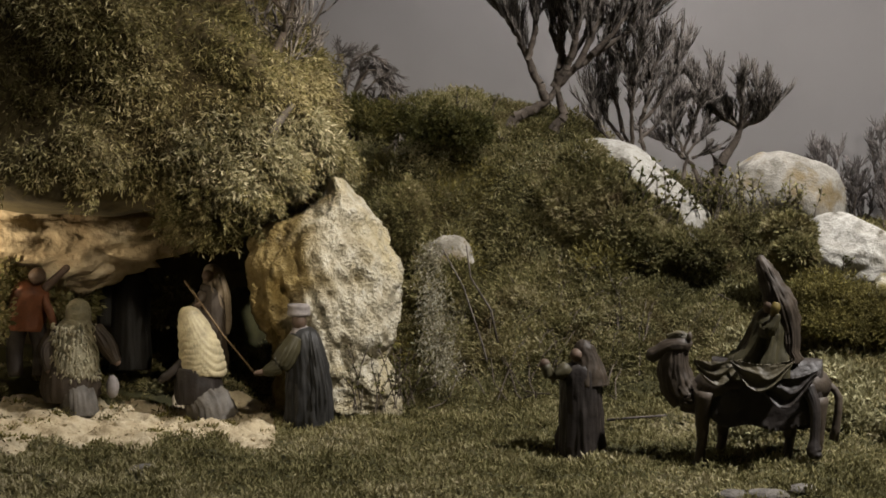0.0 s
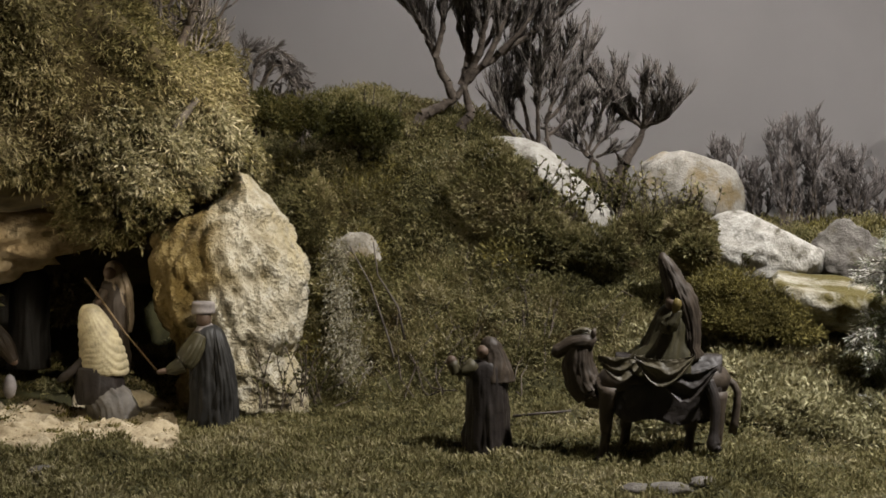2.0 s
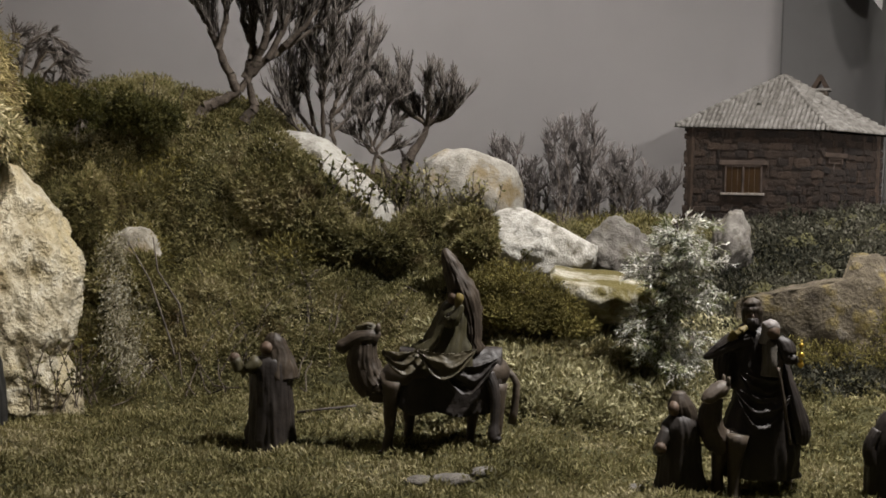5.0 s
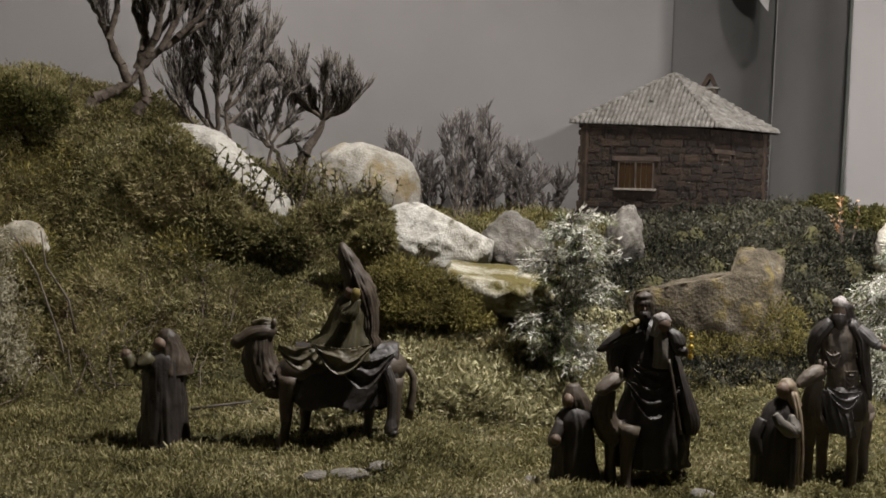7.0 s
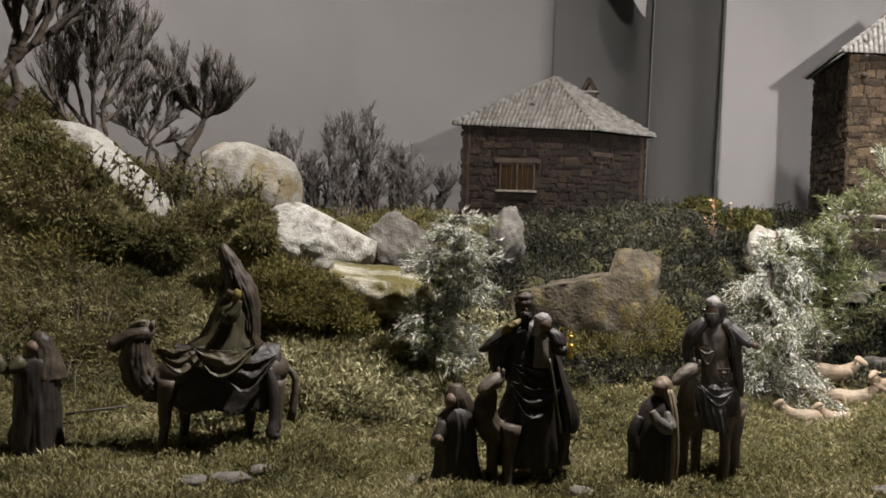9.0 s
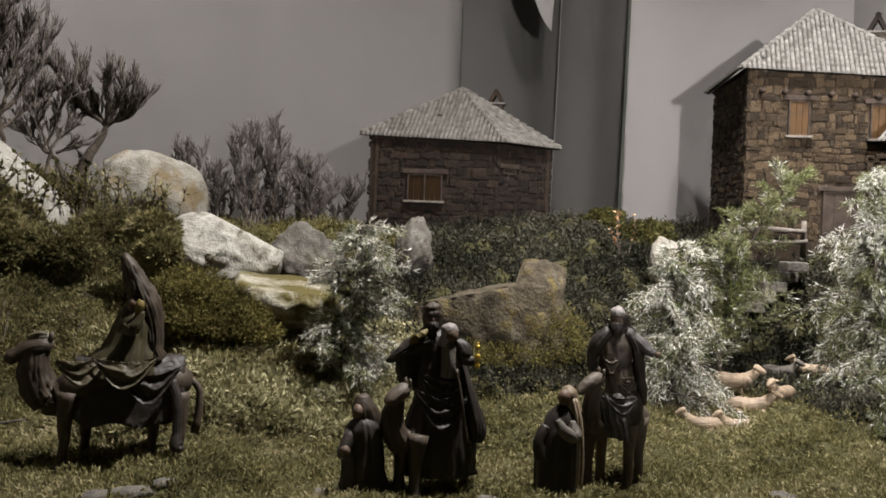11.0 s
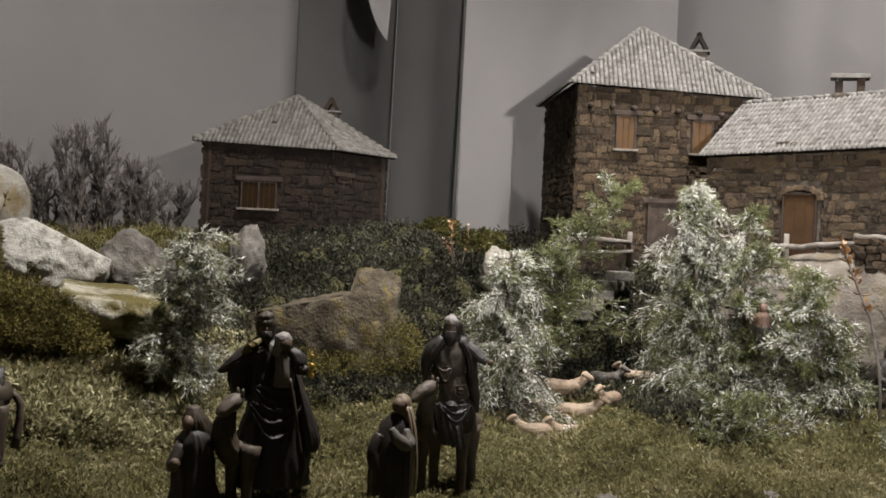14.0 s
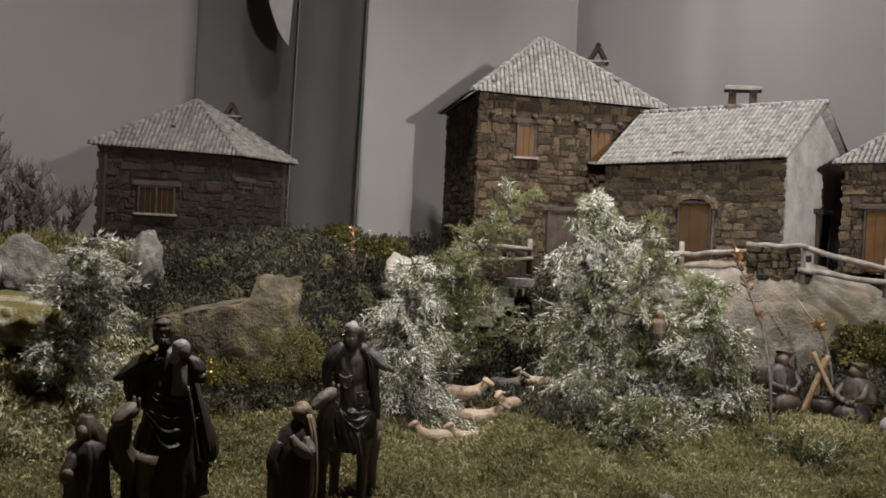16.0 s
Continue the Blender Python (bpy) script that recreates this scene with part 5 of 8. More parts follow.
def brush_tree(name, az, rho, z, limbs, label, seed, twig=0.06, every=0.008, deep=0.5, up=0.35, trunks=1, bare_low=0.12, fan=0.36, growth=TWIG):
    """A gnarled tree: limbs are polylines (radius, (x, z), (x, z)...); fine straight twigs crowd along them, all striving upwards."""
    rnd = random.Random(seed)
    ob = thing(name, facing(az, rho, z), label, "tree")
    fine = []
    for k, (r, *pts) in enumerate(limbs):
        bare = k < trunks
        lean = 0.0 if bare else rnd.uniform(-deep, deep)
        P, run = [], 0.0
        q = [Vector((pts[0][0], 0, pts[0][1]))]
        for a, b in zip(pts, pts[1:]):
            run += math.hypot(b[0] - a[0], b[1] - a[1])
            q.append(Vector((b[0], lean * run, b[1])))
        for a, b in zip(q, q[1:]):
            m = max(2, int((b - a).length / 0.014))
            P += [a.lerp(b, i / m) + Vector([rnd.gauss(0, 0.0018) for _ in range(3)]) for i in range(m)]
        P.append(q[-1])
        segs = []
        n = len(P) - 1
        for i in range(n):
            f0, f1 = i / n, (i + 1) / n
            segs.append((P[i][:], P[i + 1][:], r * (1 - 0.72 * f0) * rnd.uniform(0.9, 1.12), r * (1 - 0.72 * f1) * rnd.uniform(0.9, 1.12)))
        part("trunk" if bare else "limb", twig_mesh("limb", segs, BARK, 8), None, ob)
        if bare:
            continue
        tot = sum((b - a).length for a, b in zip(P, P[1:]))
        for i in range(n):
            f = i / n
            if f < bare_low:
                continue
            d = (P[i + 1] - P[i]).normalized()
            cnt = int(1.45 * (P[i + 1] - P[i]).length / every + rnd.random())
            for _ in range(cnt):
                nd = (d * 0.85 + Vector((rnd.gauss(0, fan), rnd.gauss(0, fan), up + rnd.gauss(0, 0.2)))).normalized()
                p = P[i].lerp(P[i + 1], rnd.random())
                ln = twig * rnd.uniform(0.5, 1.3) * (0.6 + 0.5 * f)
                rr = 0.0022 * rnd.uniform(0.7, 1.1)
                for s in range(4):
                    p2 = p + nd * ln / 4
                    fine.append((p[:], p2[:], rr * (1 - 0.2 * s), rr * (1 - 0.2 * s - 0.2)))
                    for _ in range(4 if s else 2):
                        td = (nd * 0.9 + Vector((rnd.gauss(0, 0.65 * fan), rnd.gauss(0, 0.65 * fan), up * 0.8 + rnd.gauss(0, 0.15)))).normalized()
                        tl = ln * rnd.uniform(0.35, 0.75)
                        e1 = p2 + td * tl * 0.5
                        e2 = e1 + (td + Vector((rnd.gauss(0, 0.15), 0, 0.18))).normalized() * tl * 0.5
                        fine.append((p2[:], e1[:], 0.0013, 0.0011))
                        fine.append((e1[:], e2[:], 0.0011, 0.0007))
                    p = p2
                    nd = (nd + Vector((rnd.gauss(0, 0.14), rnd.gauss(0, 0.14), 0.06))).normalized()
    tagged(part("twig_growth", twig_mesh("twig_growth", fine, growth, 3), None, ob, "fine dry twigs, paler towards their tips"), kind="stuff")
    return ob


brush_tree("bare_tree", -17.55, 2.92, 0.612, [(0.02, (-0.06, 0.0), (-0.035, 0.055), (0.01, 0.075), (0.05, 0.1), (0.068, 0.135)), (0.016, (0.06, 0.02), (0.085, 0.06), (0.075, 0.1), (0.062, 0.14)),
    (0.012, (0.045, 0.1), (0.015, 0.15), (-0.005, 0.2), (-0.03, 0.26), (-0.09, 0.34), (-0.13, 0.4)), (0.008, (-0.005, 0.2), (0.012, 0.27), (0.015, 0.33), (0.0, 0.42)), (0.013, (0.062, 0.13), (0.08, 0.2), (0.075, 0.27), (0.08, 0.34), (0.075, 0.42)),
    (0.011, (0.068, 0.135), (0.1, 0.2), (0.115, 0.27), (0.12, 0.35), (0.13, 0.42)), (0.01, (0.07, 0.135), (0.115, 0.18), (0.15, 0.25), (0.17, 0.33), (0.2, 0.42)), (0.01, (0.08, 0.15), (0.14, 0.2), (0.2, 0.26), (0.25, 0.33), (0.29, 0.4)), (0.008, (0.14, 0.2), (0.22, 0.25), (0.3, 0.31), (0.36, 0.36)), (0.008, (0.08, 0.2), (0.055, 0.27), (0.045, 0.34), (0.04, 0.42)), (0.007, (0.1, 0.2), (0.14, 0.27), (0.155, 0.36))],
    "leaning bare tree with many fine upright twigs", 3, 0.085, 0.0042, 0.4, 0.55, 2, 0.28, fan=0.3)
brush_tree("bare_shrub", -12.6, 2.98, 0.555, [(0.011, (0.02, -0.02), (0.0, 0.04), (-0.02, 0.08)), (0.009, (0.03, -0.02), (0.03, 0.04), (0.02, 0.1)),
    (0.006, (-0.02, 0.06), (-0.06, 0.11), (-0.085, 0.17), (-0.08, 0.21)), (0.006, (-0.02, 0.08), (-0.04, 0.15), (-0.05, 0.22), (-0.03, 0.28)), (0.006, (0.0, 0.05), (0.0, 0.13), (0.0, 0.21), (0.02, 0.28)), (0.006, (0.02, 0.1), (0.04, 0.17), (0.05, 0.23), (0.07, 0.28)), (0.006, (0.02, 0.1), (0.07, 0.16), (0.1, 0.22), (0.12, 0.27)), (0.005, (0.02, 0.06), (0.08, 0.12), (0.13, 0.16)), (0.005, (-0.03, 0.03), (-0.07, 0.08), (-0.1, 0.14))],
    "dry dark shrub with dense upright twigs", 5, 0.06, 0.0042, 0.5, 0.4, 2, 0.25)
brush_tree("bare_shrub", -10.7, 2.98, 0.53, [(0.006, (0.03, -0.01), (0.04, 0.04), (0.03, 0.07)),
    (0.004, (0.03, 0.04), (-0.01, 0.08), (-0.05, 0.1)), (0.004, (0.03, 0.06), (0.01, 0.1), (0.0, 0.14)), (0.004, (0.04, 0.05), (0.07, 0.09), (0.09, 0.13)), (0.004, (0.05, 0.04), (0.09, 0.06), (0.1, 0.05)), (0.004, (0.03, 0.06), (0.05, 0.12), (0.06, 0.16))],
    "pale dry shrub with tangled twigs", 6, 0.045, 0.0052, 0.5, 0.1, 1)
brush_tree("wind_bent_shrub", -8.35, 3.0, 0.52, [(0.02, (-0.02, -0.03), (0.0, 0.04), (0.035, 0.1), (0.05, 0.135)), (0.009, (-0.04, -0.03), (-0.07, 0.04), (-0.11, 0.075)),
    (0.006, (0.045, 0.125), (0.0, 0.16), (-0.04, 0.2), (-0.07, 0.235)), (0.006, (0.045, 0.125), (0.015, 0.17), (-0.01, 0.21), (-0.02, 0.25)), (0.006, (0.045, 0.13), (0.045, 0.18), (0.04, 0.23)), (0.006, (0.05, 0.13), (0.07, 0.175), (0.08, 0.225)), (0.006, (0.05, 0.13), (0.09, 0.16), (0.11, 0.205)), (0.005, (0.05, 0.13), (0.095, 0.145), (0.12, 0.175)), (0.005, (0.03, 0.135), (-0.02, 0.165), (-0.05, 0.185)), (0.004, (-0.11, 0.075), (-0.13, 0.1), (-0.12, 0.14))],
    "wind-bent bare shrub with a dense brushy crown", 7, 0.045, 0.003, 0.6, 0.5, 2)
brush_tree("arching_shrub", -26.3, 2.86, 0.62, [(0.005, (0.0, -0.02), (-0.01, 0.1), (0.0, 0.165), (0.04, 0.195), (0.08, 0.17), (0.105, 0.12)), (0.005, (0.02, -0.02), (0.01, 0.1), (0.03, 0.16), (0.07, 0.165), (0.1, 0.12), (0.11, 0.05)),
    (0.004, (-0.02, 0.0), (-0.04, 0.12), (-0.035, 0.19), (-0.01, 0.21)), (0.004, (0.03, 0.0), (0.04, 0.1), (0.07, 0.13), (0.1, 0.09), (0.11, 0.02)), (0.004, (0.01, 0.1), (0.04, 0.15), (0.09, 0.145), (0.12, 0.1)), (0.004, (0.05, 0.0), (0.06, 0.08), (0.09, 0.1), (0.11, 0.05))],
    "dry drooping shrub with thin arching twigs", 9, 0.035, 0.006, 0.35, -0.3, 0, 0.35, fan=0.45, growth=PALE_TWIG)
dry_shrub("twisted_tree", -30.0, 2.32, 0.735, [(0, 0, 0.6, 0.75, 0.07, 0.009, 2), (0.01, 0, 0.2, 1, 0.06, 0.006, 2), (-0.03, 0, -0.4, 0.9, 0.05, 0.005, 2)], "twisted bare tree with pale limbs on the mound", 12, level=2, spread=0.5, lift=0.08, kids=3, bend=0.35)
for k, (az, h, w) in enumerate(((-5.0, 0.1, 0.03), (-3.7, 0.2, 0.035), (-2.2, 0.14, 0.05), (-0.7, 0.23, 0.05), (0.6, 0.25, 0.06), (1.7, 0.19, 0.05), (2.7, 0.13, 0.05), (0.0, 0.12, 0.07), (3.6, 0.1, 0.05))):
    rnd = random.Random(900 + k)
    stems = []
    for j in range(7):
        x0 = rnd.uniform(-w, w) * 0.4
        x1 = x0 + rnd.uniform(-w, w)
        hh = h * rnd.uniform(0.55, 1.05)
        stems.append((0.004, (x0, -0.03), (x0 * 0.6 + x1 * 0.4 + rnd.gauss(0, 0.008), hh * 0.45), (x1 + rnd.gauss(0, 0.008), hh * 0.8), (x1 + rnd.gauss(0, 0.012), hh)))
    brush_tree("thin_shrub", az, 3.34 + 0.05 * (k % 3), 0.43, stems, "thin bare grey-brown shrub before the backdrop", 20 + k, 0.034, 0.0095, 0.35, 0.3, 0, growth=PALE_TWIG)
for k, (az, rho, z, h) in enumerate(((-40, 2.3, 0.8, 0.08), (-35.5, 2.3, 0.82, 0.09), (-31.5, 2.4, 0.76, 0.1), (-29.3, 2.5, 0.72, 0.13), (-28.7, 2.6, 0.8, 0.11), (-38, 2.3, 0.7, 0.07), (-33.5, 2.3, 0.74, 0.09), (-30, 2.35, 0.66, 0.07))):
    dry_shrub("mound_shrub", az, rho, z, [(0, 0, -0.3, 1, h, 0.004), (0, 0, 0.4, 1, h, 0.004), (0, 0, 0, 1, h, 0.005)], "dry brown shrub on top of the mound", 40 + k, level=3, spread=0.36, group="shrubs on the mound")
bm = bmesh.new()
tube(bm, [Vector((-0.02, 0.01, -0.03)), Vector((0.0, -0.005, 0.01)), Vector((0.012, -0.012, 0.036)), Vector((0.04, -0.01, 0.075))], 0.0125, 0.006, 10)
single("pale_stump", bm, GREY_WOOD, facing(-30.1, 2.26, 0.555), "short pale wooden stump among the mound's plants", "stump")
# small leafy stalks on and before the rocks


def stalk_plant(name, az, rho, z, n, high, leaf, mat, label, seed, wide=0.04, lean=0.0):
    rnd = random.Random(seed)
    ob = thing(name, facing(az, rho, z), label, "plant")
    segs, P, D = [], [], []
    for _ in range(n):
        p = Vector((rnd.uniform(-wide, wide), rnd.uniform(-0.02, 0.02), 0))
        d = Vector((rnd.gauss(lean, 0.3), rnd.gauss(0, 0.2), 1)).normalized()
        h = high * rnd.uniform(0.6, 1.15)
        for i in range(6):
            q = p + d * h / 6
            segs.append((p[:], q[:], 0.0012, 0.0011))
            if i > 0:
                for _ in range(3):
                    P.append(q[:])
                    D.append((rnd.gauss(0, 0.7), rnd.gauss(0, 0.7), 0.6))
            p, d = q, (d + Vector((rnd.gauss(0, 0.12), rnd.gauss(0, 0.12), 0))).normalized()
    tagged(part("stem_growth", twig_mesh("stem_growth", segs, BARK, 4), None, ob), kind="stuff")
    D = np.array(D)
    D /= np.linalg.norm(D, axis=1, keepdims=True)
    tagged(part("foliage", leaf_cloud("foliage", np.array(P), D, leaf, leaf * 0.45, mat, seed, 0.3), None, ob), kind="stuff")
    return ob


stalk_plant("dark_stalk_plant", -11.6, 2.72, 0.40, 16, 0.12, 0.017, DARK_LEAF, "dark small-leaved stalks before the white slab", 301, 0.07, 0.15)
stalk_plant("dark_stalk_plant", -9.3, 2.85, 0.42, 16, 0.11, 0.016, DARK_LEAF, "dark small-leaved stalks on the hill", 302, 0.08)
stalk_plant("dark_stalk_plant", -13.3, 2.74, 0.44, 13, 0.11, 0.016, DARK_LEAF, "dark small-leaved stalks before the white slab", 311, 0.06, 0.1)
stalk_plant("leafy_stalk_plant", -6.0, 2.96, 0.4, 22, 0.1, 0.014, HILL_LEAF, "upright leafy stalks before the rounded rock", 312, 0.1)
stalk_plant("leafy_stalk_plant", -8.3, 2.92, 0.43, 18, 0.1, 0.013, HILL_LEAF, "upright leafy stalks under the bent shrub", 313, 0.08)
stalk_plant("leafy_stalk_plant", -7.0, 2.95, 0.42, 16, 0.12, 0.014, HILL_LEAF, "upright leafy stalks before the rounded rock", 303, 0.1)
stalk_plant("leafy_stalk_plant", -20.2, 2.85, 0.62, 8, 0.1, 0.012, DARK_LEAF, "thin upright stalks on the hilltop", 304, 0.06)
stalk_plant("dark_stalk_plant", -25.0, 2.33, 0.03, 12, 0.13, 0.011, DARK_LEAF, "dark stalks growing before the boulder", 305, 0.05)
stalk_plant("dark_stalk_plant", -23.6, 2.42, 0.03, 9, 0.12, 0.011, DARK_LEAF, "dark stalks growing beside the boulder", 306, 0.04)
stalk_plant("dark_stalk_plant", -2.9, 2.58, 0.3, 3, 0.06, 0.011, DARK_LEAF, "dark twig standing before the white rock", 307, 0.01, 0.4)
stalk_plant("red_stalk_plant", 17.6, 2.85, 0.38, 5, 0.09, 0.012, COPPER_LEAF, "rust-coloured plant on the terrace slope", 308, 0.015)
PG, DG = [], []
rng = np.random.default_rng(309)
for _ in range(380):  # strands that fall from below the buried stone to the foot of the slope
    f = rng.random()
    a_, r_ = -22.3 + 0.8 * f + rng.normal() * (0.25 + 0.3 * f), 2.63 - 0.22 * f
    u = np.linspace(0, 1, 7)[:, None]
    p_ = np.array(at(a_, r_, max(ground(a_, r_), 0.33 - 0.26 * f) + 0.03 + 0.02 * rng.random()))
    PG.append(p_ + u * [rng.normal() * 0.012, -0.02, -0.03 - 0.03 * rng.random()])
    DG.append(np.tile([rng.normal() * 0.3, -0.6, -0.6], (7, 1)))
tagged(new("pale_grass", leaf_cloud("pale_grass", np.concatenate(PG), np.concatenate(DG), 0.012, 0.003, PALE_GRASS, 310, 0.5)), "pale dry grass hanging down the slope below a stone", "grass", kind="stuff")
for k, pts in enumerate((((0.0, 0), (-0.03, 0.12), (-0.075, 0.25), (-0.12, 0.33)), ((0.0, 0.13), (-0.015, 0.2), (-0.06, 0.27), (-0.07, 0.34)))):
    bm = bmesh.new()
    tube(bm, [Vector((x, -0.01 * i, z)) for i, (x, z) in enumerate(pts)], 0.0025, 0.0014, 6)
    single("dry_stem", bm, TWIG, facing(-18.9, 2.5, 0.02), "long thin dry stem leaning on the slope", "stem", "dry stems on the slope")
rnd = random.Random(811)
stems = []
for _ in range(38):  # dry stems that climb the slope
    az_, rho_ = rnd.uniform(-24, -10), rnd.uniform(2.35, 2.6)
    d_, p_ = rnd.gauss(0, 0.35), None
    for i in range(7):
        q_ = at(az_, rho_, ground(az_, rho_) + 0.02 + rnd.uniform(-0.008, 0.014))
        if p_:
            stems.append((p_[:], q_[:], 0.0016, 0.0013))
        p_, az_, rho_ = q_, az_ + d_ + rnd.gauss(0, 0.12), rho_ + rnd.uniform(0.015, 0.035)
tagged(new("climbing_stems", twig_mesh("climbing_stems", stems, BARK, 4)), "thin dry stems climbing through the hill's plants", "stems", kind="stuff")
bm = bmesh.new()
tube(bm, [Vector((-0.05, 0, 0.012)), Vector((0, 0.005, 0.018)), Vector((0.06, 0, 0.026))], 0.003, 0.002, 6)
single("fallen_twig", bm, TWIG, facing(-12.2, 2.22, ground(-12.2, 2.22)), "pale fallen twig lying in the moss", "twig")

# ---- leafy sprigs planted as trees ----


def sprig_tree(name, az, rho, z, high, wide, label, seed, frost=0.5, lean=0.0, n_branch=26, leaf=0.009, leaf_w=0.0017, per=16, droop=0.0, rise=0.5, trunk_r=0.0065, bow=1.5, low=0.1, taper=0.78, stem=BARK, bare=False):
    """A cut sprig stuck in the moss: twigs carry flat feathers of short needles, pale where frosted."""
    rnd = random.Random(seed)
    rng = np.random.default_rng(seed)
    ob = thing(name, facing(az, rho, z), label, "tree")
    trunk = [Vector((lean * high * (i / 8) ** bow + rnd.gauss(0, 0.004), rnd.gauss(0, 0.004), high * 0.95 * i / 8)) for i in range(9)]
    bm = bmesh.new()
    tube(bm, trunk, trunk_r, 0.0018, 8)
    part("trunk", bm, stem, ob)
    bsegs, LP, LD, LF = [], [], [], []
    for b in range(n_branch):
        f = low + (1 - low) * (b + rnd.random()) / n_branch
        i = min(7, int(f * 8))
        p = trunk[i].lerp(trunk[i + 1], f * 8 - i)
        a = rnd.uniform(0, 2 * pi)
        ln = wide * (1.05 - taper * f ** 1.6) * rnd.uniform(0.55, 1.2)
        if bare and sin(a) < -0.72 and f > 0.2:  # its stem shows
            ln *= 0.35
        if bare and cos(a) < -0.3 and f < 0.5:
            ln *= 0.72
        d = Vector((cos(a), sin(a) * 0.8, rnd.uniform(0.1, 0.9) * 2 * rise - droop)).normalized()
        white = rnd.gauss(frost, 0.28)
        for s in range(6):
            q = p + d * ln / 6
            bsegs.append((p[:], q[:], 0.0018 - 0.0002 * s, 0.0017 - 0.0002 * s))
            for t in range(3):
                sd = (d * 0.9 + Vector((rnd.gauss(0, 0.55), rnd.gauss(0, 0.55), rnd.gauss(0.1 - droop * 0.6, 0.4)))).normalized()
                tl = max(0.018, ln * 0.34 * rnd.uniform(0.6, 1.25))
                tp = p.lerp(q, rnd.random())
                flat = sd.cross(Vector((rnd.gauss(0, 1), rnd.gauss(0, 1), rnd.gauss(0, 1)))).normalized()
                curl = Vector((0, 0, -droop * 0.5 - 0.12))
                tq = tp + (sd + curl * 0.5) * tl
                bsegs.append((tp[:], tq[:], 0.0008, 0.0005))
                u = np.linspace(0.08, 1, per)[:, None]
                LP.append(np.array(tp) + u * np.array(sd) * tl + u * u * np.array(curl) * tl * 0.6)
                sg = np.where(np.arange(per) % 2, 1.0, -1.0)[:, None]
                LD.append(np.array(sd) + np.array(curl) * u + sg * np.array(flat) * 1.15 * (1.05 - 0.6 * u))
                LF.append(rng.uniform(0, 1, per) * 0.2 + 0.8 * rnd.random() < white)
            p = q
            d = (d + Vector((rnd.gauss(0, 0.12), rnd.gauss(0, 0.12), 0.03 - droop * 0.3))).normalized()
    tagged(part("branch_growth", twig_mesh("branch_growth", bsegs, BARK, 3), None, ob), kind="stuff")
    LP, LD, fr = np.concatenate(LP), np.concatenate(LD), np.concatenate(LF)
    LD /= np.linalg.norm(LD, axis=1, keepdims=True)
    for sel, mat, nm, lab in ((fr, SNOW_LEAF, "frosted_foliage", "feathery needles white with artificial frost"), (~fr, SPRIG, "green_foliage", "feathery green needles")):
        if sel.sum():
            tagged(part(nm, leaf_cloud(nm, LP[sel], LD[sel], leaf, leaf_w, mat, seed + 3, 0.3), None, ob, lab), kind="stuff")
    return ob


sprig_tree("frosted_bush", 4.35, 2.27, 0.07, 0.37, 0.088, "silvery green sprig planted as a bush", 101, 0.85, 0.05, 86, taper=0.3, bare=True, low=0.03, leaf=0.0145, leaf_w=0.0017, per=15, droop=0.35, rise=0.55, stem=PALE_TWIG)
sprig_tree("frosted_sprig", 19.9, 2.45, 0.05, 0.38, 0.14, "drooping frosted sprig behind the riders", 102, 0.9, 0.02, 72, leaf=0.0145, leaf_w=0.0017, per=15, droop=0.5)
sprig_tree("green_sprig_tree", 22.3, 2.66, 0.1, 0.5, 0.13, "fresh yellow-green sprig with its top bent over", 103, 0.12, 0.3, 58, leaf=0.0145, leaf_w=0.0019, per=15, rise=0.7, bow=2.6, droop=0.12)
sprig_tree("tall_frosted_tree", 29.2, 2.5, 0.06, 0.55, 0.17, "tall dark-stemmed tree with frosted feathery leaves", 104, 0.72, -0.03, 104, leaf=0.0145, leaf_w=0.0017, per=15, droop=0.55, trunk_r=0.009, low=0.12, taper=0.7, bare=True)
sprig_tree("pale_frosted_tree", 31.4, 2.46, 0.07, 0.47, 0.12, "slender frosted sprig beside the tall tree", 108, 0.5, 0.0, 56, leaf=0.0145, leaf_w=0.0017, per=15, droop=0.4)
sprig_tree("dark_green_tree", 35.0, 2.42, 0.05, 0.37, 0.14, "dark green sprig tree beside the frosted one", 105, 0.42, -0.06, 70, leaf=0.0145, leaf_w=0.0019, per=15, droop=0.35, low=0.08)
sprig_tree("low_sprig", 31.2, 2.2, 0.075, 0.07, 0.13, "low dark sprig lying in the moss", 106, 0.35, 0.0, 16, leaf=0.014, leaf_w=0.0018, per=16)
sprig_tree("low_sprig", 39.6, 2.2, 0.06, 0.05, 0.1, "low dark sprig lying in the moss", 107, 0.35, 0.0, 16, leaf=0.014, leaf_w=0.0018, per=16)
for k, (az, rho, r) in enumerate(((16.5, 3.12, 0.055), (18.7, 3.1, 0.062), (42.2, 2.7, 0.08))):
    rng = np.random.default_rng(400 + k)
    dd = rng.normal(size=(9000, 3))
    dd /= np.linalg.norm(dd, axis=1, keepdims=True)
    PP = dd * (r * (0.8 + 0.25 * np.sin(6 * dd[:, 0] + k) * np.sin(7 * dd[:, 2]) + rng.uniform(-0.25, 0.12, 9000)))[:, None] * [1.15, 1, 0.8]
    ob = thing("round_bush", facing(az, rho, ground(az, rho) + 0.45 * r), "small rounded dark green bush on the terrace", "bush", "bushes on the terrace")
    tagged(part("foliage", leaf_cloud("foliage", PP, dd, 0.011, 0.005, DARK_LEAF, 410 + k, 0.7), None, ob), kind="stuff")
    bm = bmesh.new()
    for j in range(4):
        tube(bm, [Vector((0, 0, -0.6 * r)), Vector((0.3 * r * cos(j * 1.6), 0.3 * r * sin(j * 1.6), 0.4 * r))], 0.003, 0.0015, 5)
    part("stem", bm, BARK, ob)

# ---- figurines: each one a plain painted clay shape ----


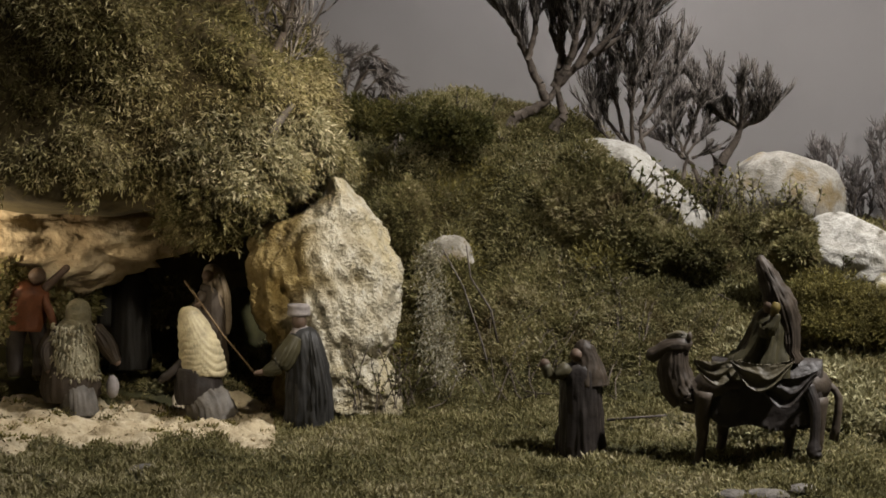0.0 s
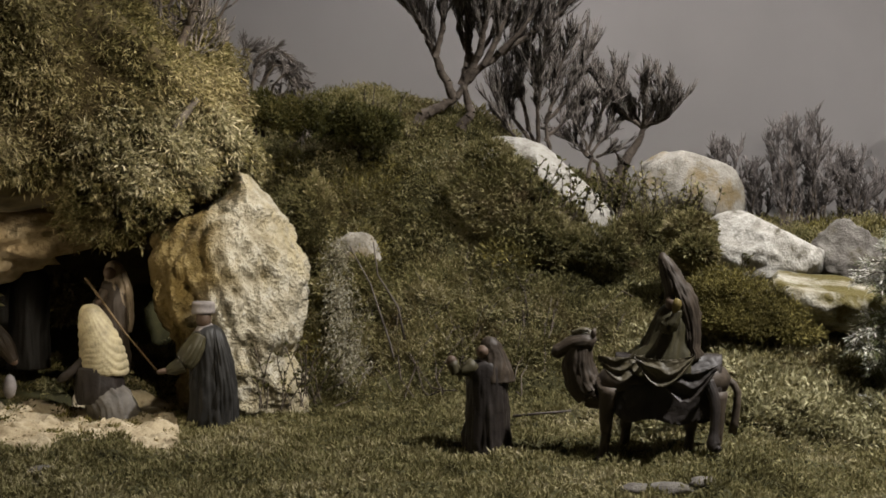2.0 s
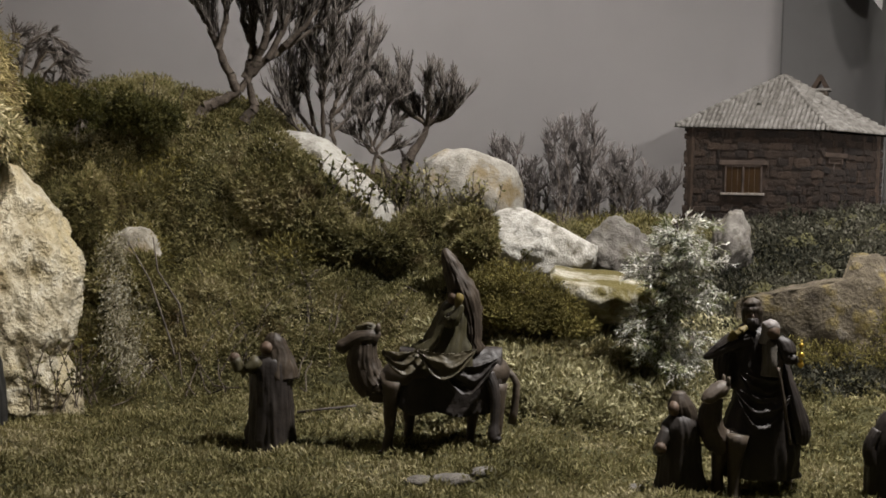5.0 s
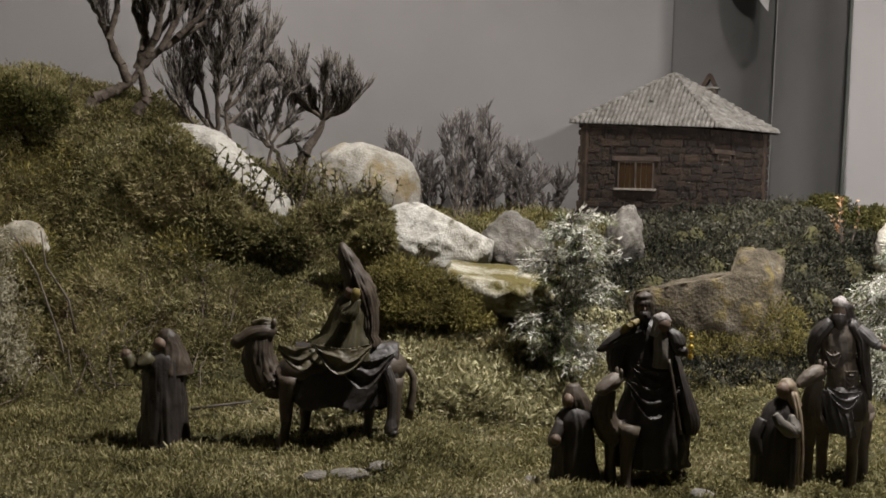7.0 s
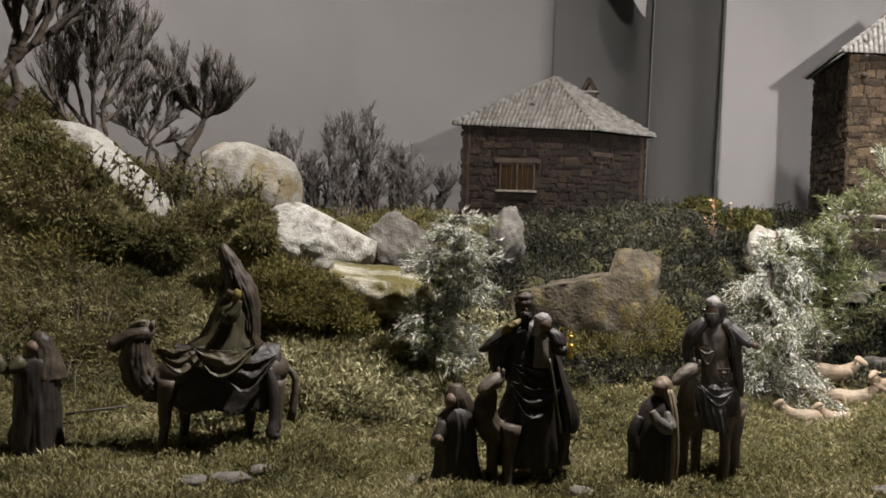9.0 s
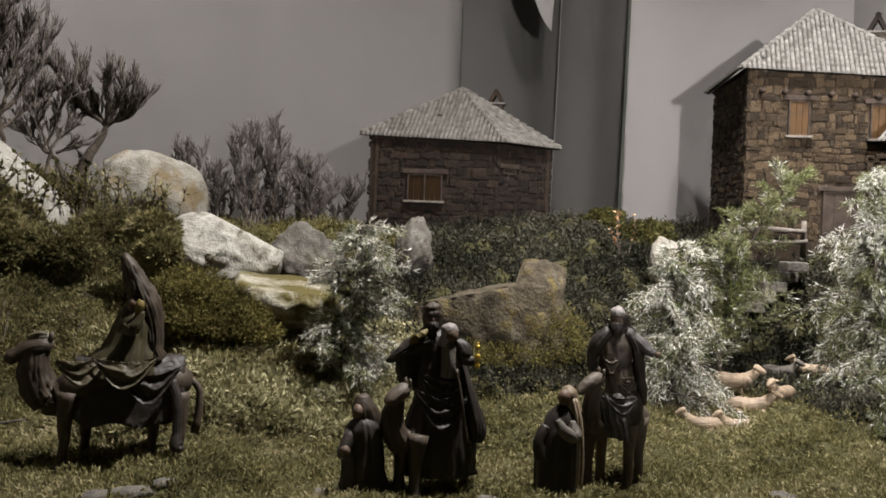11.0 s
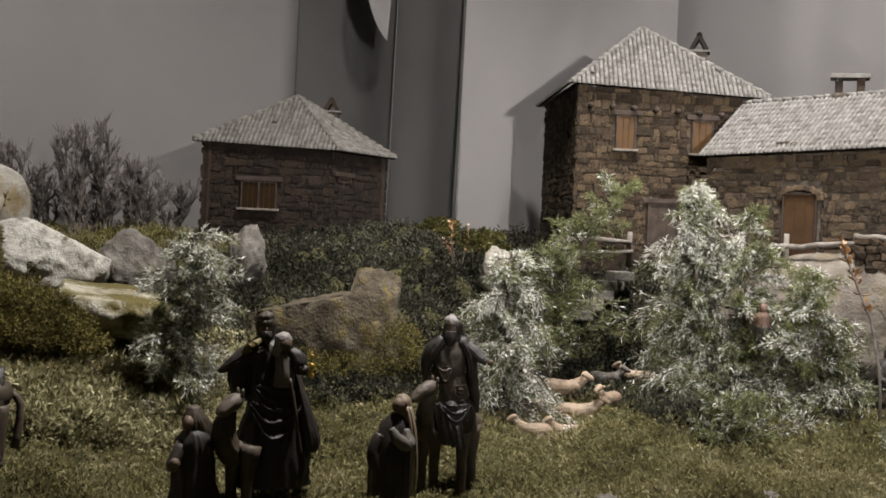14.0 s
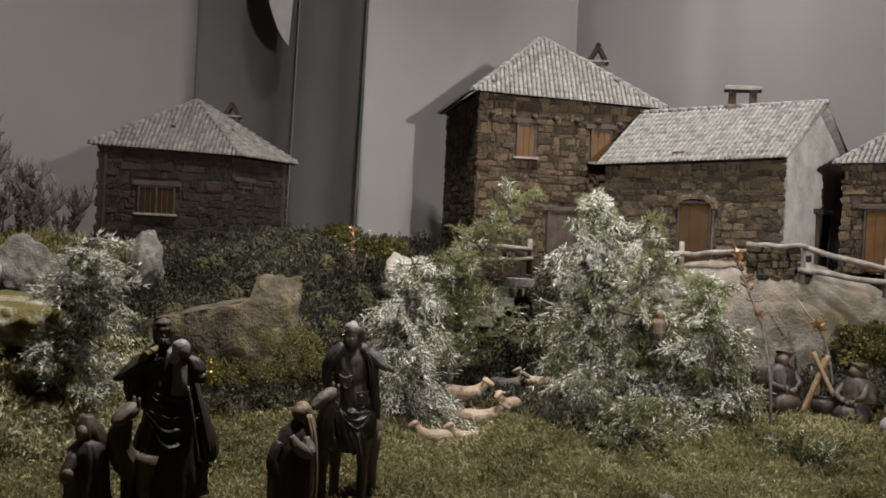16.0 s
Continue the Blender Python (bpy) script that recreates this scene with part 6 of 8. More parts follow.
def robe(bm, h, rx, ry, mat, fold=0.05, lean=0.0, top=0.8, seed=1, flare=1.0):
    loft(bm, [((0, 0, 0), rx * flare, ry * flare, fold), ((0, 0, 0.15 * h), rx * 0.96 * flare, ry * 0.96, fold), ((lean * 0.3, 0, 0.4 * h), rx * 0.9, ry * 0.9, fold * 0.8),
              ((lean * 0.6, 0, 0.6 * h), rx * 0.88, ry * 0.82, fold * 0.5), ((lean * 0.85, 0, (top - 0.05) * h), rx * 0.8, ry * 0.7, fold * 0.3), ((lean, 0, top * h), rx * 0.42, ry * 0.42, 0.01)], mat, 36, 0, 11, seed)


def arm(bm, a, b, c, r, mat, hand):
    tube(bm, [Vector(a), Vector(b), Vector(c)], r, r * 0.75, 10, mat)
    ball(bm, c, r * 0.75, hand)


def hood(bm, c, r, mat, drop=1.0, back=0.2):
    c = Vector(c)
    loft(bm, [(c + Vector((0, back * r, -1.7 * r * drop)), r * 1.35, r * 1.1, 0.05), (c + Vector((0, back * r, -0.9 * r)), r * 1.12, r * 1.05, 0.04), (c + Vector((0, 0.1 * r, 0)), r * 1.12, r * 1.15, 0.02),
              (c + Vector((0, 0.1 * r, 0.75 * r)), r * 0.85, r * 0.85, 0.02), (c + Vector((0, 0.1 * r, 1.15 * r)), r * 0.3, r * 0.3, 0)], mat, 20, 0, 7, 3)


def festoon(bm, x0, x1, top, drop, half, mat, n=4, sag=0.4, amp=0.007, seed=0, y0=0.0, rise=(0.0, 0.0), ends=0.6):
    """Cloth thrown over a back or a lap: it hangs down on both sides in folds that droop between its ends."""
    o = Vector((seed * 7.1, seed * 3.3, seed * 5.7))
    grid = []
    mx, my = 44, 64
    for i in range(mx + 1):
        u = i / mx
        arch = 1 - (2 * u - 1) ** 2
        b = half * (ends + (1 - ends) * math.sqrt(arch))
        row = []
        for j in range(my + 1):
            w = 2 * j / my - 1
            a, sg = abs(w), (1 if w > 0 else -1)
            an = a * pi / 2
            wob = noise.noise(Vector((u * 2.5, w * 1.5, 0)) + o)
            ph = n * (a - sag * arch) + 0.5 * wob
            ridge = (1 - abs(sin(pi * ph))) ** 1.3
            up = amp * min(1.0, 2.4 * a) * (0.35 + 0.65 * arch) * (1.5 * ridge - 0.5) + 0.5 * amp * noise.fractal(Vector((u * 9, w * 7, 3)) + o, 0.8, 2.0, 3)
            hem = drop * (1 + 0.3 * a * noise.noise(Vector((u * 3.2 + 9, sg, 0)) + o) + 0.12 * arch * a)
            row.append(bm.verts.new((x0 + (x1 - x0) * u + 0.004 * wob, y0 + sg * (b * sin(an) ** 0.8 + up * sin(an)), top + rise[0] * (1 - u) + rise[1] * u - hem * (1 - cos(an)) + up * cos(an))))
        grid.append(row)
    fs = [bm.faces.new((grid[i][j], grid[i + 1][j], grid[i + 1][j + 1], grid[i][j + 1])) for i in range(mx) for j in range(my)]
    old = set(bm.faces)
    bmesh.ops.solidify(bm, geom=fs, thickness=0.0025)
    for f in fs + [f for f in bm.faces if f not in old]:
        f.material_index = mat


def apron(bm, x0, x1, z0, z1, drop, sag, y, bulge, mat, n=3.0, amp=0.002, upright=False, slant=0.0, seed=0):
    """A sheet of cloth hung between two points on the near side: drooping folds, or upright ones where it hangs free."""
    o = Vector((seed * 4.3, seed * 2.9, seed * 6.1))
    grid = []
    for i in range(41):
        u = i / 40
        bow = sin(pi * u)
        row = []
        for j in range(25):
            v = j / 24
            nz = noise.noise(Vector((u * 2.6, v * 1.8, 0)) + o)
            if upright:
                fold = (1 - abs(sin(pi * (n * u + 0.55 * nz)))) ** 1.5 * (0.35 + 0.65 * v)
                z = z0 + (z1 - z0) * u - v * drop * (1 + 0.12 * noise.noise(Vector((u * 4, 7, 0)) + o))
            else:
                fold = (1 - abs(sin(pi * (n * v + 0.5 * nz)))) ** 1.5 * (0.25 + 0.75 * bow)
                z = z0 + (z1 - z0) * u - v * drop * (0.2 + 0.8 * bow) - sag * bow * (0.25 + 0.75 * v)
            row.append(bm.verts.new((x0 + (x1 - x0) * u + slant * v, y + bulge * (0.5 - bow * (0.6 + 0.4 * v)) - 2 * amp * fold - 0.4 * amp * noise.noise(Vector((u * 11, v * 9, 2)) + o), z)))
        grid.append(row)
    fs = [bm.faces.new((grid[i][j], grid[i][j + 1], grid[i + 1][j + 1], grid[i + 1][j])) for i in range(40) for j in range(24)]
    old = set(bm.faces)
    bmesh.ops.solidify(bm, geom=fs, thickness=0.0026)
    for f in fs + [f for f in bm.faces if f not in old]:
        f.material_index = mat


def place(az, rho, turn=0.0, dz=0.0):
    return facing(az, rho, ground(az, rho) - 0.004 + dz, turn)


# man with the flat cap: a sleeved arm stretched out, a long cloak in deep folds behind
bm = bmesh.new()
loft(bm, [((0.012, 0, 0), 0.047, 0.038, 0.13), ((0.012, 0, 0.04), 0.045, 0.038, 0.15), ((0.008, 0, 0.1), 0.042, 0.036, 0.15), ((0.002, 0, 0.145), 0.038, 0.033, 0.11), ((-0.003, 0, 0.18), 0.032, 0.028, 0.06), ((-0.006, 0, 0.196), 0.016, 0.016, 0)], 0, 40, 0, 11, 4)
loft(bm, [((0.03, 0.0, 0.004), 0.026, 0.034, 0.2), ((0.03, -0.006, 0.06), 0.025, 0.034, 0.2), ((0.024, -0.008, 0.12), 0.023, 0.03, 0.16), ((0.014, -0.006, 0.172), 0.018, 0.024, 0.08), ((0.006, 0, 0.19), 0.01, 0.012, 0)], 0, 40, 0, 12, 14)
loft(bm, [((-0.006, -0.002, 0.178), 0.024, 0.022, 0.05), ((-0.007, 0, 0.19), 0.02, 0.019, 0.05), ((-0.008, 0, 0.198), 0.015, 0.015, 0)], 2, 20, 0, 7, 8)
ball(bm, (-0.01, -0.004, 0.21), 0.0155, 1, (0.95, 1.05, 1.2))
loft(bm, [((-0.011, 0, 0.22), 0.021, 0.021), ((-0.011, 0, 0.224), 0.023, 0.023), ((-0.011, 0, 0.232), 0.0215, 0.0215), ((-0.011, 0, 0.24), 0.022, 0.022), ((-0.011, 0, 0.243), 0.018, 0.018), ((-0.011, 0, 0.2435), 0.006, 0.006)], 2, 20)
loft(bm, [((-0.016, -0.018, 0.178), 0.015, 0.017, 0.06), ((-0.03, -0.026, 0.152), 0.021, 0.02, 0.1), ((-0.046, -0.03, 0.128), 0.02, 0.017, 0.12), ((-0.068, -0.032, 0.116), 0.013, 0.012, 0.06), ((-0.078, -0.032, 0.114), 0.007, 0.007, 0)], 3, 30, 0, 8, 9)
tube(bm, [Vector((-0.074, -0.032, 0.114)), Vector((-0.088, -0.034, 0.112)), Vector((-0.096, -0.034, 0.111))], 0.006, 0.004, 8, 1)
single("cloaked_man_figurine", bm, [ROBE_BLUE, SKIN, GREY_CLOTH, ROBE_GREEN], place(-28.4, 2.31), "standing clay figurine in slate cloak and flat cap", "figurine")

# kneeling woman under a cream shawl with curved pleats
bm = bmesh.new()
loft(bm, [((0.028, -0.014, 0), 0.05, 0.05, 0.08), ((0.024, -0.014, 0.014), 0.046, 0.046, 0.1), ((0.01, -0.006, 0.034), 0.043, 0.043, 0.08), ((0, 0, 0.05), 0.036, 0.036, 0)], 2, 32, 0, 8, 2)
loft(bm, [((0.0, 0, 0.03), 0.046, 0.044, 0.05), ((-0.002, 0, 0.06), 0.047, 0.045, 0.05), ((-0.002, 0, 0.1), 0.044, 0.041, 0.02)], 1, 28, 0, 8, 5)
arm(bm, (-0.03, -0.01, 0.115), (-0.055, -0.01, 0.09), (-0.075, 0, 0.075), 0.01, 1, 1)
sculpt(bm)
shawl = bmesh.new()
loft(shawl, [((0.008, 0, 0.086), 0.043, 0.041, 0), ((0.008, 0, 0.092), 0.046, 0.043, 0), ((0.005, 0, 0.112), 0.045, 0.043, 0.0), ((-0.001, 0, 0.14), 0.041, 0.04, 0.0), ((-0.01, 0, 0.17), 0.034, 0.034, 0), ((-0.018, 0, 0.195), 0.0265, 0.028, 0), ((-0.024, -0.001, 0.213), 0.019, 0.021, 0), ((-0.026, -0.001, 0.222), 0.009, 0.009, 0)], 0, 72)
bmesh.ops.subdivide_edges(shawl, edges=[e for e in shawl.edges if abs(e.verts[0].co.z - e.verts[1].co.z) > 0.002], cuts=4)
shawl.normal_update()
for v, mv in [(v, v.normal * 0.0036 * (abs(sin(pi / 0.0155 * (v.co.z + 2.1 * v.co.x - 20 * (v.co.x + 0.012) ** 2 + 0.003 * noise.noise(v.co * 40)))) ** 0.6 - 0.6) * min(1.0, max(0.0, (0.215 - v.co.z) / 0.03))) for v in shawl.verts]:
    v.co += mv
shawl_mesh = bpy.data.meshes.new("shawl")
shawl.to_mesh(shawl_mesh)
shawl.free()
bm.from_mesh(shawl_mesh)
single("kneeling_woman_figurine", bm, [CREAM, ROBE_BLACK, DRAB], place(-33.4, 2.4), "kneeling clay figurine under a pleated cream shawl", "figurine", uneven=False)

# kneeling shepherd in a fleece
bm = bmesh.new()
loft(bm, [((0.008, -0.03, 0), 0.036, 0.04, 0.08), ((0.006, -0.025, 0.03), 0.034, 0.038, 0.1), ((0, -0.01, 0.05), 0.03, 0.03, 0)], 4, 28, 0, 8, 2)
loft(bm, [((-0.008, 0, 0.03), 0.052, 0.045, 0.07), ((-0.01, 0, 0.06), 0.055, 0.048, 0.07), ((-0.008, 0, 0.1), 0.05, 0.044, 0.05), ((-0.006, 0, 0.12), 0.04, 0.034, 0)], 1, 28, 0, 8, 5)
loft(bm, [((-0.006, -0.006, 0.072), 0.043, 0.038, 0.06), ((-0.005, -0.006, 0.09), 0.047, 0.043, 0.07), ((-0.004, -0.005, 0.13), 0.045, 0.04, 0.06), ((0, 0, 0.17), 0.038, 0.034, 0.05), ((0.002, 0, 0.19), 0.024, 0.022, 0)], 0, 40, 0, 18, 7)
rnd = random.Random(61)
for _ in range(260):  # shaggy locks
    a, h = rnd.uniform(-pi, 0.0), rnd.uniform(0.075, 0.185)
    w = 0.045 - 0.1 * max(0.0, h - 0.14)
    p = Vector((-0.005 + w * cos(a), -0.005 + w * 0.88 * sin(a), h))
    q = p + Vector((cos(a) * 0.004 + rnd.gauss(0, 0.003), sin(a) * 0.004, -rnd.uniform(0.006, 0.013)))
    tube(bm, [p, p.lerp(q, 0.5) + Vector((cos(a), sin(a), 0)) * 0.0015, q], 0.0028, 0.0008, 5, 0)
hood(bm, (0.004, 0, 0.205), 0.022, 0, 0.9)
for sg, c in ((1, ((0.034, -0.004, 0.17), (0.06, -0.016, 0.135), (0.078, -0.02, 0.105))), (-1, ((-0.036, -0.004, 0.165), (-0.055, -0.012, 0.125), (-0.05, -0.02, 0.09)))):
    loft(bm, [(c[0], 0.016, 0.016, 0.06), (Vector(c[0]).lerp(Vector(c[1]), 0.5), 0.019, 0.018, 0.1), (c[1], 0.018, 0.017, 0.12), (c[2], 0.01, 0.01, 0.05)], 1, 24, 0, 9, 33 + sg)
    ball(bm, c[2], 0.008, 3, n=10)
ball(bm, (0.07, -0.02, 0.055), 0.016, 2, (0.8, 0.8, 1.5))
single("kneeling_shepherd_figurine", bm, [FLEECE, ROBE_BROWN, GREY_CLOTH, SKIN, DRAB], place(-39.1, 2.43), "kneeling clay shepherd in a shaggy fleece waistcoat", "figurine")

# standing figure with a tan veil and a staff
bm = bmesh.new()
robe(bm, 0.225, 0.034, 0.031, 1, 0.09, 0, 0.82, 8)
loft(bm, [((0.006, 0.002, 0.128), 0.03, 0.022, 0.12), ((0.006, 0.002, 0.145), 0.03, 0.024, 0.12), ((0.004, 0.002, 0.17), 0.027, 0.024, 0.08), ((0.0, 0.004, 0.19), 0.021, 0.022, 0.03), ((-0.002, 0.002, 0.212), 0.018, 0.019, 0.02), ((-0.002, 0.002, 0.222), 0.007, 0.007, 0)], 0, 30, 0, 9, 16)
loft(bm, [((0.03, -0.008, 0.075), 0.005, 0.01, 0.1), ((0.031, -0.008, 0.11), 0.008, 0.013, 0.12), ((0.026, -0.008, 0.16), 0.009, 0.014, 0.1), ((0.014, -0.002, 0.2), 0.008, 0.012, 0)], 0, 20, 0, 8, 17)
ball(bm, (-0.01, -0.012, 0.197), 0.0135, 2)
arm(bm, (-0.02, -0.012, 0.16), (-0.034, -0.03, 0.135), (-0.03, -0.045, 0.14), 0.011, 1, 2)
tube(bm, [Vector((-0.058, -0.045, 0.19)), Vector((0.02, -0.055, 0.08)), Vector((0.085, -0.065, 0.0))], 0.0023, 0.002, 7, 3)
single("veiled_staff_figurine", bm, [TAN, ROBE_BROWN, SKIN, PALE_WOOD], facing(-32.8, 2.5, 0.09), "standing clay figurine in a tan veil with staff", "figurine")

# dark standing figure deeper in the cave
bm = bmesh.new()
robe(bm, 0.25, 0.045, 0.04, 0, 0.06, 0, 0.85, 9)
ball(bm, (0, -0.01, 0.235), 0.018, 1, (1, 1, 1.2))
loft(bm, [((-0.05, 0.01, 0.09), 0.02, 0.012, 0.1), ((-0.04, 0.012, 0.16), 0.03, 0.014, 0.1), ((-0.012, 0.015, 0.215), 0.012, 0.01, 0)], 0, 18, 0, 5, 2)
single("dark_robed_figurine", bm, [NIGHT, ROBE_BROWN], facing(-36.6, 2.6, 0.08), "dark robed clay figurine standing inside the cave", "figurine")

# man in a rust vest bending forward
bm = bmesh.new()
for x in (-0.02, 0.025):
    tube(bm, [Vector((x, 0, 0)), Vector((x * 1.1, 0, 0.06)), Vector((x * 0.7, 0, 0.1))], 0.014, 0.02, 10, 1)
loft(bm, [((0, 0, 0.09), 0.034, 0.03, 0.03), ((0.003, 0, 0.13), 0.036, 0.03, 0.03), ((0.008, -0.01, 0.17), 0.034, 0.028, 0.02), ((0.012, -0.015, 0.185), 0.015, 0.015, 0)], 0, 26, 0, 7, 3)
ball(bm, (0.02, -0.02, 0.2), 0.017, 2)
arm(bm, (0.03, -0.01, 0.17), (0.05, -0.01, 0.19), (0.075, -0.01, 0.215), 0.009, 2, 2)
arm(bm, (0.03, -0.02, 0.16), (0.045, -0.03, 0.125), (0.05, -0.03, 0.105), 0.009, 0, 2)
single("rust_vest_figurine", bm, [RED, ROBE_BLACK, SKIN], facing(-41.3, 2.46, 0.09), "clay peasant figurine in a rust-red vest", "figurine")

# attendant leading the camel
bm = bmesh.new()
robe(bm, 0.215, 0.042, 0.036, 0, 0.12, -0.004, 0.82, 12, 1.0)
loft(bm, [((0.008, 0.004, 0.135), 0.039, 0.031, 0.08), ((0.007, 0.004, 0.16), 0.034, 0.028, 0.09), ((0.006, 0.003, 0.178), 0.0255, 0.024, 0.06), ((0.004, 0.002, 0.194), 0.0205, 0.0205, 0.04), ((0.003, 0.001, 0.207), 0.0165, 0.0165, 0.03), ((0.004, 0.002, 0.215), 0.007, 0.007, 0)], 1, 36, 0, 9, 5)
ball(bm, (-0.01, -0.0105, 0.19), 0.0122, 2)
arm(bm, (-0.025, -0.015, 0.17), (-0.05, -0.025, 0.15), (-0.065, -0.03, 0.175), 0.013, 3, 2)
single("camel_leader_figurine", bm, [ROBE_BLACK, ROBE_BROWN, SKIN, ROBE_GREEN], place(-14.75, 2.07), "clay attendant in black robe leading a camel", "figurine")


def camel_shape(bm, coat=0, drape=1, hem=3, length=0.2, leg=0.104):
    """A standing camel facing -x: legs, barrel, bent neck, head, tail and a hanging cover."""
    z = leg
    hl = length / 2
    for x, y in ((-hl * 0.92, -0.024), (-hl * 0.6, 0.026), (hl * 0.5, 0.026), (hl * 0.92, -0.024)):
        loft(bm, [((x - 0.006, y, 0), 0.0125, 0.012), ((x - 0.004, y, 0.008), 0.009, 0.009), ((x, y, z * 0.42), 0.0085, 0.0085), ((x, y, z * 0.5), 0.0105, 0.0105), ((x, y, z * 0.75), 0.012, 0.012), ((x * 0.95, y * 0.8, z + 0.02), 0.022, 0.02)], coat, 12)
    loft(bm, [((-hl * 1.08, 0, z + 0.035), 0.012, 0.012), ((-hl * 0.9, 0, z + 0.03), 0.034, 0.03), ((-hl * 0.3, 0, z + 0.03), 0.04, 0.036), ((hl * 0.4, 0, z + 0.033), 0.04, 0.036), ((hl * 0.9, 0, z + 0.035), 0.034, 0.032), ((hl * 1.1, 0, z + 0.03), 0.012, 0.012)], coat, 18)
    loft(bm, [((-hl * 0.7, 0, z + 0.03), 0.036, 0.03, 0.02), ((-hl * 1.0, 0, z + 0.012), 0.03, 0.026, 0.03), ((-0.115, 0, z + 0.004), 0.028, 0.024, 0.1), ((-0.134, 0, z + 0.022), 0.028, 0.024, 0.14), ((-0.143, 0, z + 0.055), 0.026, 0.022, 0.14), ((-0.142, 0, z + 0.085), 0.022, 0.019, 0.08)], coat, 24, 0, 14, 9)
    loft(bm, [((-0.116, 0, z + 0.09), 0.011, 0.011), ((-0.128, 0, z + 0.094), 0.02, 0.017, 0.02), ((-0.148, 0, z + 0.092), 0.019, 0.016, 0.02), ((-0.168, 0, z + 0.082), 0.0145, 0.012, 0), ((-0.182, 0, z + 0.074), 0.012, 0.0115, 0), ((-0.189, 0, z + 0.071), 0.005, 0.005, 0)], coat, 16)
    loft(bm, [((-0.121, 0, z + 0.104), 0.008, 0.008, 0.1), ((-0.136, 0, z + 0.111), 0.013, 0.009, 0.15), ((-0.154, 0, z + 0.106), 0.009, 0.006, 0.1)], hem, 20, 0, 14, 2)
    for y in (-0.012, 0.012):
        ball(bm, (-0.118, y, z + 0.11), 0.0055, coat, (0.8, 0.6, 1.4), 8)
    tube(bm, [Vector((hl * 1.02, 0, z + 0.045)), Vector((hl * 1.25, -0.005, z + 0.02)), Vector((hl * 1.18, -0.008, z - 0.05))], 0.006, 0.0075, 9, coat)
    # under-blanket, then the upper cloth in wide swags
    festoon(bm, -hl * 0.8, hl * 0.98, z + 0.078, 0.1, 0.046, drape, 2.4, 0.2, 0.003, 5, 0.0, (0.0, 0.004))
    apron(bm, -0.108, -0.03, z + 0.076, z + 0.08, 0.03, 0.012, -0.045, 0.02, hem, 2.0, 0.0025, seed=2)
    apron(bm, -0.012, 0.09, z + 0.058, z + 0.068, 0.022, 0.034, -0.053, 0.016, drape, 2.2, 0.003, seed=3)
    apron(bm, -0.05, 0.052, z + 0.082, z + 0.084, 0.022, 0.03, -0.056, 0.018, hem, 2.2, 0.003, seed=4)


# camel with its hooded rider
bm = bmesh.new()
camel_shape(bm)
zs = 0.163
rider = bmesh.new()
loft(rider, [((0.022, -0.002, zs - 0.02), 0.068, 0.052, 0.08), ((0.028, -0.002, zs + 0.012), 0.057, 0.045, 0.1), ((0.036, 0, zs + 0.05), 0.046, 0.038, 0.1), ((0.042, 0, zs + 0.082), 0.038, 0.032, 0.07), ((0.046, 0, zs + 0.104), 0.02, 0.02, 0)], 2, 30, 0, 13, 4)
loft(rider, [((0.072, 0.0, zs + 0.012), 0.02, 0.03, 0.1), ((0.074, 0.002, zs + 0.05), 0.024, 0.03, 0.12), ((0.068, 0.004, zs + 0.08), 0.029, 0.03, 0.12), ((0.058, 0.002, zs + 0.108), 0.03, 0.03, 0.1), ((0.046, 0, zs + 0.13), 0.025, 0.026, 0.12), ((0.034, 0, zs + 0.152), 0.02, 0.021, 0.13), ((0.023, 0, zs + 0.172), 0.0155, 0.016, 0.1), ((0.015, 0, zs + 0.186), 0.009, 0.01, 0.04), ((0.012, 0, zs + 0.191), 0.003, 0.003, 0)], 4, 24, 0, 15, 9)
ball(rider, (0.036, -0.016, zs + 0.108), 0.0135, 5)
loft(rider, [((0.025, -0.036, zs + 0.075), 0.014, 0.012, 0.1), ((0.034, -0.044, zs + 0.07), 0.014, 0.013, 0.1), ((0.045, -0.045, zs + 0.085), 0.011, 0.011, 0.06), ((0.05, -0.046, zs + 0.1), 0.008, 0.008, 0)], 2, 20, 0, 8, 22)
loft(rider, [((0.044, -0.046, zs + 0.094), 0.006, 0.006), ((0.046, -0.048, zs + 0.1), 0.008, 0.008), ((0.048, -0.048, zs + 0.11), 0.009, 0.008), ((0.05, -0.047, zs + 0.117), 0.006, 0.006)], 6, 12)
loft(rider, [((-0.005, -0.047, zs + 0.0), 0.002, 0.002), ((0.006, -0.05, zs + 0.002), 0.004, 0.0035), ((0.018, -0.052, zs + 0.003), 0.0045, 0.004), ((0.026, -0.051, zs + 0.002), 0.002, 0.002)], 6, 10)
loft(rider, [((0.1, -0.03, zs - 0.02), 0.012, 0.012, 0.05), ((0.112, -0.04, zs - 0.05), 0.009, 0.009, 0.05), ((0.113, -0.046, zs - 0.1), 0.008, 0.008, 0.05), ((0.113, -0.05, zs - 0.122), 0.012, 0.01, 0), ((0.122, -0.054, zs - 0.13), 0.008, 0.006, 0)], 1, 20, 0, 8, 31)
for v in rider.verts:
    v.co.x = (v.co.x - 0.045) * (0.82 if v.co.z > zs + 0.03 else 1.0) + 0.019 + (0.0 if v.co.z > zs + 0.03 else 0.0)
rider_mesh = bpy.data.meshes.new("rider")
rider.to_mesh(rider_mesh)
rider.free()
bm.from_mesh(rider_mesh)
single("camel_rider_figurine", bm, [CAMEL, ROBE_BLACK, ROBE_GREEN, ROBE_OLIVE, ROBE_BROWN, SKIN, MUSTARD], place(-6.3, 2.02), "dark clay camel carrying a tall hooded rider", "figurine")


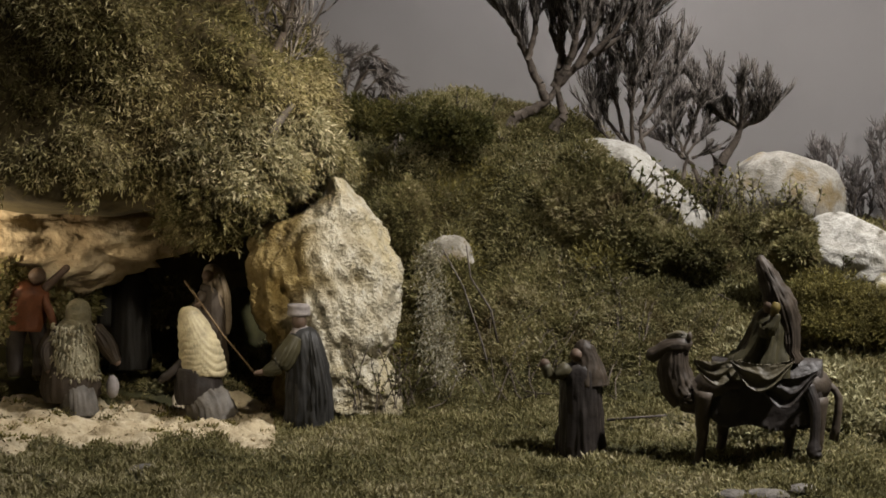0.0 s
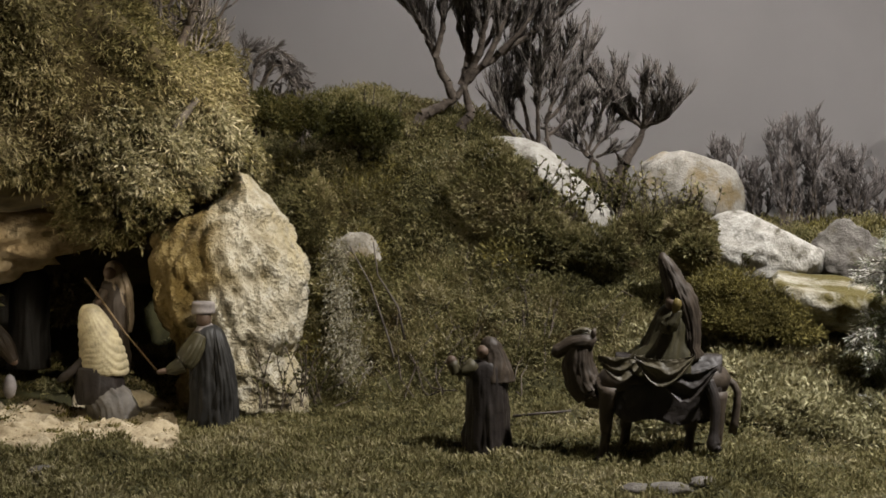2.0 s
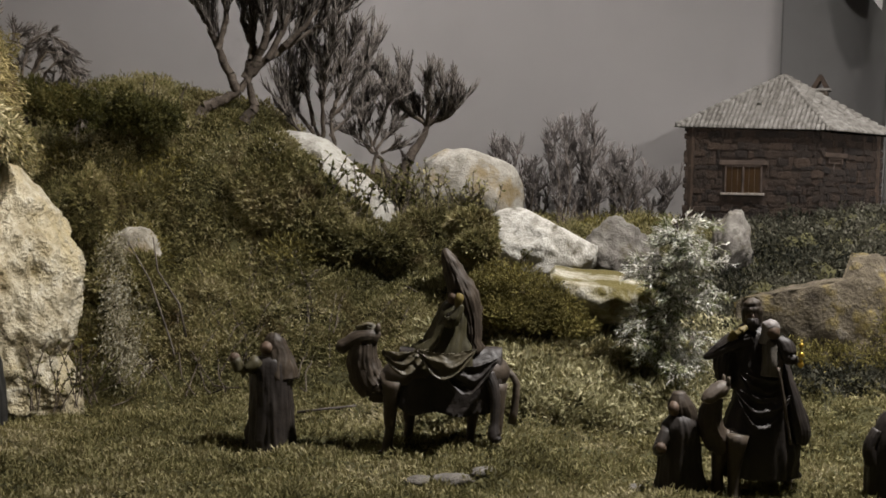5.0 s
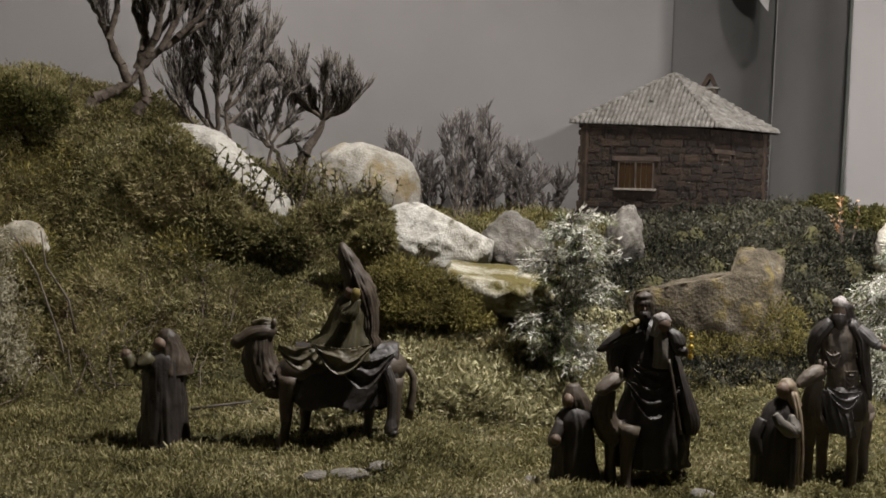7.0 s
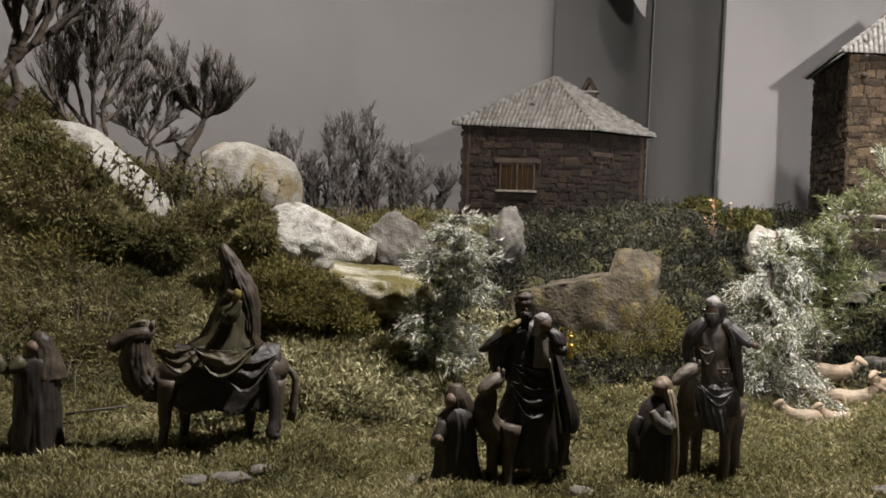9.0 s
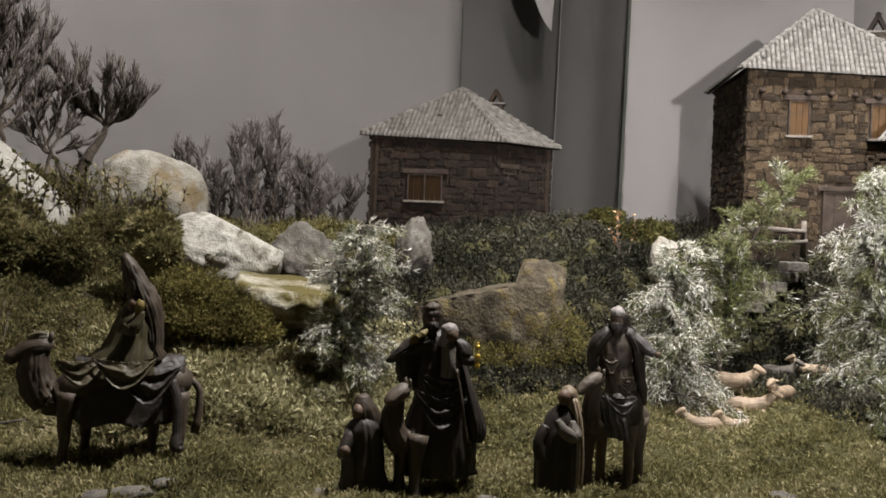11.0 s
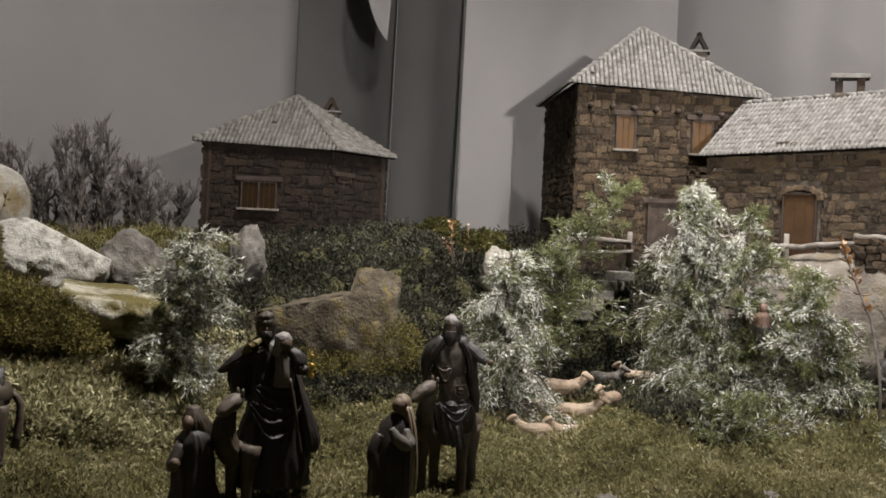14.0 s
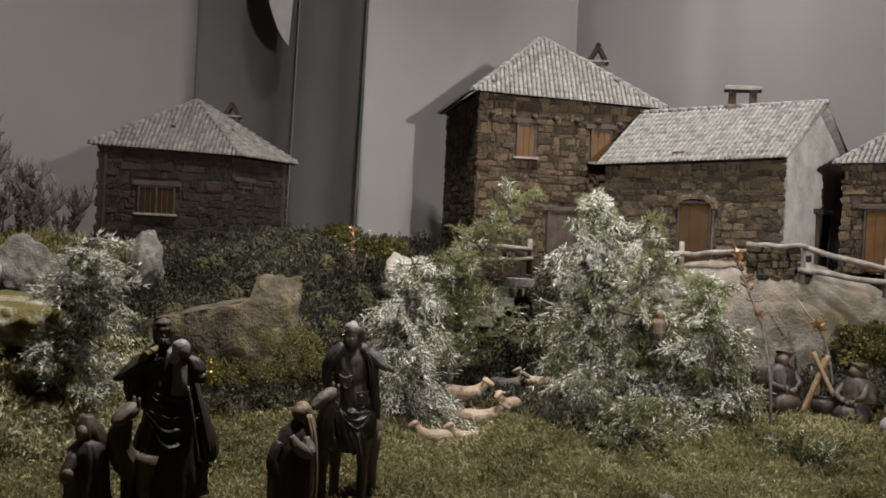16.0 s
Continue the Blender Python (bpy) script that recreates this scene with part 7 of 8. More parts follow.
# king on a draped camel, a pale-hooded boy before him, a golden vessel in his hand
g = ground(8.75, 1.88) - 0.004
bm = bmesh.new()
for x, y in ((-0.055, -0.03), (-0.03, -0.045), (0.02, 0.06), (0.05, 0.04)):
    loft(bm, [((x, y, g), 0.012, 0.012), ((x, y, g + 0.01), 0.0095, 0.0095), ((x, y, 0.045), 0.01, 0.01), ((x * 0.9, y, 0.1), 0.018, 0.018)], 0, 10)
loft(bm, [((-0.03, -0.018, 0.08), 0.027, 0.026), ((-0.054, -0.034, 0.086), 0.022, 0.021, 0.1), ((-0.068, -0.043, 0.112), 0.0185, 0.017, 0.12), ((-0.066, -0.046, 0.14), 0.0155, 0.0145, 0.1), ((-0.06, -0.046, 0.156), 0.012, 0.012, 0.04)], 0, 24, 0, 12, 41)
loft(bm, [((-0.044, -0.04, 0.172), 0.006, 0.006), ((-0.052, -0.049, 0.171), 0.0125, 0.0115, 0.02), ((-0.062, -0.057, 0.164), 0.0125, 0.0115, 0.02), ((-0.072, -0.064, 0.156), 0.0105, 0.009, 0), ((-0.078, -0.068, 0.151), 0.005, 0.0045, 0)], 6, 18)
for y in (-0.012, 0.008):
    ball(bm, (-0.047 - y * 0.4, -0.042 + y, 0.182), 0.0048, 6, (0.6, 0.8, 1.5), 8)
# robe over the saddle, a lobe of the cape hanging beside it
loft(bm, [((0.004, 0.008, 0.03), 0.06, 0.05, 0.1), ((0.004, 0.008, 0.07), 0.062, 0.052, 0.1), ((0.006, 0.008, 0.11), 0.055, 0.047, 0.08), ((0.008, 0.008, 0.145), 0.047, 0.042, 0.06), ((0.006, 0.008, 0.175), 0.041, 0.036, 0.05), ((0.0, 0.008, 0.205), 0.034, 0.03, 0.02)], 1, 60, 0, 9, 31)
loft(bm, [((0.066, -0.004, 0.088), 0.011, 0.016, 0.08), ((0.066, -0.006, 0.105), 0.015, 0.02, 0.1), ((0.057, -0.006, 0.14), 0.013, 0.02, 0.1), ((0.046, -0.004, 0.18), 0.009, 0.016, 0.08), ((0.036, 0.0, 0.215), 0.006, 0.01, 0)], 1, 30, 0, 7, 32)
apron(bm, -0.034, 0.05, 0.168, 0.162, 0.028, 0.026, -0.032, 0.022, 1, 2.0, 0.003, seed=31)
apron(bm, -0.03, 0.044, 0.196, 0.184, 0.03, 0.016, -0.026, 0.022, 1, 2.4, 0.0028, seed=33)
tube(bm, [Vector((0.03, -0.034, 0.205)), Vector((0.037, -0.04, 0.17)), Vector((0.044, -0.042, 0.13)), Vector((0.052, -0.042, 0.09))], 0.0028, 0.0022, 8, 8)
# chest, and the cape thrown over the shoulder with its point standing out
loft(bm, [((-0.006, 0.008, 0.165), 0.034, 0.028, 0.05), ((-0.008, 0.008, 0.2), 0.036, 0.028, 0.06), ((-0.01, 0.008, 0.235), 0.033, 0.025, 0.05), ((-0.012, 0.008, 0.256), 0.024, 0.02, 0.03), ((-0.012, 0.006, 0.268), 0.011, 0.011, 0)], 2, 40, 0, 8, 34)
loft(bm, [((-0.012, 0.0, 0.246), 0.02, 0.018, 0.04), ((-0.034, -0.003, 0.238), 0.019, 0.017, 0.08), ((-0.058, -0.006, 0.224), 0.014, 0.012, 0.1), ((-0.076, -0.008, 0.214), 0.007, 0.006, 0.05), ((-0.084, -0.009, 0.211), 0.002, 0.002, 0)], 2, 30, 0, 7, 35)
loft(bm, [((-0.046, -0.002, 0.168), 0.009, 0.012, 0.08), ((-0.052, -0.004, 0.19), 0.014, 0.015, 0.12), ((-0.05, -0.004, 0.212), 0.016, 0.016, 0.1), ((-0.036, 0.0, 0.24), 0.012, 0.014, 0.04)], 2, 30, 0, 7, 36)
loft(bm, [((-0.046, -0.02, 0.242), 0.003, 0.003), ((-0.038, -0.023, 0.25), 0.0075, 0.0045, 0.05), ((-0.028, -0.021, 0.257), 0.0065, 0.0045, 0.05), ((-0.02, -0.014, 0.262), 0.004, 0.004)], 4, 16, 0, 7, 37)
hd = Vector((-0.012, 0.0, 0.281))
ball(bm, hd, 0.0138, 3, (0.92, 1.02, 1.2))
ball(bm, hd + Vector((0.002, -0.0145, -0.002)), 0.003, 3, (0.8, 1, 1.5), 8)
loft(bm, [(hd + Vector((0.002, -0.011, -0.005)), 0.0085, 0.006, 0.1), (hd + Vector((0.002, -0.012, -0.016)), 0.009, 0.0075, 0.12), (hd + Vector((0.001, -0.01, -0.028)), 0.004, 0.003, 0)], 2, 16, 0, 9, 38)
loft(bm, [(hd + Vector((0, 0.005, -0.012)), 0.0155, 0.0125, 0.06), (hd + Vector((0, 0.003, 0.004)), 0.016, 0.0155, 0.05), (hd + Vector((0, 0.002, 0.009)), 0.0155, 0.0155, 0.06), (hd + Vector((0, 0.002, 0.013)), 0.0135, 0.0135, 0.04), (hd + Vector((-0.001, 0.002, 0.02)), 0.013, 0.013, 0.05), (hd + Vector((-0.002, 0.002, 0.026)), 0.004, 0.004, 0)], 8, 24, 0, 10, 39)
# the boy
loft(bm, [((0.02, -0.022, 0.19), 0.016, 0.015, 0.06), ((0.02, -0.022, 0.215), 0.0155, 0.0145, 0.06), ((0.017, -0.02, 0.242), 0.0115, 0.0115, 0.03), ((0.017, -0.02, 0.25), 0.007, 0.007, 0)], 7, 24, 0, 7, 45)
ball(bm, (0.02, -0.024, 0.257), 0.0108, 3, (1, 1, 1.15))
loft(bm, [((0.013, -0.018, 0.238), 0.0135, 0.012, 0.05), ((0.015, -0.018, 0.257), 0.0125, 0.0125, 0.04), ((0.018, -0.019, 0.268), 0.0135, 0.0125, 0.03), ((0.02, -0.019, 0.276), 0.005, 0.005, 0)], 9, 24, 0, 7, 47)
loft(bm, [((0.028, -0.018, 0.246), 0.009, 0.009), ((0.039, -0.022, 0.236), 0.0135, 0.0125, 0.06), ((0.046, -0.026, 0.22), 0.0115, 0.011, 0.06), ((0.056, -0.032, 0.217), 0.006, 0.006, 0)], 2, 20, 0, 7, 46)
for z, r in ((0.212, 0.0045), (0.218, 0.003), (0.2265, 0.0045), (0.234, 0.0028), (0.241, 0.004), (0.248, 0.002)):
    ball(bm, (0.062, -0.036, z), r, 5, n=10)
single("mounted_king_figurine", bm, [CAMEL, ROBE_BLACK, ROBE_BLACK, SKIN, MUSTARD, GOLD, PALE_CAMEL, DRAB, ROBE_BROWN, GREY_CLOTH], facing(8.75, 1.88, 0), "dark clay king on a draped camel holding a golden vessel", "figurine")

# king in a pale turban: layered tunic, black cape, slate cloth over a pale camel
g = ground(17.5, 1.97) - 0.004
bm = bmesh.new()
for x, y in ((-0.042, -0.02), (-0.022, 0.0), (0.024, -0.005), (0.042, 0.04)):
    loft(bm, [((x, y, g), 0.011, 0.011), ((x, y, g + 0.012), 0.0085, 0.0085), ((x, y, 0.055), 0.0085, 0.0085), ((x, y, 0.07), 0.0095, 0.0095), ((x, y, 0.12), 0.015, 0.015)], 0, 12)
loft(bm, [((-0.035, 0.0, 0.105), 0.02, 0.02), ((-0.01, 0.015, 0.115), 0.032, 0.03), ((0.02, 0.04, 0.118), 0.034, 0.032), ((0.045, 0.06, 0.115), 0.02, 0.02)], 0, 20)
loft(bm, [((-0.03, -0.005, 0.1), 0.021, 0.019), ((-0.039, -0.024, 0.112), 0.017, 0.016, 0.06), ((-0.041, -0.032, 0.14), 0.0145, 0.014, 0.06), ((-0.037, -0.032, 0.165), 0.013, 0.013, 0.04), ((-0.035, -0.032, 0.178), 0.011, 0.011, 0)], 0, 24, 0, 10, 71)
loft(bm, [((-0.022, -0.028, 0.19), 0.006, 0.006), ((-0.03, -0.034, 0.189), 0.0125, 0.012, 0.02), ((-0.042, -0.043, 0.183), 0.0125, 0.012, 0.02), ((-0.054, -0.052, 0.174), 0.01, 0.009, 0), ((-0.062, -0.058, 0.168), 0.005, 0.005, 0)], 6, 18)
for y in (-0.012, 0.01):
    ball(bm, (-0.026 - y * 0.4, -0.028 + y, 0.2), 0.0048, 6, (0.6, 0.8, 1.5), 8)
# saddle cloth: drooping sash above, a free corner hanging in long folds
loft(bm, [((0.01, 0.0, 0.115), 0.034, 0.034, 0.06), ((0.01, 0.0, 0.14), 0.036, 0.036, 0.06), ((0.009, 0.002, 0.16), 0.031, 0.03, 0.04), ((0.008, 0.003, 0.17), 0.02, 0.02, 0)], 3, 40, 0, 9, 72)
apron(bm, -0.026, 0.016, 0.162, 0.158, 0.068, 0.0, -0.036, 0.008, 1, 4.0, 0.0028, True, 0.014, 41)
apron(bm, -0.018, 0.036, 0.166, 0.164, 0.02, 0.018, -0.038, 0.014, 7, 2.6, 0.0026, seed=42)
# layered tunic
loft(bm, [((0.006, 0.0, 0.155), 0.027, 0.025, 0.06), ((0.006, 0.0, 0.176), 0.025, 0.024, 0.06), ((0.003, 0.002, 0.2), 0.024, 0.022, 0.05), ((0.002, 0.003, 0.216), 0.021, 0.019, 0)], 2, 40, 0, 8, 73)
apron(bm, 0.004, 0.028, 0.192, 0.194, 0.024, 0.004, -0.022, 0.006, 2, 4.0, 0.002, seed=44)
loft(bm, [((-0.003, 0.002, 0.194), 0.027, 0.022, 0.05), ((-0.003, 0.001, 0.22), 0.028, 0.023, 0.06), ((-0.002, 0.003, 0.245), 0.026, 0.021, 0.04), ((-0.001, 0.005, 0.27), 0.011, 0.011, 0)], 8, 40, 0, 8, 83)
apron(bm, -0.024, 0.004, 0.226, 0.224, 0.02, 0.008, -0.022, 0.006, 2, 2.4, 0.0022, seed=45)
# cape on both shoulders, its tail hanging long behind the arm
loft(bm, [((-0.043, 0.006, 0.198), 0.005, 0.012, 0.06), ((-0.042, 0.004, 0.222), 0.009, 0.016, 0.08), ((-0.034, 0.0, 0.245), 0.013, 0.018, 0.06), ((-0.018, 0.0, 0.262), 0.012, 0.014, 0.03), ((-0.006, 0.004, 0.27), 0.006, 0.008, 0)], 3, 24, 0, 7, 75)
loft(bm, [((0.047, 0.008, 0.145), 0.004, 0.008, 0.04), ((0.042, 0.006, 0.17), 0.009, 0.016, 0.1), ((0.036, 0.004, 0.205), 0.009, 0.019, 0.1), ((0.032, 0.001, 0.24), 0.011, 0.019, 0.06), ((0.018, 0.001, 0.262), 0.011, 0.013, 0.02), ((0.006, 0.004, 0.27), 0.006, 0.008, 0)], 3, 30, 0, 7, 76)
loft(bm, [((0.026, -0.004, 0.256), 0.011, 0.011, 0.04), ((0.04, -0.01, 0.246), 0.0105, 0.0105, 0.06), ((0.053, -0.016, 0.236), 0.008, 0.008, 0.04), ((0.06, -0.018, 0.233), 0.006, 0.006, 0)], 1, 20, 0, 7, 77)
ball(bm, (0.065, -0.02, 0.232), 0.0055, 4, n=10)
hd = Vector((-0.002, 0.0, 0.284))
ball(bm, hd, 0.0135, 4, (0.92, 1.02, 1.2))
loft(bm, [(hd + Vector((-0.001, -0.009, -0.004)), 0.009, 0.007, 0.08), (hd + Vector((-0.001, -0.011, -0.016)), 0.0095, 0.008, 0.1), (hd + Vector((-0.001, -0.01, -0.03)), 0.004, 0.004, 0)], 3, 18, 0, 7, 81)
loft(bm, [(hd + Vector((0.012, 0.005, -0.026)), 0.013, 0.011, 0.06), (hd + Vector((0.008, 0.006, -0.01)), 0.0145, 0.013, 0.06), (hd + Vector((0.002, 0.004, 0.006)), 0.016, 0.0155, 0.04), (hd + Vector((0, 0.003, 0.014)), 0.011, 0.011, 0.03)], 3, 24, 0, 8, 78)
loft(bm, [(hd + Vector((-0.001, 0.0, 0.009)), 0.0125, 0.0135, 0.05), (hd + Vector((-0.001, 0.0, 0.015)), 0.0125, 0.013, 0.06), (hd + Vector((0, 0.001, 0.021)), 0.008, 0.008, 0.04), (hd + Vector((0, 0.001, 0.025)), 0.003, 0.003, 0)], 5, 20, 0, 8, 79)
single("white_turban_king_figurine", bm, [PALE_CAMEL, SADDLE, PATTERN, ROBE_BLACK, SKIN, GREY_CLOTH, PALE_CAMEL, DARK_SASH, ROBE_BROWN], facing(17.5, 1.97, 0), "dark clay king in a pale turban riding a camel", "figurine")

# page beside the first king
bm = bmesh.new()
loft(bm, [((0, 0, 0), 0.036, 0.032, 0.12), ((0, 0, 0.03), 0.035, 0.031, 0.13), ((-0.002, 0, 0.08), 0.03, 0.028, 0.1), ((-0.004, -0.002, 0.115), 0.028, 0.025, 0.06), ((-0.006, -0.003, 0.132), 0.014, 0.014, 0)], 0, 40, 0, 8, 51)
loft(bm, [((0.004, 0.006, 0.09), 0.022, 0.018, 0.1), ((0.002, 0.004, 0.125), 0.021, 0.02, 0.08), ((-0.004, 0.002, 0.148), 0.019, 0.019, 0.04), ((-0.006, 0, 0.166), 0.009, 0.009, 0)], 1, 28, 0, 8, 52)
ball(bm, (-0.012, -0.011, 0.141), 0.0112, 2, (0.9, 1, 1.1))
arm(bm, (-0.02, -0.012, 0.11), (-0.034, -0.028, 0.08), (-0.03, -0.042, 0.085), 0.0115, 0, 2)
single("page_figurine", bm, [ROBE_BLACK, ROBE_BROWN, SKIN], place(5.3, 1.84), "small dark clay page walking beside the king", "figurine")

# crouching page with folded arms, the end of his pale headcloth hanging long
bm = bmesh.new()
loft(bm, [((-0.018, 0, 0), 0.033, 0.03, 0.08), ((-0.018, 0, 0.05), 0.035, 0.032, 0.09), ((-0.016, 0, 0.095), 0.032, 0.029, 0.06), ((-0.012, 0, 0.128), 0.025, 0.022, 0.04), ((-0.008, 0, 0.148), 0.012, 0.012, 0)], 0, 40, 0, 8, 53)
loft(bm, [((-0.042, -0.014, 0.062), 0.012, 0.014, 0.05), ((-0.046, -0.016, 0.09), 0.0115, 0.012, 0.05), ((-0.036, -0.012, 0.115), 0.01, 0.01, 0.03)], 0, 20, 0, 7, 56)
loft(bm, [((0.008, -0.012, 0.122), 0.011, 0.011, 0.05), ((0.008, -0.026, 0.102), 0.0115, 0.011, 0.06), ((-0.008, -0.034, 0.112), 0.0095, 0.009, 0.05), ((-0.02, -0.032, 0.128), 0.0065, 0.0065, 0)], 3, 20, 0, 7, 55)
ball(bm, (-0.009, -0.008, 0.162), 0.0115, 2, (0.95, 1, 1.15))
loft(bm, [((0.004, 0.004, 0.135), 0.016, 0.014, 0.05), ((0.0, 0.003, 0.155), 0.0145, 0.015, 0.04), ((-0.004, 0.001, 0.17), 0.014, 0.0145, 0.03), ((-0.006, 0.0, 0.18), 0.006, 0.006, 0)], 1, 30, 0, 8, 54)
for k in (0, 1):
    loft(bm, [((0.004 + 0.004 * k, -0.008, 0.16), 0.0035, 0.005), ((0.012 + 0.005 * k, -0.018, 0.13), 0.0032, 0.005), ((0.018 + 0.005 * k, -0.024, 0.075), 0.003, 0.0045), ((0.016 + 0.006 * k, -0.028, 0.02), 0.003, 0.004)], 1, 10)
single("page_figurine", bm, [ROBE_BLACK, TAN, SKIN, DRAB], place(15.3, 1.9), "clay page with folded arms and a long headcloth", "figurine")


def sheep(az, rho, turn, k, lying, mat, label):
    bm = bmesh.new()
    z = 0.016 if lying else 0.04
    loft(bm, [((-0.044, 0, z + 0.008), 0.008, 0.008), ((-0.036, 0, z + 0.006), 0.0155, 0.015, 0.04), ((-0.01, 0, z), 0.018, 0.0165, 0.05), ((0.022, 0, z + 0.001), 0.0185, 0.017, 0.05), ((0.038, 0, z), 0.014, 0.014, 0.04), ((0.045, 0, z), 0.006, 0.006)], 0, 18, 0, 16, 3)
    tube(bm, [Vector((-0.034, 0, z + 0.01)), Vector((-0.044, 0, z + 0.018)), Vector((-0.05, 0, z + 0.026))], 0.0125, 0.009, 9)
    loft(bm, [((-0.045, 0, z + 0.032), 0.0065, 0.0065), ((-0.051, 0, z + 0.031), 0.0082, 0.0082), ((-0.063, 0, z + 0.025), 0.006, 0.006), ((-0.069, 0, z + 0.021), 0.0032, 0.0032)], 0, 10)
    for y in (-0.009, 0.009):
        ball(bm, (-0.047, y, z + 0.034), 0.004, 0, (0.8, 1.5, 0.5), 8)
    if lying:
        for x, y, dx in ((-0.03, -0.014, -0.016), (-0.026, 0.014, -0.016), (0.026, -0.016, -0.018), (0.03, 0.015, -0.018)):
            tube(bm, [Vector((x, y, 0.008)), Vector((x + dx, y * 1.3, 0.003))], 0.005, 0.003, 7)
    else:
        for x, y in ((-0.03, -0.009), (-0.026, 0.009), (0.029, -0.009), (0.032, 0.009)):
            tube(bm, [Vector((x, y, 0)), Vector((x + 0.002, y, z * 0.5)), Vector((x, y, z - 0.004))], 0.0032, 0.006, 8)
    tube(bm, [Vector((0.042, 0, z + 0.006)), Vector((0.049, 0, z - 0.008))], 0.004, 0.002, 7)
    return single("sheep_figurine", bm, mat, place(az, rho, turn) @ Matrix.Diagonal((k, k, k, 1)), label, "sheep figurine", "flock of sheep")


LIE, STAND = "small cream clay sheep lying in the moss", "small cream clay sheep standing in the moss"
for az, rho, turn, k, ly in ((21.68, 2.37, 5, 0.8, True), (23.35, 2.4, 12, 0.78, True), (23.75, 2.46, 185, 0.95, True), (22.95, 2.6, 165, 1.02, False), (21.3, 2.55, 5, 0.8, True), (25.25, 2.5, 62, 0.9, False), (26.55, 2.7, -10, 0.85, False)):
    sheep(az, rho, turn, k, ly, WOOL, LIE if ly else STAND)
sheep(25.0, 2.69, 165, 0.85, False, DRAB, "small grey clay sheep standing behind the flock")

# ---- rail fence, stairs and the shepherds' camp below the village ----
fence = thing("rail_fence", Matrix(), "weathered grey pole fence along the village terrace", "fence")
RAILS = (((22.6, 2.83, 0.452), (26.0, 2.82, 0.452)), ((22.8, 2.83, 0.42), (26.1, 2.82, 0.425)), ((32.6, 2.78, 0.452), (36.4, 2.74, 0.467)), ((33.6, 2.78, 0.412), (38.3, 2.73, 0.425)),
         ((36.2, 2.735, 0.482), (39.0, 2.71, 0.484)), ((38.8, 2.715, 0.482), (46.0, 2.68, 0.405)), ((38.6, 2.71, 0.43), (46.5, 2.66, 0.395)))
for k, (p, q) in enumerate(RAILS):
    bm = bmesh.new()
    p, q = at(*p), at(*q)
    rnd = random.Random(700 + k)
    pts = [p.lerp(q, i / 6) + Vector((0, 0, rnd.uniform(-0.003, 0.003))) for i in range(7)]
    tube(bm, pts, 0.0068, 0.0052, 9)
    part("rail", bm, GREY_WOOD, fence, "weathered grey pole")
for az, rho, z in ((22.9, 2.84, 0.39), (25.9, 2.83, 0.39), (33.2, 2.79, 0.4), (36.3, 2.75, 0.4), (38.8, 2.725, 0.4), (42.5, 2.7, 0.38)):
    bm = bmesh.new()
    tube(bm, [at(az, rho, z), at(az, rho, z + 0.085)], 0.0075, 0.006, 9)
    part("post", bm, GREY_WOOD, fence)
low_wall = thing("low_stone_wall", Matrix(), "low dry-stone wall between the fence rails", "wall")
rnd = random.Random(77)
for j in range(8):
    az = 36.1 + rnd.uniform(0, 0.2)
    while az < 38.7:
        w = rnd.uniform(0.014, 0.034)
        st = new("stone", rnd.choice(STONE_MESHES))
        st.parent = low_wall
        az += 0.5 * math.degrees(w / 2.735)
        st.matrix_basis = facing(az, 2.735 + rnd.uniform(-0.003, 0.003), 0.358 + 0.0165 * j + rnd.uniform(-0.002, 0.002), rnd.uniform(-8, 8)) @ Matrix.Rotation(rnd.gauss(0, 0.06), 4, "Y") @ Matrix.Diagonal((w, 0.03, 0.0165 * rnd.uniform(0.8, 1.1), 1))
        az += 0.5 * math.degrees(w / 2.735)
stair = thing("stone_stair", Matrix(), "small stair of pale grey stone steps up the bank", "stair")
for k in range(5):
    bm = bmesh.new()
    box(bm, (0.055, 0.05, 0.024), facing(23.6 + 0.48 * k, 2.82 + 0.02 * k, 0.27 + 0.024 * k, 25), 0.003)
    part("step", bm, GREY_ROCK, stair, "", False)

camp = thing("cooking_tripod", facing(40.05, 2.52, ground(40.05, 2.52)), "three pale wooden poles tied over a black pot", "tripod")
for foot, tip, r in (((-0.052, -0.01, -0.004), (0.004, 0.006, 0.136), 0.0068), ((0.047, -0.02, -0.006), (-0.026, 0.004, 0.141), 0.0056), ((-0.033, 0.035, -0.004), (-0.001, 0.008, 0.128), 0.0082)):
    bm = bmesh.new()
    p, q = Vector(foot), Vector(tip)
    tube(bm, [p, p.lerp(q, 0.35) + Vector((0.0015, 0, 0)), p.lerp(q, 0.7), q], r, r * 0.88, 9)
    part("pole", bm, PALE_WOOD, camp, "pale peeled pole")
bm = bmesh.new()
loft(bm, [((0, 0, 0.018), 0.012, 0.012), ((0, 0, 0.022), 0.024, 0.024), ((0, 0, 0.04), 0.027, 0.027), ((0, 0, 0.05), 0.021, 0.021), ((0, 0, 0.053), 0.024, 0.024)], 0, 18)
part("pot", bm, ROBE_BLACK, camp, "round black pot")
bm = bmesh.new()
tube(bm, [Vector((0, 0, 0.05)), Vector((0, 0, 0.115))], 0.0012, 0.0012, 5)
part("cord", bm, DARK_WOOD, camp)
bm = bmesh.new()
for k in range(6):
    a = k * 1.05
    tube(bm, [Vector((0.035 * cos(a), 0.03 * sin(a) - 0.01, 0.003)), Vector((0.004 * cos(a), -0.01, 0.016))], 0.0035, 0.003, 7)
part("firewood", bm, COPPER_LEAF, camp, "small reddish logs")


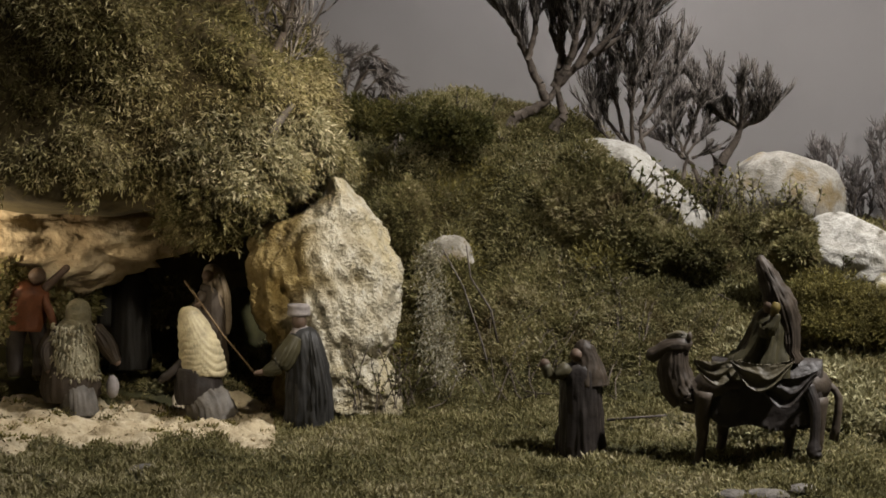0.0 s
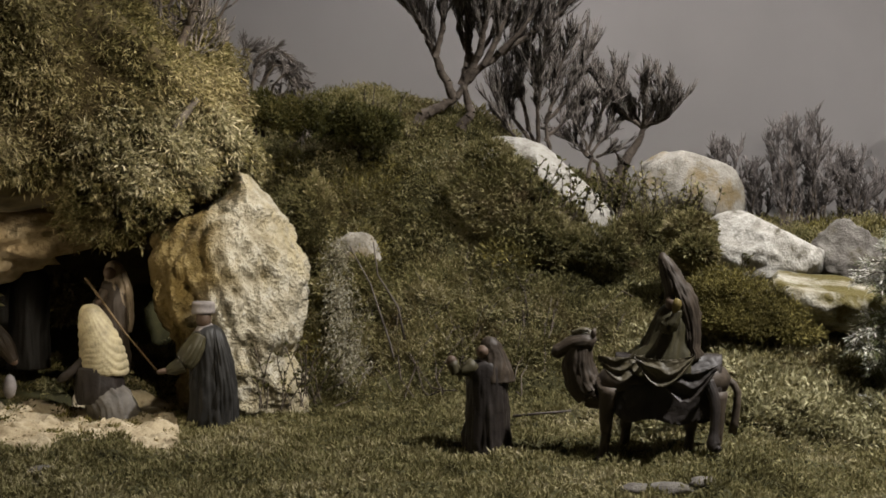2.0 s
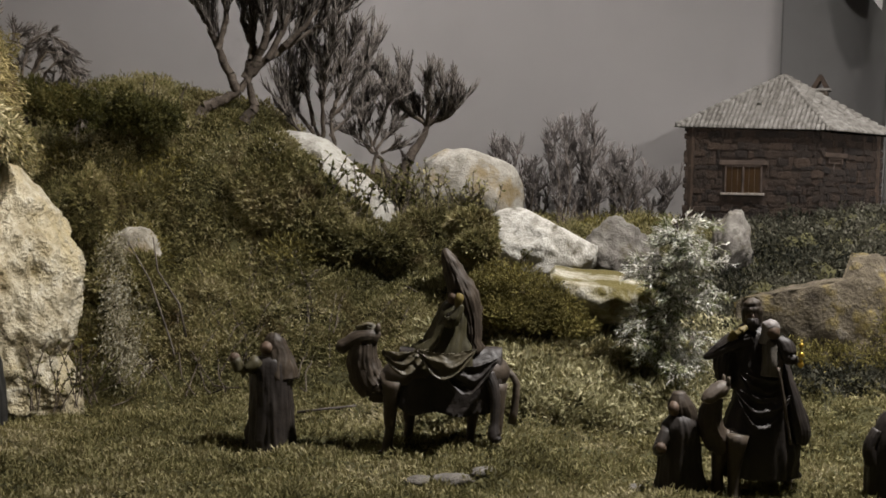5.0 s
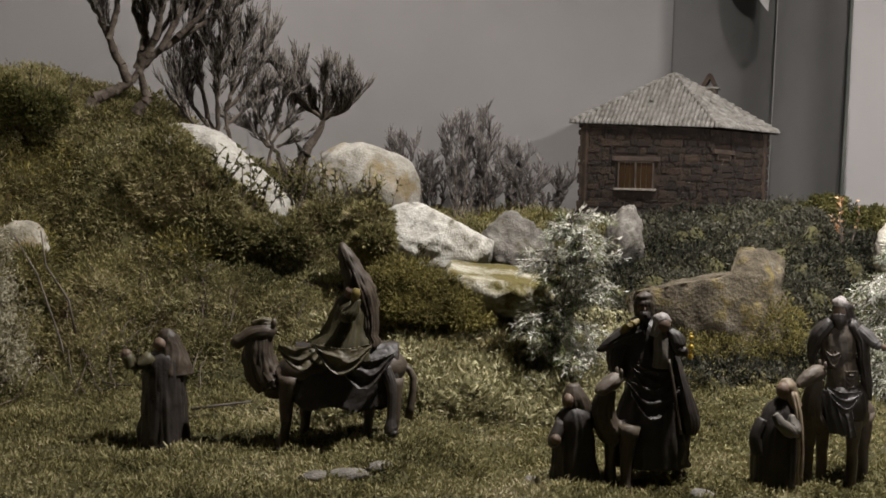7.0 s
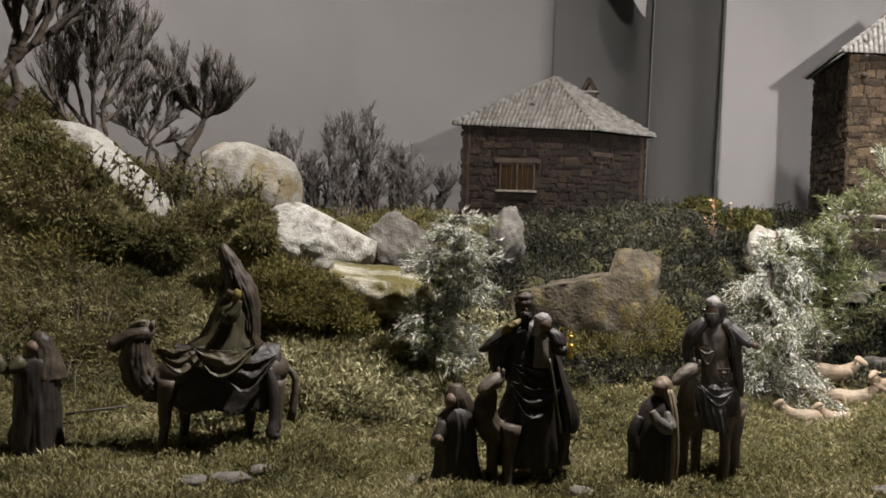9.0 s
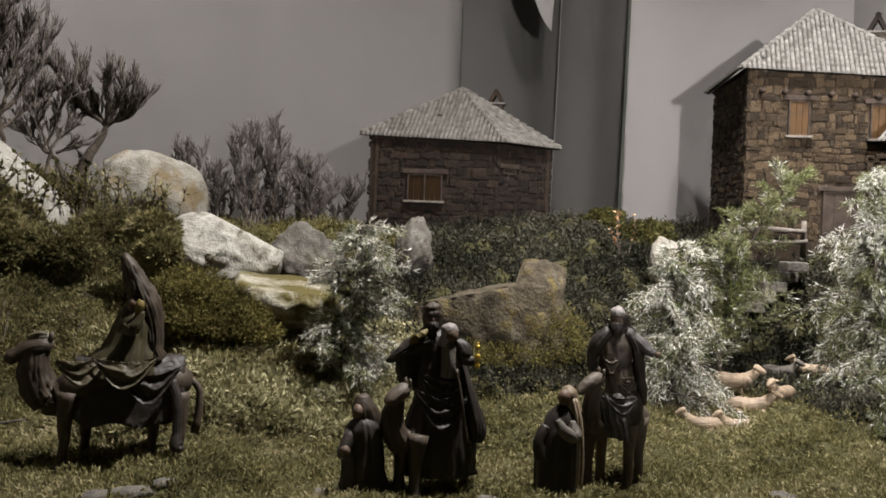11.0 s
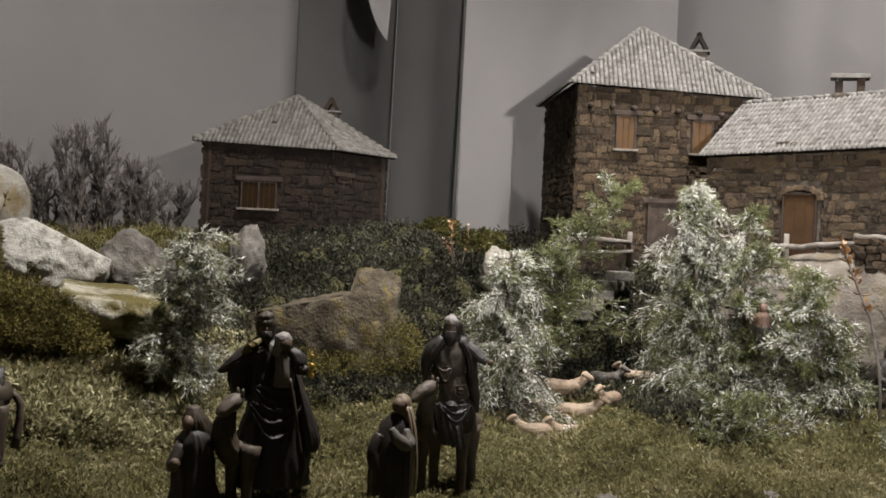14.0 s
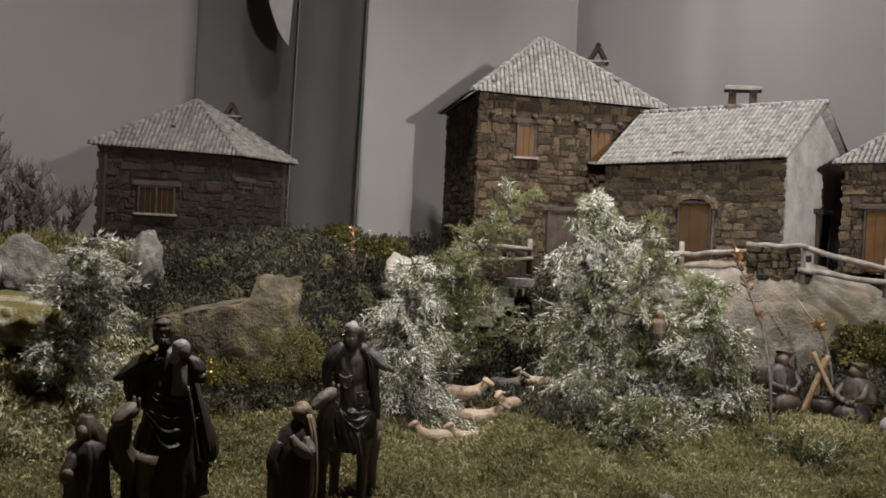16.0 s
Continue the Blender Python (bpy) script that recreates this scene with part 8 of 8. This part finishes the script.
def seated(name, az, rho, mats, label, seed, turn):
    bm = bmesh.new()
    loft(bm, [((0, 0, 0), 0.045, 0.045, 0.05), ((0, 0, 0.03), 0.045, 0.043, 0.06), ((0, 0.004, 0.06), 0.034, 0.032, 0.05), ((0, 0.006, 0.1), 0.032, 0.028, 0.04), ((0, 0.005, 0.118), 0.014, 0.014, 0)], 0, 40, 0, 8, seed)
    loft(bm, [((0, -0.03, 0.02), 0.034, 0.02, 0.04), ((0, -0.034, 0.036), 0.03, 0.018, 0.04), ((0, -0.02, 0.048), 0.02, 0.014, 0)], 3, 24, 0, 6, seed + 1)
    ball(bm, (0, -0.004, 0.132), 0.0145, 1, (0.95, 1, 1.15))
    loft(bm, [((0, 0.0, 0.142), 0.0145, 0.015), ((0.002, 0.001, 0.1445), 0.019, 0.019), ((0.003, 0.002, 0.149), 0.0185, 0.0185), ((0.003, 0.002, 0.1525), 0.012, 0.012), ((0.003, 0.002, 0.1535), 0.004, 0.004)], 2, 16)
    ball(bm, (0, 0.005, 0.13), 0.0165, 0, (1.05, 0.95, 1.2))
    loft(bm, [((0, 0.01, 0.06), 0.046, 0.03, 0.1), ((0, 0.008, 0.085), 0.043, 0.031, 0.08), ((0, 0.005, 0.108), 0.031, 0.026, 0.05), ((0, 0.004, 0.122), 0.016, 0.016, 0)], 0, 40, 0, 9, seed + 2)
    arm(bm, (-0.026, 0, 0.1), (-0.034, -0.022, 0.075), (-0.006, -0.038, 0.065), 0.009, 0, 1)
    arm(bm, (0.026, 0, 0.1), (0.034, -0.022, 0.075), (0.008, -0.038, 0.06), 0.009, 0, 1)
    m = place(az, rho, turn) @ Matrix.Diagonal((0.9, 0.9, 0.86, 1))
    return single(name, bm, mats, m, label, "figurine")


seated("seated_shepherd_figurine", 38.1, 2.52, [ROBE_BLACK, SKIN, ROBE_BROWN, ROBE_BROWN], "seated clay shepherd in dark cloak beside the fire", 81, 25)
seated("seated_shepherd_figurine", 41.4, 2.5, [ROBE_BROWN, SKIN, ROBE_GREEN, ROBE_BLACK], "seated clay shepherd in brown coat and olive cap", 83, -35)
seated("seated_shepherd_figurine", 43.6, 2.42, [ROBE_BROWN, SKIN, TAN, GREY_CLOTH], "seated clay shepherd wrapped in brown cloth", 85, -60)

# bare-shouldered figurine half hidden among the trees
bm = bmesh.new()
robe(bm, 0.15, 0.026, 0.022, 1, 0.05, 0, 0.55, 6)
loft(bm, [((0, 0, 0.075), 0.022, 0.018), ((0, 0, 0.1), 0.021, 0.016), ((0, 0, 0.122), 0.026, 0.017), ((0, 0, 0.133), 0.01, 0.01)], 0, 18)
ball(bm, (0, -0.003, 0.145), 0.013, 0, (0.95, 1, 1.15))
ball(bm, (0, 0.003, 0.15), 0.0135, 2)
arm(bm, (-0.024, 0, 0.122), (-0.036, -0.015, 0.1), (-0.03, -0.03, 0.125), 0.006, 0, 0)
single("peasant_figurine", bm, [FLESH, ROBE_BLACK, ROBE_BROWN], facing(32.3, 2.41, 0.232) @ Matrix.Diagonal((0.66, 0.66, 0.66, 1)), "clay peasant figurine in rosy paint among the trees", "figurine")


def leafy_stalk(az, rho, z, pts, label, seed, count=44, first=0.4, last=1.0):
    """A dry stalk with curled copper-coloured leaves towards its tip."""
    rnd = random.Random(seed)
    ob = thing("copper_leaf_stalk", facing(az, rho, z), label, "plant")
    bm = bmesh.new()
    V3 = [Vector((x, 0, h)) for x, h in pts]
    tube(bm, V3, 0.0034, 0.002, 7)
    part("stem", bm, GREY_WOOD, ob)
    for k in range(count):
        f = first + (last - first) * rnd.random() ** 0.6
        i = min(len(V3) - 2, int(f * (len(V3) - 1)))
        p = V3[i].lerp(V3[i + 1], f * (len(V3) - 1) - i)
        bm = bmesh.new()
        d = Vector((rnd.gauss(0, 1), rnd.gauss(0, 1), rnd.gauss(0.2, 0.6))).normalized()
        side = d.cross(Vector((0, 0, 1))).normalized()
        L = rnd.uniform(0.011, 0.021)
        up = side.cross(d)
        rows = [[bm.verts.new(p + d * (L * u) + side * (s * L * 0.3 * sin(pi * min(0.97, u + 0.06))) + up * (0.35 * L * u * u + 0.1 * L * abs(s))) for s in (-1, 0, 1)] for u in (0, 0.33, 0.66, 1)]
        for a, b in zip(rows, rows[1:]):
            for j in range(2):
                bm.faces.new((a[j], a[j + 1], b[j + 1], b[j]))
        part("leaf", bm, COPPER_LEAF, ob)
    return ob


leafy_stalk(37.7, 2.36, 0.12, [(0.0, 0), (-0.005, 0.1), (-0.025, 0.2), (-0.06, 0.28), (-0.085, 0.35)], "tall dry stalk with curled copper leaves", 91)
leafy_stalk(39.9, 2.56, 0.14, [(0.03, 0), (0.014, 0.1), (0.004, 0.14), (-0.01, 0.175), (-0.035, 0.2), (-0.058, 0.232)], "short pale stalk with copper leaves behind the fire", 92, 26, 0.42, 0.66)

# pale flat stones in the moss near the front
for k, (az, rho, sx) in enumerate(((-7.2, 1.8, 0.03), (-5.6, 1.79, 0.045), (-4.3, 1.8, 0.025), (-36.0, 1.9, 0.03), (3.2, 1.82, 0.025), (11.5, 1.8, 0.03), (33.0, 1.9, 0.035), (25.5, 1.88, 0.025))):
    m = facing(az, rho, ground(az, rho) + 0.006, 20 * k)
    single("flat_stone", rock_mesh((sx, sx * 0.6, 0.009), 500 + k, GREY_ROCK, sub=3), None, m, "pale flat stone lying in the moss", "stone", "flat stones in the moss")
# ---- stones of the house walls ----
for job in STONE_JOBS:
    lay_stones(*job)
